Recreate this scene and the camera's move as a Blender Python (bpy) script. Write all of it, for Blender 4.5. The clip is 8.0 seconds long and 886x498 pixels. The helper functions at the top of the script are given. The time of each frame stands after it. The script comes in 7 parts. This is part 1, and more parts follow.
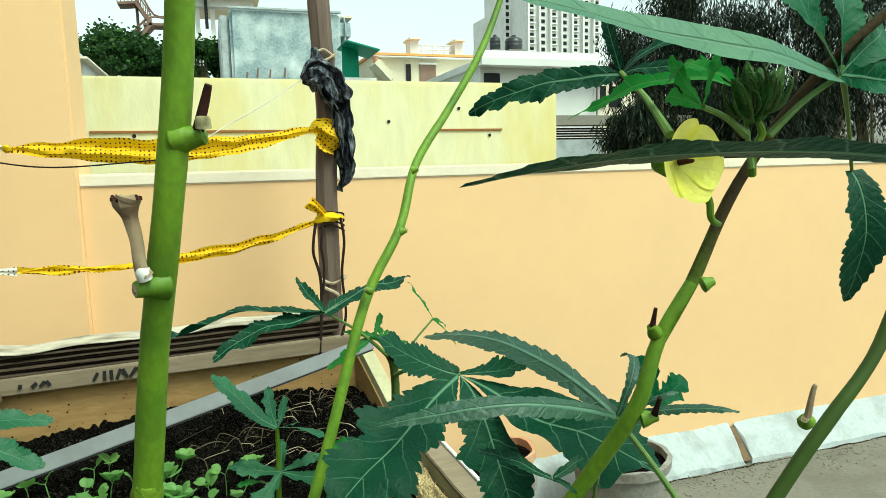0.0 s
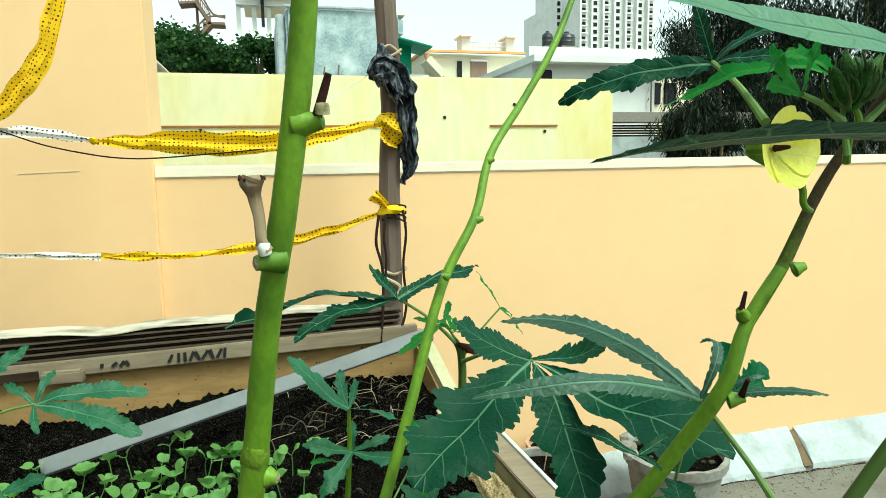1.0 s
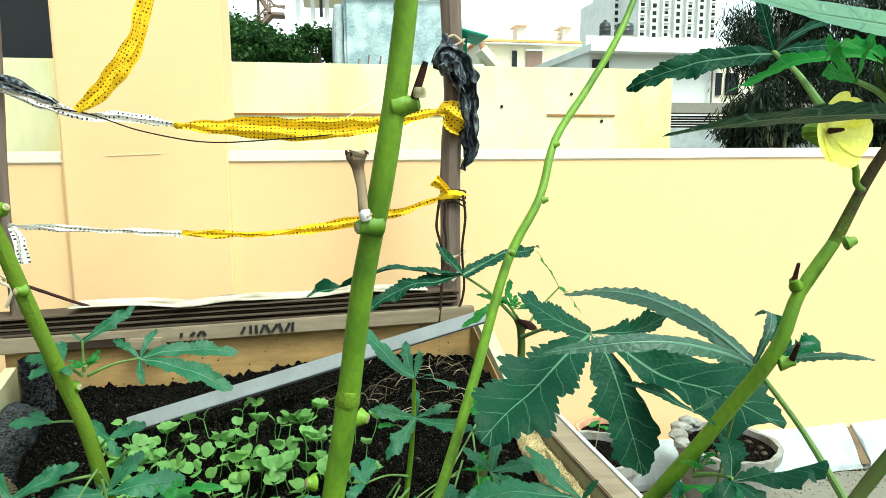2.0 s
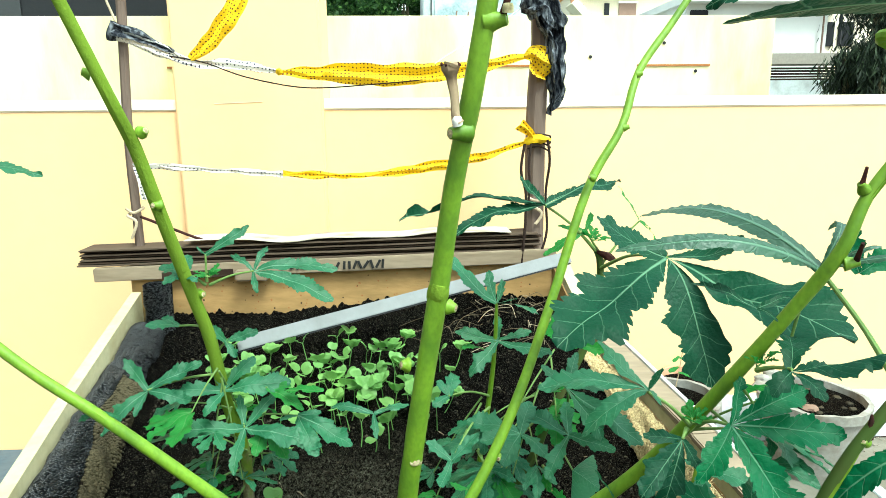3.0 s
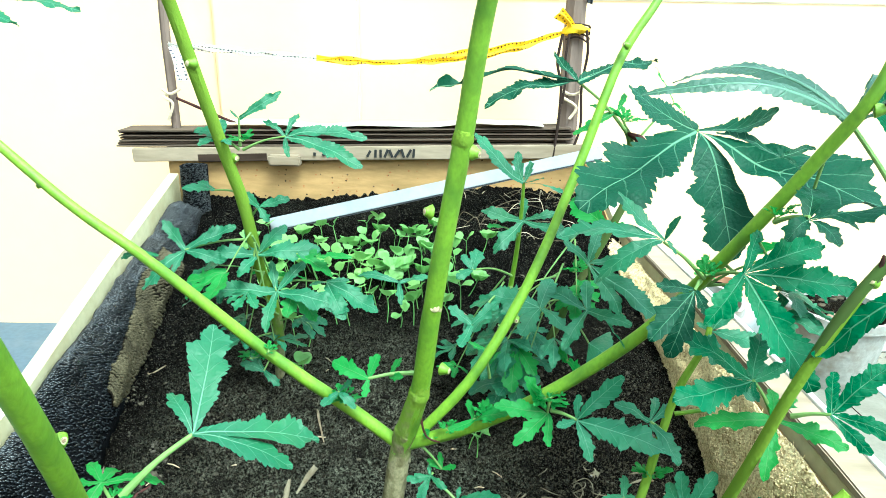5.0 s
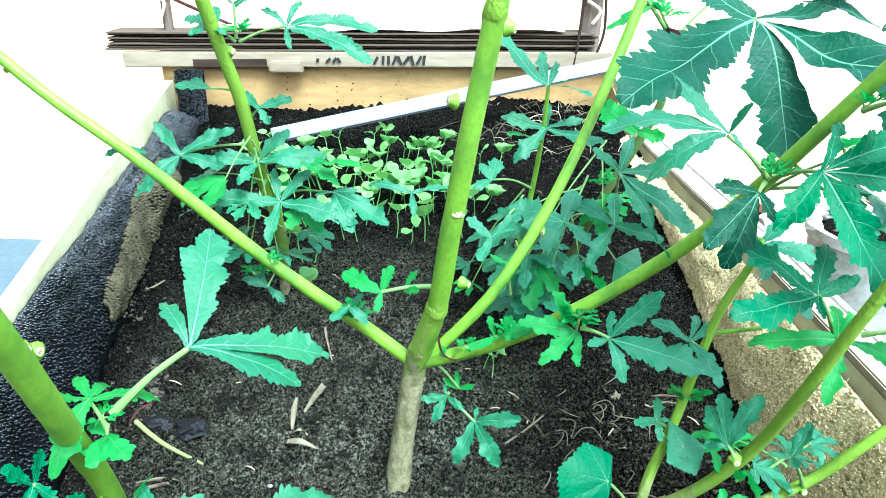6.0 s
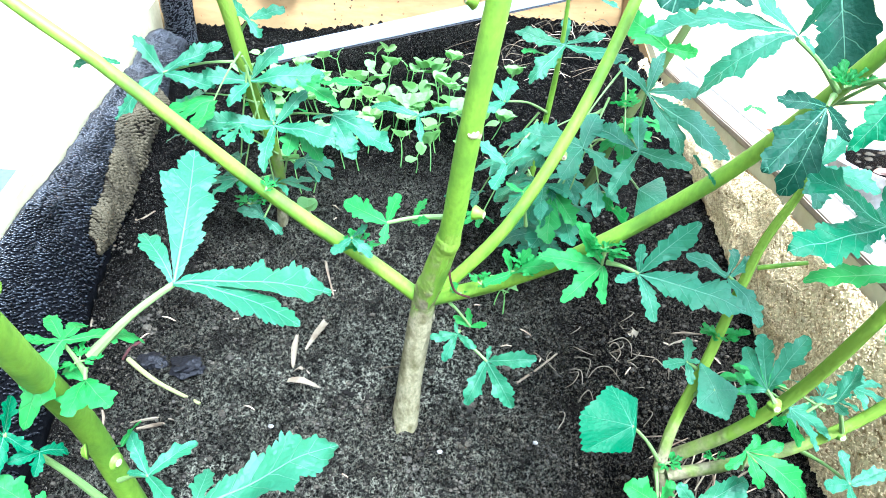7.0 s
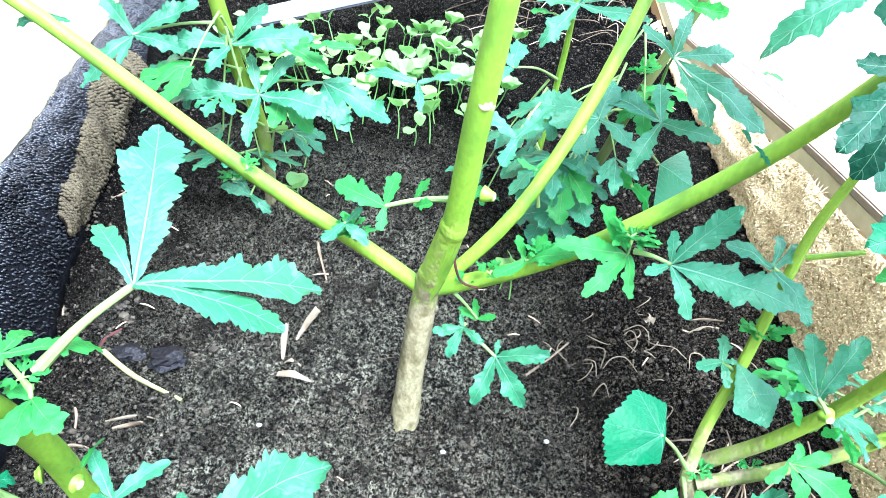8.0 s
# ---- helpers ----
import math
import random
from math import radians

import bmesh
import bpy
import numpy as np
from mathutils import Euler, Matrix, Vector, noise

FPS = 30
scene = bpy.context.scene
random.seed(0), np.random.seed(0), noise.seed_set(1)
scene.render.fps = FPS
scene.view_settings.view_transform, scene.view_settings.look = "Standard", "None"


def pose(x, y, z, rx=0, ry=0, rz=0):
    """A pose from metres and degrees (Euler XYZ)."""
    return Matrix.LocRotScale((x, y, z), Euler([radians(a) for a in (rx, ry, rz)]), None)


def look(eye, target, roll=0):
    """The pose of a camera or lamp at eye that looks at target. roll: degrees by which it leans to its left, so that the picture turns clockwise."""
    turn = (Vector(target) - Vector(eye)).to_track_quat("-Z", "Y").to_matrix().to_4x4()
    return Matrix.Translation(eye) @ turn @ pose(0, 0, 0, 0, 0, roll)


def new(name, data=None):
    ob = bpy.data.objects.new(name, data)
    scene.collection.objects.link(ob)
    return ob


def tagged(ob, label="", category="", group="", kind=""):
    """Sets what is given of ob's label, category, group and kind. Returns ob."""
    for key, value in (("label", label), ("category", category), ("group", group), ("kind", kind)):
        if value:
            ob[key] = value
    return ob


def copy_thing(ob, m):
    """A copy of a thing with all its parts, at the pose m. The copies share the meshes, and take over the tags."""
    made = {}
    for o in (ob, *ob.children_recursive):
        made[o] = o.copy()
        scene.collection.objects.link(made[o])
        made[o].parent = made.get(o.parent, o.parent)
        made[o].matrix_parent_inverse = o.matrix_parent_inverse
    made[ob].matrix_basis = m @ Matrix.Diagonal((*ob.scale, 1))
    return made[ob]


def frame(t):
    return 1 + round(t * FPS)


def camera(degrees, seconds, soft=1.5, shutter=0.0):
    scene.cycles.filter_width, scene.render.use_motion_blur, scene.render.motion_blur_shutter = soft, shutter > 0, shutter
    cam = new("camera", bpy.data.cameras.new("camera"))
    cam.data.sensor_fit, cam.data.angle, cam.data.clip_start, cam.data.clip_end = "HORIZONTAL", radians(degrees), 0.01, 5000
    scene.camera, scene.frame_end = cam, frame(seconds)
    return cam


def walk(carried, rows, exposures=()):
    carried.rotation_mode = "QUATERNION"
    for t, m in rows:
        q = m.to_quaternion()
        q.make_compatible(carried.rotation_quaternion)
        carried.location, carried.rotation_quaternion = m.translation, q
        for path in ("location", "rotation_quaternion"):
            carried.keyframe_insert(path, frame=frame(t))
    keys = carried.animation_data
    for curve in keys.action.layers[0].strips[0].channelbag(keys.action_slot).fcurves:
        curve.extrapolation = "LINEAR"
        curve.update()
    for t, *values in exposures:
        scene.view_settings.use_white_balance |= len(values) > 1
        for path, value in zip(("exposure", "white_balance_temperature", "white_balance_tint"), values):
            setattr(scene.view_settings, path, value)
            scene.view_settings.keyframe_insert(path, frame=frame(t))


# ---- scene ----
cam = camera(67.8, 8.0, soft=0.8)
PATH = [
    (0, (0.044, 0.04, 1.002), (0.68, 1.919, 0.747), -1.4),
    (0.5, (0.025, 0.033, 1.002), (0.604, 1.932, 0.756), -1.1),
    (1, (0.006, 0.027, 0.995), (0.507, 1.946, 0.735), -1.0),
    (1.2, (-0.003, 0.025, 0.991), (0.454, 1.954, 0.724), -0.7),
    (2.3, (-0.03, -0.045, 0.983), (0.268, 1.908, 0.672), -0.2),
    (2.5, (-0.024, -0.057, 0.969), (0.217, 1.9, 0.63), -0.1),
    (3, (-0.038, -0.09, 0.95), (0.061, 1.866, 0.549), -0.5),
    (3.5, (-0.03, -0.114, 0.929), (0.055, 1.828, 0.461), 0.5),
    (4, (-0.023, -0.129, 0.916), (0.025, 1.803, 0.399), 0.9),
    (4.5, (-0.027, -0.133, 0.905), (-0.015, 1.783, 0.333), 0.7),
    (4.7, (-0.027, -0.13, 0.9), (-0.024, 1.777, 0.299), 0.7),
    (5.8, (-0.048, -0.075, 0.852), (-0.041, 1.761, 0.059), 1.7),
    (6, (-0.049, -0.059, 0.841), (-0.052, 1.752, -0.009), 1.5),
    (6.5, (-0.058, -0.027, 0.819), (-0.078, 1.732, -0.133), 1.0),
    (7, (-0.061, -0.003, 0.806), (-0.058, 1.714, -0.22), 1.7),
    (7.5, (-0.061, 0.031, 0.798), (-0.042, 1.728, -0.261), 1.8),
    (8, (-0.07, 0.069, 0.781), (-0.05, 1.735, -0.325), 1.9),
]

EXPOSURES = [(0.0, 0.88, 6450, -20), (1.2, 1.07, 6250, -19), (2.5, 1.60, 6100, -12), (3.2, 1.89, 6050, -14), (4.5, 2.25, 5700, -16), (6.0, 2.80, 5000, -10), (7.0, 3.27, 4950, 7), (8.0, 3.50, 5150, 12)]
walk(cam, [(t, look(eye, target, roll)) for t, eye, target, roll in PATH], EXPOSURES)

# ---- light: a bright hazy sky and a soft high sun ----
SUN_ELEVATION, SUN_TURN = 58.0, 150.0
world = bpy.data.worlds.new("hazy_sky")
scene.world = world
world.use_nodes = True
wn = world.node_tree
sky = wn.nodes.new("ShaderNodeTexSky")
sky.sky_type = "NISHITA"
sky.sun_disc = False
sky.sun_elevation, sky.sun_rotation = radians(SUN_ELEVATION), radians(SUN_TURN)
sky.dust_density, sky.air_density = 3.0, 1.2
haze = wn.nodes.new("ShaderNodeHueSaturation")
haze.inputs["Saturation"].default_value = 0.35
wn.links.new(sky.outputs["Color"], haze.inputs["Color"])
wn.links.new(haze.outputs["Color"], wn.nodes["Background"].inputs["Color"])
wn.nodes["Background"].inputs["Strength"].default_value = 0.15
sun = new("sun", bpy.data.lights.new("sun", "SUN"))
sun.data.energy, sun.data.angle, sun.data.color = 1.5, radians(18), (1.0, 0.96, 0.9)
az = radians(SUN_TURN)
sun_from = Vector((math.sin(az) * math.cos(radians(SUN_ELEVATION)), math.cos(az) * math.cos(radians(SUN_ELEVATION)), math.sin(radians(SUN_ELEVATION))))
sun.matrix_world = look(sun_from * 20, (0, 0, 0))


# ---- materials ----
def material(name, colour, rough=0.7, metal=0.0, spots=None, spot_scale=6.0, spot_amount=0.5, grain=40.0, grain_amount=0.25, bump=0.2, bump_scale=60.0, stretch=(1, 1, 1), each=0.0, clear=0.0, shine=0.2, flecks=None):
    """A surface with grain at one scale and stains at another."""
    m = bpy.data.materials.new(name)
    m.use_nodes = True
    nt = m.node_tree
    n, l = nt.nodes, nt.links
    b = n["Principled BSDF"]
    b.inputs["Roughness"].default_value, b.inputs["Metallic"].default_value = rough, metal
    b.inputs["Specular IOR Level"].default_value = shine
    geo = n.new("ShaderNodeNewGeometry")
    mp = n.new("ShaderNodeMapping")
    mp.inputs["Scale"].default_value = stretch
    l.new(geo.outputs["Position"], mp.inputs["Vector"])

    def noise_tex(scale, detail=4.0):
        t = n.new("ShaderNodeTexNoise")
        t.inputs["Scale"].default_value, t.inputs["Detail"].default_value = scale, detail
        l.new(mp.outputs["Vector"], t.inputs["Vector"])
        return t

    def ramp(src, lo, hi):
        r = n.new("ShaderNodeMapRange")
        r.inputs["From Min"].default_value, r.inputs["From Max"].default_value = lo, hi
        l.new(src, r.inputs["Value"])
        return r.outputs["Result"]

    def mix(fac, a, c, amount=1.0):
        x = n.new("ShaderNodeMix")
        x.data_type = "RGBA"
        if amount != 1.0:
            k = n.new("ShaderNodeMath")
            k.operation = "MULTIPLY"
            k.inputs[1].default_value = amount
            l.new(fac, k.inputs[0])
            fac = k.outputs[0]
        l.new(fac, x.inputs[0])
        for i, v in ((6, a), (7, c)):
            if isinstance(v, tuple):
                x.inputs[i].default_value = (*v, 1)
            else:
                l.new(v, x.inputs[i])
        return x.outputs[2]

    g = noise_tex(grain)
    dark = tuple(c * 0.55 for c in colour)
    col = mix(ramp(g.outputs["Fac"], 0.35, 0.75), colour, dark, grain_amount)
    s = noise_tex(spot_scale, 6.0)
    col = mix(ramp(s.outputs["Fac"], 0.45, 0.7), col, spots or tuple(c * 0.7 for c in colour), spot_amount)
    if each:
        info = n.new("ShaderNodeObjectInfo")
        col = mix(info.outputs["Random"], col, tuple(min(1.0, c * 1.5) for c in colour), each)
    if flecks:
        col = mix(ramp(geo.outputs["Random Per Island"], 0.45, 1.0), col, flecks)
    l.new(col, b.inputs["Base Color"])
    if bump:
        t = noise_tex(bump_scale, 5.0)
        bp = n.new("ShaderNodeBump")
        bp.inputs["Strength"].default_value, bp.inputs["Distance"].default_value = bump, 0.004
        l.new(t.outputs["Fac"], bp.inputs["Height"])
        l.new(bp.outputs["Normal"], b.inputs["Normal"])
    if clear:
        b.inputs["Coat Weight"].default_value = clear
    return m


def leaf_material(name, colour, vein, glow, gloss=0.4, flecks=None):
    """A leaf blade: ribs along each lobe, mottling, light that comes through."""
    m = bpy.data.materials.new(name)
    m.use_nodes = True
    nt = m.node_tree
    n, l = nt.nodes, nt.links
    b = n["Principled BSDF"]
    out = n["Material Output"]
    uv = n.new("ShaderNodeUVMap")
    sep = n.new("ShaderNodeSeparateXYZ")
    l.new(uv.outputs["UV"], sep.inputs[0])

    def calc(op, a, c=None):
        k = n.new("ShaderNodeMath")
        k.operation = op
        for i, v in ((0, a), (1, c)):
            if isinstance(v, (int, float)):
                k.inputs[i].default_value = v
            elif v is not None:
                l.new(v, k.inputs[i])
        return k.outputs[0]

    side = calc("ABSOLUTE", calc("SUBTRACT", sep.outputs["X"], 0.5))
    along = sep.outputs["Y"]
    geo = n.new("ShaderNodeNewGeometry")

    def tex(scale, detail):
        t = n.new("ShaderNodeTexNoise")
        t.inputs["Scale"].default_value, t.inputs["Detail"].default_value = scale, detail
        l.new(geo.outputs["Position"], t.inputs["Vector"])
        return t

    def soft(v, lo, hi):
        r = n.new("ShaderNodeMapRange")
        r.inputs["From Min"].default_value, r.inputs["From Max"].default_value = lo, hi
        l.new(v, r.inputs["Value"])
        return r.outputs["Result"]

    no = tex(35.0, 5.0)
    fine = tex(420.0, 3.0)
    wide = tex(11.0, 2.0)
    shift = calc("MULTIPLY", calc("SUBTRACT", no.outputs["Fac"], 0.5), 0.10)
    rib = soft(calc("DIVIDE", side, calc("ADD", calc("MULTIPLY", calc("SUBTRACT", 1.0, along), 0.006), 0.0020)), 1.5, 0.6)
    wave = calc("FRACT", calc("MULTIPLY", calc("ADD", calc("SUBTRACT", along, calc("MULTIPLY", side, 1.1)), shift), 7.0))
    branch = calc("MULTIPLY", soft(calc("ABSOLUTE", calc("SUBTRACT", wave, 0.5)), 0.042, 0.012), calc("SUBTRACT", 0.75, calc("MULTIPLY", side, 3.2)))
    branch = calc("MAXIMUM", branch, 0.0)
    lines = calc("MAXIMUM", rib, branch)
    info = n.new("ShaderNodeObjectInfo")

    def mix(fac, a, c):
        x = n.new("ShaderNodeMix")
        x.data_type = "RGBA"
        l.new(fac, x.inputs[0])
        for i, v in ((6, a), (7, c)):
            if isinstance(v, tuple):
                x.inputs[i].default_value = (*v, 1)
            else:
                l.new(v, x.inputs[i])
        return x.outputs[2]

    base = mix(calc("MULTIPLY", info.outputs["Random"], 0.45), colour, tuple(c * 1.7 for c in colour))
    base = mix(calc("MULTIPLY", no.outputs["Fac"], 0.35), base, tuple(c * 0.5 for c in colour))
    base = mix(calc("MULTIPLY", soft(wide.outputs["Fac"], 0.45, 0.7), 0.35), base, (colour[0] * 1.8, colour[1] * 1.45, colour[2] * 0.95))
    base = mix(calc("MULTIPLY", soft(fine.outputs["Fac"], 0.5, 0.7), 0.18), base, tuple(c * 0.5 for c in colour))
    if flecks:
        base = mix(soft(geo.outputs["Random Per Island"], 0.6, 1.0), base, flecks)
    col = mix(calc("MULTIPLY", lines, 0.72), base, vein)
    l.new(col, b.inputs["Base Color"])
    b.inputs["Roughness"].default_value = 0.52
    b.inputs["Specular IOR Level"].default_value = gloss
    bp = n.new("ShaderNodeBump")
    bp.inputs["Strength"].default_value, bp.inputs["Distance"].default_value = 0.7, 0.002
    quilt = n.new("ShaderNodeTexVoronoi")
    quilt.inputs["Scale"].default_value = 210.0
    l.new(geo.outputs["Position"], quilt.inputs["Vector"])
    height = calc("ADD", calc("MULTIPLY", lines, -0.9), calc("ADD", no.outputs["Fac"], calc("MULTIPLY", fine.outputs["Fac"], 0.35)))
    l.new(calc("SUBTRACT", height, calc("MULTIPLY", quilt.outputs["Distance"], 0.45)), bp.inputs["Height"])
    l.new(bp.outputs["Normal"], b.inputs["Normal"])
    tr = n.new("ShaderNodeBsdfTranslucent")
    tc = mix(calc("MULTIPLY", lines, 0.5), tuple(min(1, c * 2.2) for c in colour), vein)
    l.new(tc, tr.inputs["Color"])
    ms = n.new("ShaderNodeMixShader")
    ms.inputs[0].default_value = glow
    l.new(b.outputs[0], ms.inputs[1])
    l.new(tr.outputs[0], ms.inputs[2])
    l.new(ms.outputs[0], out.inputs["Surface"])
    return m


def soil_material():
    """Black damp soil with crumbs, blacker at the back and in painted shade beside the net, and a drier grey crust in
    the near half of the bed.
    """
    m = bpy.data.materials.new("damp_dark_soil")
    m.use_nodes = True
    n, l = m.node_tree.nodes, m.node_tree.links
    b = n["Principled BSDF"]
    b.inputs["Roughness"].default_value = 0.8
    b.inputs["Specular IOR Level"].default_value = 0.02
    geo = n.new("ShaderNodeNewGeometry")
    sep = n.new("ShaderNodeSeparateXYZ")
    l.new(geo.outputs["Position"], sep.inputs[0])

    def tex(scale, lo, hi, detail=6.0):
        t = n.new("ShaderNodeTexNoise")
        t.inputs["Scale"].default_value, t.inputs["Detail"].default_value, t.inputs["Roughness"].default_value = scale, detail, 0.7
        l.new(geo.outputs["Position"], t.inputs["Vector"])
        r = n.new("ShaderNodeMapRange")
        r.inputs["From Min"].default_value, r.inputs["From Max"].default_value = lo, hi
        l.new(t.outputs["Fac"], r.inputs["Value"])
        return r.outputs["Result"]

    def calc(op, a, c):
        k = n.new("ShaderNodeMath")
        k.operation, k.use_clamp = op, True
        for i, v in ((0, a), (1, c)):
            if isinstance(v, (int, float)):
                k.inputs[i].default_value = v
            else:
                l.new(v, k.inputs[i])
        return k.outputs[0]

    def mix(fac, a, c):
        x = n.new("ShaderNodeMix")
        x.data_type = "RGBA"
        l.new(fac, x.inputs[0])
        for i, v in ((6, a), (7, c)):
            if isinstance(v, tuple):
                x.inputs[i].default_value = (*v, 1)
            else:
                l.new(v, x.inputs[i])
        return x.outputs[2]

    dry = n.new("ShaderNodeMapRange")
    dry.inputs["From Min"].default_value, dry.inputs["From Max"].default_value = 1.15, 0.62
    l.new(sep.outputs["Y"], dry.inputs["Value"])
    patch = None
    for lo, hi in ((0.14, -0.06), (-0.54, -0.36)):
        r = n.new("ShaderNodeMapRange")
        r.inputs["From Min"].default_value, r.inputs["From Max"].default_value = lo, hi
        l.new(sep.outputs["X"], r.inputs["Value"])
        patch = r.outputs["Result"] if patch is None else calc("MINIMUM", patch, r.outputs["Result"])
    crust = calc("MULTIPLY", calc("MULTIPLY", calc("ADD", dry.outputs["Result"], 0.08), patch), tex(5.5, 0.35, 0.58))
    # Blackens the soil towards the net, putting the net's shade into the colour
    inner = n.new("ShaderNodeMapRange")
    inner.inputs["From Min"].default_value, inner.inputs["From Max"].default_value = -0.60, -0.38
    l.new(sep.outputs["X"], inner.inputs["Value"])
    wet = mix(tex(190.0, 0.50, 0.66), (0.0016, 0.0014, 0.0013), (0.013, 0.011, 0.009))
    grey = mix(tex(180.0, 0.43, 0.58), (0.011, 0.0105, 0.008), (0.47, 0.46, 0.335))
    half = mix(tex(230.0, 0.48, 0.59), (0.0022, 0.0019, 0.0015), (0.150, 0.124, 0.084))
    col = mix(crust, mix(calc("MULTIPLY", dry.outputs["Result"], inner.outputs["Result"]), wet, half), grey)
    # Near-black specks paint the shade of small pits into the colour
    col = mix(tex(300.0, 0.42, 0.54), (0.0018, 0.002, 0.0019), col)
    col = mix(calc("MULTIPLY", tex(21.0, 0.50, 0.62), 0.8), col, mix(tex(240.0, 0.45, 0.7), (0.0020, 0.0017, 0.0016), (0.032, 0.027, 0.022)))
    # Larger dark clusters stand in for shaded cavities between clods
    col = mix(calc("MULTIPLY", tex(62.0, 0.52, 0.64), 0.75), col, (0.0030, 0.0027, 0.0024))
    l.new(mix(tex(560.0, 0.62, 0.68, 2.0), col, (0.20, 0.18, 0.14)), b.inputs["Base Color"])
    bp = n.new("ShaderNodeBump")
    bp.inputs["Strength"].default_value, bp.inputs["Distance"].default_value = 1.0, 0.022
    l.new(tex(210.0, 0.25, 0.75, 8.0), bp.inputs["Height"])
    l.new(bp.outputs["Normal"], b.inputs["Normal"])
    return m


PAINT = material("peach_wall_paint", (0.78, 0.52, 0.285), 0.75, spots=(0.70, 0.475, 0.275), spot_scale=1.6, spot_amount=0.5, grain=18, grain_amount=0.06, bump=0.04, bump_scale=90)
CAP = material("pale_ledge_paint", (0.80, 0.72, 0.58), 0.7, spots=(0.6, 0.5, 0.38), spot_scale=5, spot_amount=0.4, grain_amount=0.1)
LIME = material("pale_yellow_limewash", (0.70, 0.69, 0.45), 0.85, spots=(0.62, 0.52, 0.16), spot_scale=3.2, spot_amount=0.65, grain=15, grain_amount=0.25, stretch=(1.6, 1, 0.5))
CEMENT = material("grey_cement", (0.25, 0.23, 0.20), 0.85, spots=(0.16, 0.145, 0.13), spot_scale=3, grain=70, grain_amount=0.4, bump=0.4)
SKIRT = material("blue_white_cement_paint", (0.43, 0.48, 0.50), 0.75, spots=(0.24, 0.25, 0.25), spot_scale=9, spot_amount=0.75, grain=70, grain_amount=0.35)
SLAB = material("pale_cement_slab", (0.172, 0.166, 0.142), 0.85, spots=(0.100, 0.094, 0.072), spot_scale=6, spot_amount=0.7, grain=70, grain_amount=0.4, bump=0.4)
BLUE_FLOOR = material("worn_blue_floor_paint", (0.075, 0.105, 0.135), 0.7, spots=(0.11, 0.125, 0.14), spot_scale=7, spot_amount=0.7, grain=70, grain_amount=0.4)
SOIL = soil_material()
CLOD = material("soil_crumb", (0.009, 0.008, 0.0065), 0.95, spots=(0.062, 0.055, 0.042), spot_scale=24, spot_amount=0.9, grain=320, grain_amount=0.7, bump=0.8, bump_scale=300, shine=0.02, flecks=(0.060, 0.052, 0.037))
PLY = material("weathered_plywood", (0.345, 0.215, 0.088), 0.85, spots=(0.085, 0.068, 0.024), spot_scale=4.5, spot_amount=0.9, grain=45, grain_amount=0.5, stretch=(0.5, 1, 1.6), bump=0.3)
PLY_EDGE = material("grey_brown_ply_edge", (0.030, 0.020, 0.015), 0.9, spots=(0.085, 0.058, 0.042), spot_scale=10, spot_amount=0.7, grain=70, grain_amount=0.6, stretch=(0.25, 1, 2), each=0.5, shine=0.05)
SHEET_PALE = material("pale_ply_layer", (0.095, 0.071, 0.053), 0.9, spots=(0.07, 0.05, 0.038), spot_scale=14, spot_amount=0.85, grain=70, grain_amount=0.6, stretch=(0.25, 1, 2), shine=0.05)
CREAM = material("cream_painted_board", (0.46, 0.43, 0.27), 0.65, spots=(0.30, 0.25, 0.13), spot_scale=12, spot_amount=0.65, grain=70, grain_amount=0.3)
PALE_WOOD = material("pale_wood_batten", (0.26, 0.208, 0.148), 0.85, spots=(0.12, 0.085, 0.05), spot_scale=12, spot_amount=0.75, grain=70, grain_amount=0.5, stretch=(0.3, 1, 2))
POST = material("weathered_grey_post", (0.165, 0.122, 0.100), 0.85, spots=(0.070, 0.048, 0.040), spot_scale=12, spot_amount=0.7, grain=50, grain_amount=0.5, stretch=(2, 2, 0.25), bump=0.5, bump_scale=70)
ALU = material("dull_grey_strip", (0.20, 0.21, 0.22), 0.6, 0.2, spots=(0.13, 0.13, 0.13), spot_scale=14, spot_amount=0.5, grain_amount=0.2)
RUST = material("rust", (0.30, 0.13, 0.05), 0.9, grain=80)
VENEER = material("torn_pale_veneer", (0.52, 0.48, 0.40), 0.85, spots=(0.12, 0.09, 0.06), spot_scale=22, spot_amount=0.8, grain=90, grain_amount=0.4, stretch=(0.5, 1, 2))
GRIT = material("floor_grit", (0.30, 0.27, 0.23), 0.9, spots=(0.05, 0.04, 0.035), spot_scale=90, spot_amount=1.0, grain=200)
RUST_STAIN = material("brown_mortar_stain", (0.16, 0.11, 0.065), 0.9, spots=(0.07, 0.05, 0.035), spot_scale=40, grain=150)
COIR = material("matted_coir", (0.64, 0.53, 0.30), 0.95, spots=(0.17, 0.10, 0.035), spot_scale=140, spot_amount=0.9, grain=260, grain_amount=0.5, bump=1.0, bump_scale=200, shine=0.02)
STRING = material("pale_string", (0.46, 0.38, 0.27), 0.9, spots=(0.24, 0.18, 0.12), spot_scale=60, spot_amount=0.8, grain=300)
WHITE_STRING = material("white_string", (0.75, 0.74, 0.70), 0.8)
DARK_STRING = material("dark_cord", (0.028, 0.019, 0.016), 0.9, grain=200, grain_amount=0.6, shine=0.05)
WHITE = material("white_plaster", (0.72, 0.72, 0.70), 0.7, spots=(0.5, 0.5, 0.48), spot_scale=0.8, spot_amount=0.4, grain=3)
CREAM_HOUSE = material("cream_house_paint", (0.72, 0.66, 0.50), 0.75, spots=(0.55, 0.46, 0.32), spot_scale=0.7, spot_amount=0.4)
ORANGE_TRIM = material("orange_trim", (0.70, 0.34, 0.12), 0.7)
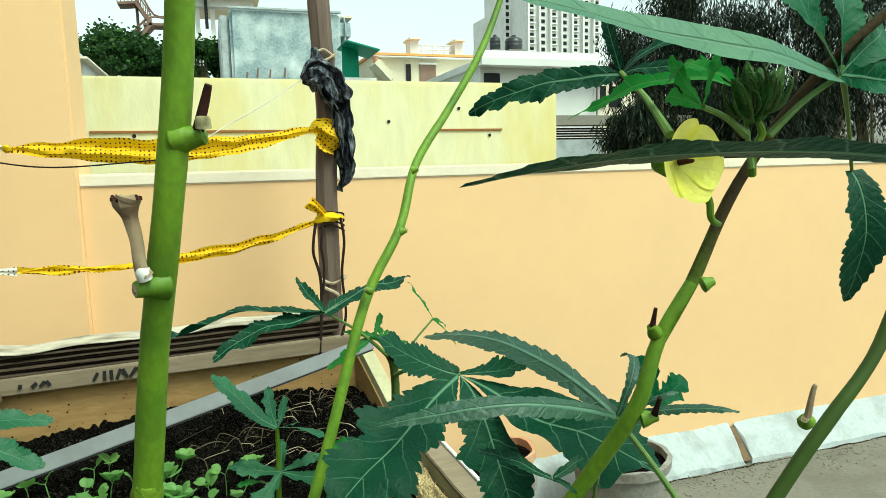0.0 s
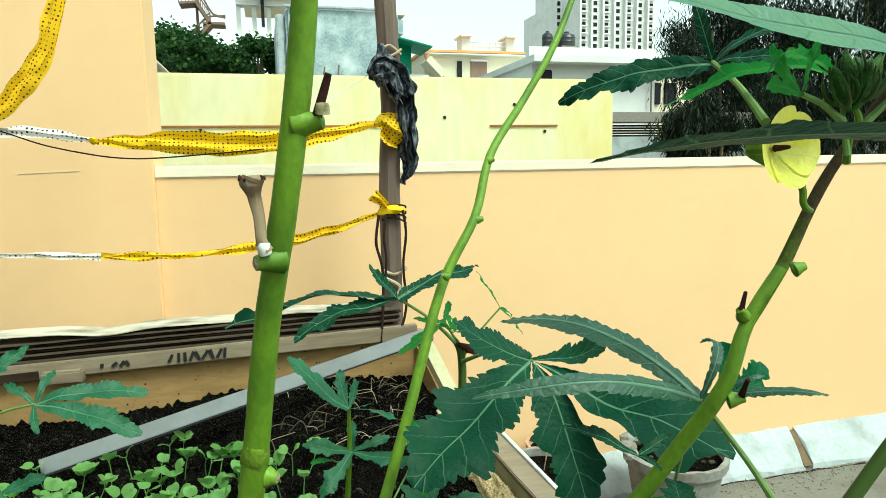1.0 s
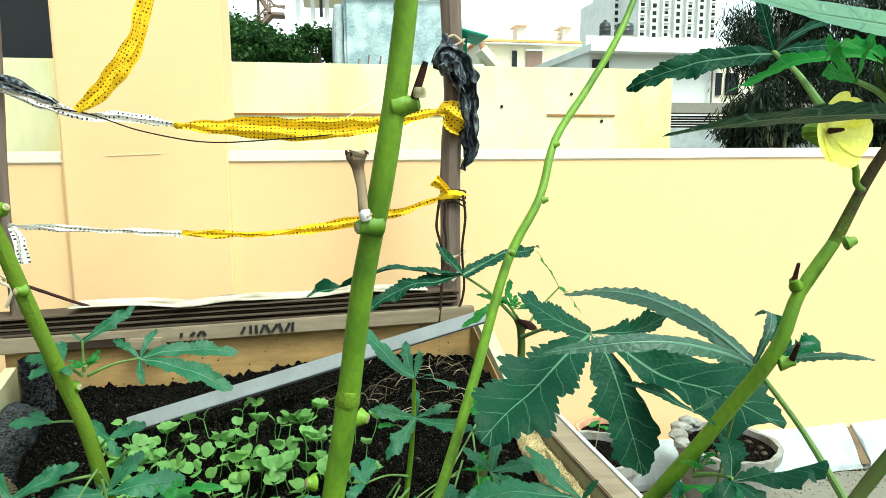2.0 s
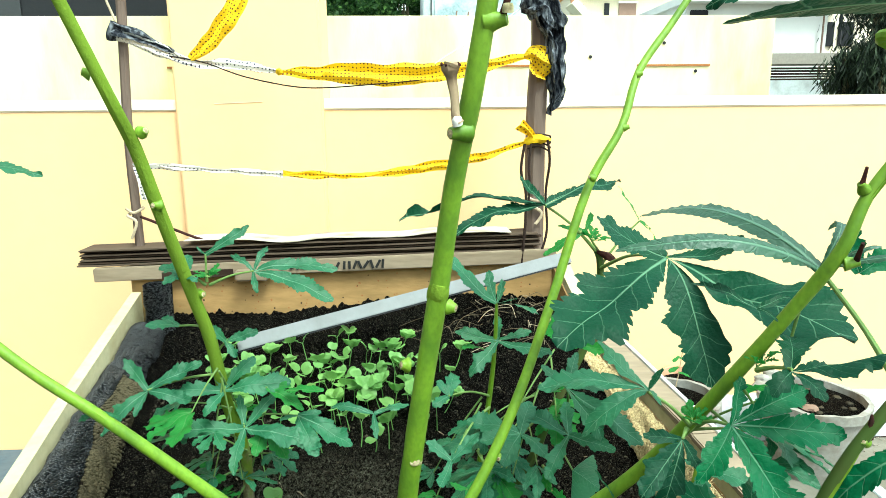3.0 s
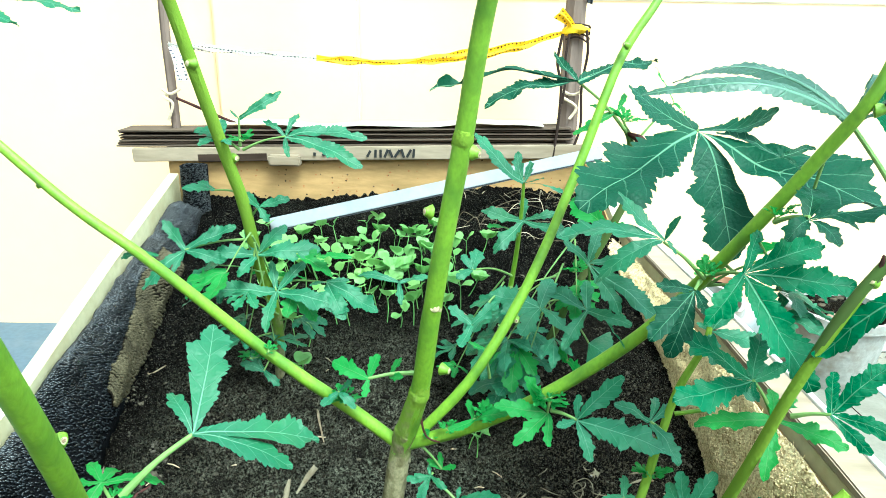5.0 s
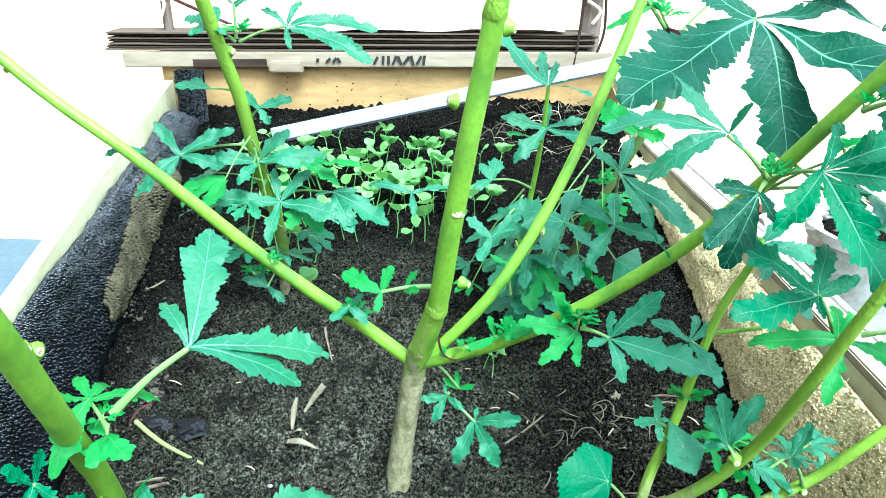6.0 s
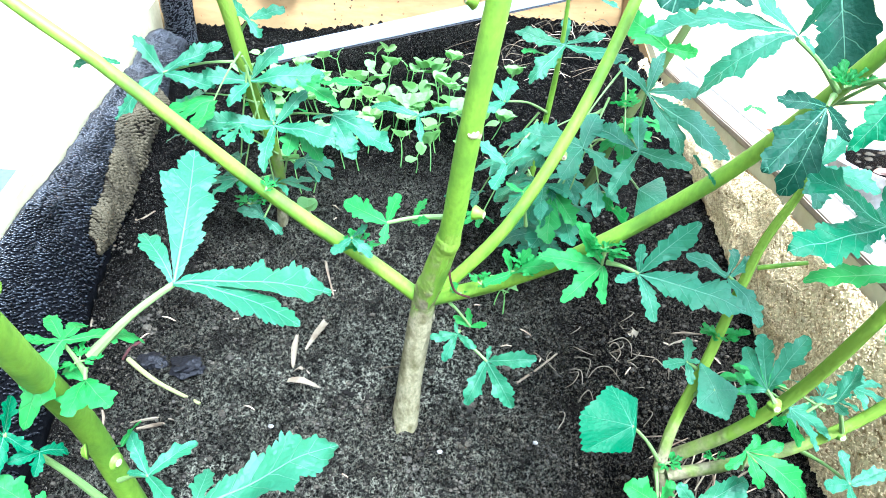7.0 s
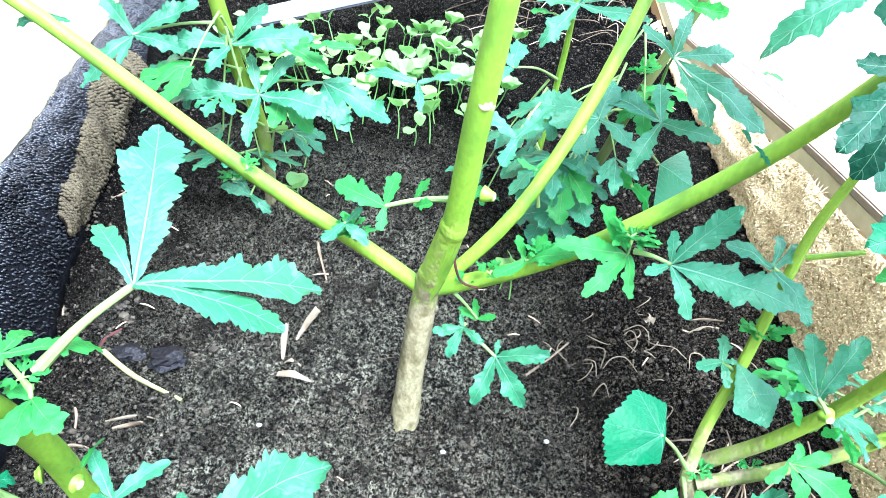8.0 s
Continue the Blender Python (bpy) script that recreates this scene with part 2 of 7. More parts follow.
TANK_GREY = material("patchy_blue_grey_cement", (0.30, 0.39, 0.42), 0.7, spots=(0.62, 0.69, 0.69), spot_scale=2.6, spot_amount=0.9, grain=30, grain_amount=1.0, bump=0.3, bump_scale=8)
DARK = material("dark_opening", (0.012, 0.013, 0.016), 0.5)
BLACK_TANK = material("black_plastic", (0.02, 0.022, 0.025), 0.4, shine=0.5)
STEEL = material("brown_steel", (0.20, 0.13, 0.10), 0.7)
TARP = material("green_tarpaulin", (0.02, 0.22, 0.13), 0.6, spots=(0.01, 0.14, 0.09), spot_scale=2)
POT = material("whitewashed_pot", (0.27, 0.268, 0.25), 0.9, spots=(0.15, 0.125, 0.10), spot_scale=22, spot_amount=0.85, grain=80, grain_amount=0.5, bump=0.6, bump_scale=60, shine=0.05)
CLAY = material("terracotta", (0.48, 0.24, 0.14), 0.8, spots=(0.55, 0.42, 0.32), spot_scale=16)
INK = material("black_ink", (0.02, 0.02, 0.02), 0.7)
STEM = material("green_stem", (0.145, 0.265, 0.019), 0.5, spots=(0.058, 0.130, 0.012), spot_scale=34, spot_amount=0.8, grain=260, grain_amount=0.6, bump=0.12, bump_scale=260, stretch=(1, 1, 0.6), shine=0.3)
STALK = material("pale_leaf_stalk", (0.150, 0.245, 0.070), 0.55, spots=(0.10, 0.18, 0.05), spot_scale=40, grain=200, grain_amount=0.4, bump=0.1)
STEM_DARK = material("dark_green_stem", (0.048, 0.084, 0.018), 0.5, spots=(0.080, 0.070, 0.030), spot_scale=25, spot_amount=0.6, grain=90, stretch=(1, 1, 0.35))
BARK = material("grey_woody_bark", (0.155, 0.140, 0.092), 0.9, spots=(0.060, 0.068, 0.028), spot_scale=60, spot_amount=0.85, grain=220, grain_amount=0.8, bump=0.9, bump_scale=180, stretch=(1, 1, 0.5), shine=0.05)


def bark_to_green(name, low, high, under=(0.215, 0.195, 0.110), marks=(0.060, 0.055, 0.020), over=(0.140, 0.225, 0.024)):
    """Grey-brown bark below that gives way to green skin higher up, in uneven patches."""
    m = material(name, under, 0.85, spots=marks, spot_scale=70, spot_amount=0.9, grain=330, grain_amount=0.9, bump=0.40, bump_scale=260, stretch=(1, 1, 0.75), shine=0.06)
    n, l = m.node_tree.nodes, m.node_tree.links
    b = n["Principled BSDF"]
    was = b.inputs["Base Color"].links[0].from_socket
    geo = n.new("ShaderNodeNewGeometry")
    sep = n.new("ShaderNodeSeparateXYZ")
    l.new(geo.outputs["Position"], sep.inputs[0])
    t = n.new("ShaderNodeTexNoise")
    t.inputs["Scale"].default_value, t.inputs["Detail"].default_value = 55.0, 6.0
    l.new(geo.outputs["Position"], t.inputs["Vector"])
    k = n.new("ShaderNodeMath")
    k.operation = "MULTIPLY_ADD"
    k.inputs[1].default_value = (high - low) * 2.2
    l.new(t.outputs["Fac"], k.inputs[0])
    l.new(sep.outputs["Z"], k.inputs[2])
    r = n.new("ShaderNodeMapRange")
    r.inputs["From Min"].default_value, r.inputs["From Max"].default_value = low + (high - low) * 1.1, high + (high - low) * 1.1
    l.new(k.outputs[0], r.inputs["Value"])
    x = n.new("ShaderNodeMix")
    x.data_type = "RGBA"
    x.inputs[7].default_value = (*over, 1)
    l.new(r.outputs["Result"], x.inputs[0])
    l.new(was, x.inputs[6])
    l.new(x.outputs[2], b.inputs["Base Color"])
    return m


TRUNK = bark_to_green("bark_fading_to_green", 0.36, 0.46)
NET_SIDE_STEM = bark_to_green("net_side_bark_fading_to_green", 0.32, 0.44)
BROWNING_BRANCH = bark_to_green("green_branch_turning_brown", 0.895, 0.96, (0.110, 0.205, 0.018), (0.070, 0.135, 0.014), (0.060, 0.046, 0.026))
LOW_TRUNK = bark_to_green("low_bark_fading_to_green", 0.28, 0.36)
SCAR = material("pale_leaf_scar", (0.40, 0.37, 0.22), 0.85, spots=(0.09, 0.075, 0.03), spot_scale=140, spot_amount=0.8, grain=250, shine=0.05)
DRY = material("dry_stalk", (0.38, 0.30, 0.195), 0.9, spots=(0.10, 0.05, 0.03), spot_scale=30, spot_amount=0.8)
CHAFF = material("cream_dead_leaf", (0.155, 0.130, 0.088), 0.85, spots=(0.08, 0.055, 0.03), spot_scale=70, spot_amount=0.6, grain=220, shine=0.1)
CUT_STALK = material("pale_cut_stalk", (0.17, 0.185, 0.07), 0.7, spots=(0.20, 0.16, 0.07), spot_scale=50, grain=150)
DEAD = material("dead_leaf_tan", (0.150, 0.120, 0.080), 0.9, spots=(0.075, 0.05, 0.03), spot_scale=60, spot_amount=0.7, grain=200, shine=0.05)
MAROON = material("dark_maroon_stub", (0.045, 0.016, 0.014), 0.8, spots=(0.012, 0.008, 0.007), spot_scale=120, spot_amount=0.8, grain=200, shine=0.1)
WET_CLOD = material("black_wet_compost", (0.0035, 0.0033, 0.004), 0.5, spots=(0.009, 0.0085, 0.010), spot_scale=80, grain=200, bump=0.9, bump_scale=200, shine=0.2)
PEBBLE = material("pale_pebble", (0.20, 0.19, 0.165), 0.8, spots=(0.1, 0.09, 0.08), spot_scale=200)
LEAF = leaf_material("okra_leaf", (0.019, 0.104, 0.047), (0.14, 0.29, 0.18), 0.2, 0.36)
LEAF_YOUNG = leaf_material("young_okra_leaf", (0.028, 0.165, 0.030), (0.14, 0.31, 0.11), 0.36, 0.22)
# Two darker copies of the leaf, with shade on undersides put into the colour
LEAF_DARK = leaf_material("deep_shade_okra_leaf", (0.004, 0.036, 0.017), (0.14, 0.28, 0.17), 0.10, 0.14)
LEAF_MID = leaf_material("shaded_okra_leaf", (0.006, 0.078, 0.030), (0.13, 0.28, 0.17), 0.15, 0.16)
LEAF_GLOSSY = leaf_material("glossy_grey_green_leaf", (0.016, 0.075, 0.040), (0.12, 0.26, 0.16), 0.15, 0.8)
# Lighter copy: overhead light and sky reflection are painted into its base colour
LEAF_SKYLIT = leaf_material("skylit_upper_leaf", (0.055, 0.165, 0.095), (0.10, 0.22, 0.14), 0.3, 0.7)
SPROUT = leaf_material("seedling_leaf", (0.132, 0.272, 0.074), (0.26, 0.40, 0.16), 0.3)
FAR_LEAF = leaf_material("tree_foliage", (0.013, 0.040, 0.009), (0.025, 0.06, 0.015), 0.2, 0.15, (0.060, 0.125, 0.025))
# The last colour lightens random leaves to stand in for glints on dark foliage
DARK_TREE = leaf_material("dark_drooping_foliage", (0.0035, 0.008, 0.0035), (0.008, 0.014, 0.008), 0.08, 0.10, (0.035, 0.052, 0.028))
PETAL = leaf_material("pale_yellow_petal", (0.80, 0.80, 0.16), (0.86, 0.86, 0.30), 0.45)
BUD = material("hairy_green_bud", (0.030, 0.088, 0.016), 0.7, spots=(0.070, 0.150, 0.028), spot_scale=160, spot_amount=0.8, grain=400, grain_amount=0.6, bump=0.6, bump_scale=400)
THROAT = material("maroon_throat", (0.035, 0.006, 0.010), 0.7)


def dotted(name, colour, dot, size):
    """Thin printed cloth with small dots."""
    m = bpy.data.materials.new(name)
    m.use_nodes = True
    n, l = m.node_tree.nodes, m.node_tree.links
    b = n["Principled BSDF"]
    uv = n.new("ShaderNodeUVMap")
    v = n.new("ShaderNodeTexVoronoi")
    v.inputs["Scale"].default_value, v.inputs["Randomness"].default_value = 1.0 / size, 0.22
    l.new(uv.outputs["UV"], v.inputs["Vector"])
    lt = n.new("ShaderNodeMath")
    lt.operation = "LESS_THAN"
    lt.inputs[1].default_value = 0.24
    l.new(v.outputs["Distance"], lt.inputs[0])
    x = n.new("ShaderNodeMix")
    x.data_type = "RGBA"
    x.inputs[6].default_value, x.inputs[7].default_value = (*colour, 1), (*dot, 1)
    l.new(lt.outputs[0], x.inputs[0])
    l.new(x.outputs[2], b.inputs["Base Color"])
    b.inputs["Roughness"].default_value = 0.85
    tr = n.new("ShaderNodeBsdfTranslucent")
    l.new(x.outputs[2], tr.inputs["Color"])
    ms = n.new("ShaderNodeMixShader")
    ms.inputs[0].default_value = 0.3
    l.new(b.outputs[0], ms.inputs[1])
    l.new(tr.outputs[0], ms.inputs[2])
    l.new(ms.outputs[0], n["Material Output"].inputs["Surface"])
    return m


YELLOW_CLOTH = dotted("yellow_dotted_cloth", (0.80, 0.52, 0.01), (0.10, 0.03, 0.006), 0.0092)
YELLOW_PLAIN = material("yellow_knotted_cloth", (0.78, 0.50, 0.012), 0.85, spots=(0.35, 0.20, 0.01), spot_scale=120, spot_amount=0.7, grain=250)
WHITE_CLOTH = dotted("white_dotted_cloth", (0.72, 0.72, 0.70), (0.03, 0.03, 0.06), 0.0092)


NET = material("black_shade_net", (0.003, 0.0032, 0.004), 0.8, grain=120, bump=0.6, bump_scale=180, shine=0.05)
# Sack backing is near black, so shade in the gaps between stitches is painted
SACK = material("dark_sack_backing", (0.006, 0.0045, 0.003), 0.9, grain=120, bump=0.6, bump_scale=180, shine=0.05)
# Paler bluish spots put sky glints on the loops into the yarn colour
NET_YARN = material("glossy_black_yarn", (0.0035, 0.004, 0.005), 0.30, spots=(0.022, 0.025, 0.030), spot_scale=34, spot_amount=0.85, grain=300, bump=0, shine=0.45)
SACK_YARN = material("tan_sack_yarn", (0.060, 0.050, 0.029), 0.7, spots=(0.022, 0.018, 0.011), spot_scale=16, spot_amount=0.95, grain=250, bump=0, shine=0.1)
COIR_FLUFF = material("pale_coir_fibre", (0.72, 0.58, 0.33), 0.95, spots=(0.17, 0.09, 0.03), spot_scale=150, spot_amount=0.75, grain=400, bump=0, shine=0.02)
GREY_CLOTH = material("dark_grey_rag", (0.028, 0.032, 0.042), 0.95, spots=(0.26, 0.285, 0.32), spot_scale=110, spot_amount=0.9, grain=300, grain_amount=0.6, bump=1.0, bump_scale=350, stretch=(1, 1, 0.3), shine=0.05)


# ---- building helpers ----
def mesh_of(name, bm, material, smooth=True, sharp=True):
    bmesh.ops.recalc_face_normals(bm, faces=bm.faces)
    me = bpy.data.meshes.new(name)
    bm.to_mesh(me)
    bm.free()
    me.materials.append(material)
    if smooth:
        me.polygons.foreach_set("use_smooth", [True] * len(me.polygons))
        if sharp:
            me.set_sharp_from_angle(angle=0.6)
    return me


def part(name, bm, material, parent=None, label="", smooth=True, sharp=True):
    """Links a bmesh, made in world places, as one mesh object under a thing or part."""
    ob = new(name, mesh_of(name, bm, material, smooth, sharp))
    if parent is not None:
        ob.parent = parent
        if parent.type == "EMPTY":
            ob.matrix_parent_inverse = Matrix.Translation(parent.location).inverted()
    return tagged(ob, label)


def thing(name, place, label, category, group="", kind=""):
    ob = new(name)
    ob.location = place
    ob.empty_display_size = 0.02
    return tagged(ob, label, category, group, kind)


def box(x0, y0, z0, x1, y1, z1, bevel=0.0):
    bm = bmesh.new()
    bmesh.ops.create_cube(bm, size=1)
    bmesh.ops.scale(bm, vec=(x1 - x0, y1 - y0, z1 - z0), verts=bm.verts)
    bmesh.ops.translate(bm, vec=((x0 + x1) / 2, (y0 + y1) / 2, (z0 + z1) / 2), verts=bm.verts)
    if bevel:
        bmesh.ops.bevel(bm, geom=bm.edges[:], offset=bevel, segments=2, affect="EDGES")
    return bm


def plank(a, b, width, thick, up=(0, 0, 1), bevel=0.002, cuts=0, wave=0.0):
    """A board from a to b; width lies across, thick along up."""
    a, b, up = Vector(a), Vector(b), Vector(up)
    u = (b - a).normalized()
    v = up.cross(u).normalized()
    w = u.cross(v)
    length = (b - a).length
    bm = box(0, -width / 2, -thick / 2, length, width / 2, thick / 2, bevel)
    if cuts:
        bmesh.ops.subdivide_edges(bm, edges=[e for e in bm.edges if abs(e.verts[0].co.x - e.verts[1].co.x) > length * 0.5], cuts=cuts)
        for k in bm.verts:
            k.co.z += wave * noise.noise((k.co.x * 7, a.z * 90, 0))
            k.co.y += wave * 2 * noise.noise((k.co.x * 9, a.z * 70, 5))
    m = Matrix((u, v, w)).transposed().to_4x4()
    m.translation = a
    bm.transform(m)
    return bm


def spline(points, n):
    """n+1 places and parameters along a smooth line through the points."""
    p = [Vector(q) for q in points]
    out = []
    for k in range(n + 1):
        f = k / n * (len(p) - 1)
        i = min(int(f), len(p) - 2)
        t = f - i
        p0, p1, p2, p3 = p[max(i - 1, 0)], p[i], p[i + 1], p[min(i + 2, len(p) - 1)]
        out.append(((2 * p1 + (p2 - p0) * t + (2 * p0 - 5 * p1 + 4 * p2 - p3) * t * t + (3 * p1 - p0 - 3 * p2 + p3) * t ** 3) / 2, f))
    return out


def tube(points, radii, seg=10, steps=6, bumps=0.0, flat=1.0):
    """A round rod along a smooth line; radii one a point."""
    n = max(2, steps * (len(points) - 1))
    line = spline(points, n)
    bm = bmesh.new()
    rings, side = [], None
    for k, (c, f) in enumerate(line):
        d = (line[min(k + 1, n)][0] - line[max(k - 1, 0)][0]).normalized()
        if side is None:
            side = d.cross(Vector((0.3, 0.9, 0.2))).normalized()
        side = (side - d * side.dot(d)).normalized()
        other = d.cross(side)
        i = min(int(f), len(radii) - 2)
        r = radii[i] + (radii[i + 1] - radii[i]) * (f - i)
        ring = []
        for j in range(seg):
            a = 2 * math.pi * j / seg
            q = r * (1 + bumps * noise.noise((c.x * 40 + j, c.y * 40, c.z * 40)))
            ring.append(bm.verts.new(c + side * math.cos(a) * q + other * math.sin(a) * q * flat))
        rings.append(ring)
    for r0, r1 in zip(rings, rings[1:]):
        for j in range(seg):
            bm.faces.new((r0[j], r0[(j + 1) % seg], r1[(j + 1) % seg], r1[j]))
    bm.faces.new(rings[0][::-1])
    bm.faces.new(rings[-1])
    return bm


def ribbon(points, widths, fold=0.25, steps=14, ups=(0, 0, 1), cols=6, crumple=0.006, seed=0.0):
    """Hanging gathered cloth along a line, with cloth-sized UVs and thickness by folds."""
    n = steps * (len(points) - 1)
    line = spline(points, n)
    bm = bmesh.new()
    uv = bm.loops.layers.uv.new("UVMap")
    rows, at, run = [], {}, 0.0
    for k, (c, f) in enumerate(line):
        if k:
            run += (c - line[k - 1][0]).length
        d = (line[min(k + 1, n)][0] - line[max(k - 1, 0)][0]).normalized()
        up = Vector(ups)
        up = (up - d * up.dot(d)).normalized()
        out = d.cross(up)
        i = min(int(f), len(widths) - 2)
        w = widths[i] + (widths[i + 1] - widths[i]) * (f - i)
        row = []
        for j in range(cols + 1):
            g = j / cols - 0.5
            z = fold * w * math.sin(g * 9 + run * 11 + seed) * 0.5 + crumple * noise.noise((run * 30, g * 6, seed))
            v = bm.verts.new(c + up * (g * w + crumple * noise.noise((run * 22, seed, g * 3))) + out * z)
            at[v] = (run, g * w * 1.25)
            row.append(v)
        rows.append(row)
    for r0, r1 in zip(rows, rows[1:]):
        for j in range(cols):
            fc = bm.faces.new((r0[j], r1[j], r1[j + 1], r0[j + 1]))
            for lp in fc.loops:
                lp[uv].uv = at[lp.vert]
    return bm


def lathe(profile, place, seg=28):
    bm = bmesh.new()
    rings = []
    for r, z in profile:
        rings.append([bm.verts.new((place[0] + r * math.cos(2 * math.pi * j / seg), place[1] + r * math.sin(2 * math.pi * j / seg), place[2] + z)) for j in range(seg)])
    for a, b in zip(rings, rings[1:]):
        for j in range(seg):
            bm.faces.new((a[j], a[(j + 1) % seg], b[(j + 1) % seg], b[j]))
    bm.faces.new(rings[0][::-1])
    bm.faces.new(rings[-1])
    return bm


def blade(junction, tips, width=0.17, teeth=0, arch=0.06, fold=0.14, wild=0.075, waist=0.35, seed=0, face=None, tooth=1.24, ripple=0.06, ears=None):
    """A palmate leaf: one finely toothed lobe to each tip, grown together near the junction."""
    j = Vector(junction)
    tips = [Vector(t) for t in tips]
    nrm = Vector()
    if len(tips) > 1:
        for a in range(len(tips)):
            for c in range(a + 1, len(tips)):
                q = (tips[a] - j).normalized().cross((tips[c] - j).normalized())
                nrm += q if q.z >= 0 else -q
    else:
        d = (tips[0] - j).normalized()
        nrm = Vector((0, -0.35, 1)) - d * Vector((0, -0.35, 1)).dot(d)
    if face is not None:
        nrm = Vector(face)
    if nrm.length < 1e-4:
        nrm = Vector((0, -0.3, 1))
    nrm.normalize()
    main = max(tips, key=lambda t: (t - j).length) - j
    ux = (main - nrm * main.dot(nrm)).normalized()
    uy = nrm.cross(ux)
    flat = sorted(((math.atan2((t - j).dot(uy), (t - j).dot(ux)), t - j) for t in tips), key=lambda q: q[0])
    big = max((t - j).length for t in tips)
    bm = bmesh.new()
    uv = bm.loops.layers.uv.new("UVMap")
    cols = (-1.0, -0.62, -0.28, 0.0, 0.28, 0.62, 1.0)
    for i, (ang, d) in enumerate(flat):
        length = d.length
        count = teeth or max(6, min(20, round(length / 0.0060)))
        d2 = (d - nrm * d.dot(nrm)).normalized()
        s2 = nrm.cross(d2)
        lift = d.dot(nrm)
        flatlen = math.sqrt(max(length * length - lift * lift, 1e-9))
        gaps = []
        for nb in (i + 1, i - 1):
            if 0 <= nb < len(flat):
                gaps.append(abs(flat[nb][0] - ang) / 2)
            else:
                gaps.append(1.35)
        bend = 0.10 * noise.noise((seed * 1.7, i * 2.3, 4.4))
        n = count * 3
        rise, blunt, eared = (1.10, 0.66, 2.3) if width >= 0.12 else (0.95, 0.70, 0.4)
        eared = eared if ears is None else ears
        rows = []
        for k in range(n + 1):
            s = k / n
            f = (k % 3) / 3
            w = width * length * ((s ** rise * (1 - s) ** blunt) * 2.0 + waist * (1 - s) ** 2)
            x = s * flatlen
            row = []
            for g in cols:
                sgn = 1 if g >= 0 else -1
                gap = gaps[0] if g >= 0 else gaps[1]
                # teeth of uneven size that lean to the tip
                uneven = 0.45 + 1.5 * abs(noise.noise((k // 3 * 1.9 + seed, sgn * 3.3, i)))
                jag = 1 + (tooth - 1) * uneven * (0.0, 0.62, 1.0)[k % 3] if 0 < k < n else 1
                # two or three coarse ears on the outer half of each side
                ear = (s * 3.4 + 0.5 * noise.noise((seed * 3.1, i * 1.9, sgn * 2.7)) + 0.25 * sgn) % 1.0
                ear = max(0.0, min(1.0, (s - 0.25) * 3)) * (ear / 0.75 if ear < 0.75 else (1 - ear) * 4) - 0.25
                lobe = 1 + (tooth - 1) * (eared * ear + 1.3 * noise.noise((s * 4.5 + seed, i * 3.1 + sgn * 1.3, 1.7)) + 1.0 * noise.noise((s * 11 + seed, i * 2.1 + sgn * 1.3, 5.7)))
                cap = x * math.tan(min(gap, 1.35)) if gap < 1.34 else 9
                we = min(w * jag * lobe, cap)
                y = g * we
                lean = (0.5 / n * flatlen if k % 3 == 2 else 0.0) if abs(g) == 1.0 else 0.0
                h = lift * s * s + arch * big * 4 * (s - s * s) * (0.4 + 0.6 * length / big) + fold * abs(y)
                h += wild * big * noise.noise((x / big * 3 + seed, y / big * 5, i * 0.3 * s))
                h += ripple * 1.4 * length * g * g * s * noise.noise((s * 7 + seed * 2, sgn * 2.0, i))
                side = y + bend * length * (s - s * s) * 2
                row.append((bm.verts.new(j + d2 * (x + lean) + s2 * side + nrm * h), y))
            rows.append((s, row))
        for (s0, r0), (s1, r1) in zip(rows, rows[1:]):
            for c in range(len(cols) - 1):
                f = bm.faces.new((r0[c][0], r0[c + 1][0], r1[c + 1][0], r1[c][0]))
                for lp, (yy, ss) in zip(f.loops, ((r0[c][1], s0), (r0[c + 1][1], s0), (r1[c + 1][1], s1), (r1[c][1], s1))):
                    lp[uv].uv = (0.5 + yy / length, ss)
    bmesh.ops.remove_doubles(bm, verts=bm.verts, dist=0.00012)
    return bm


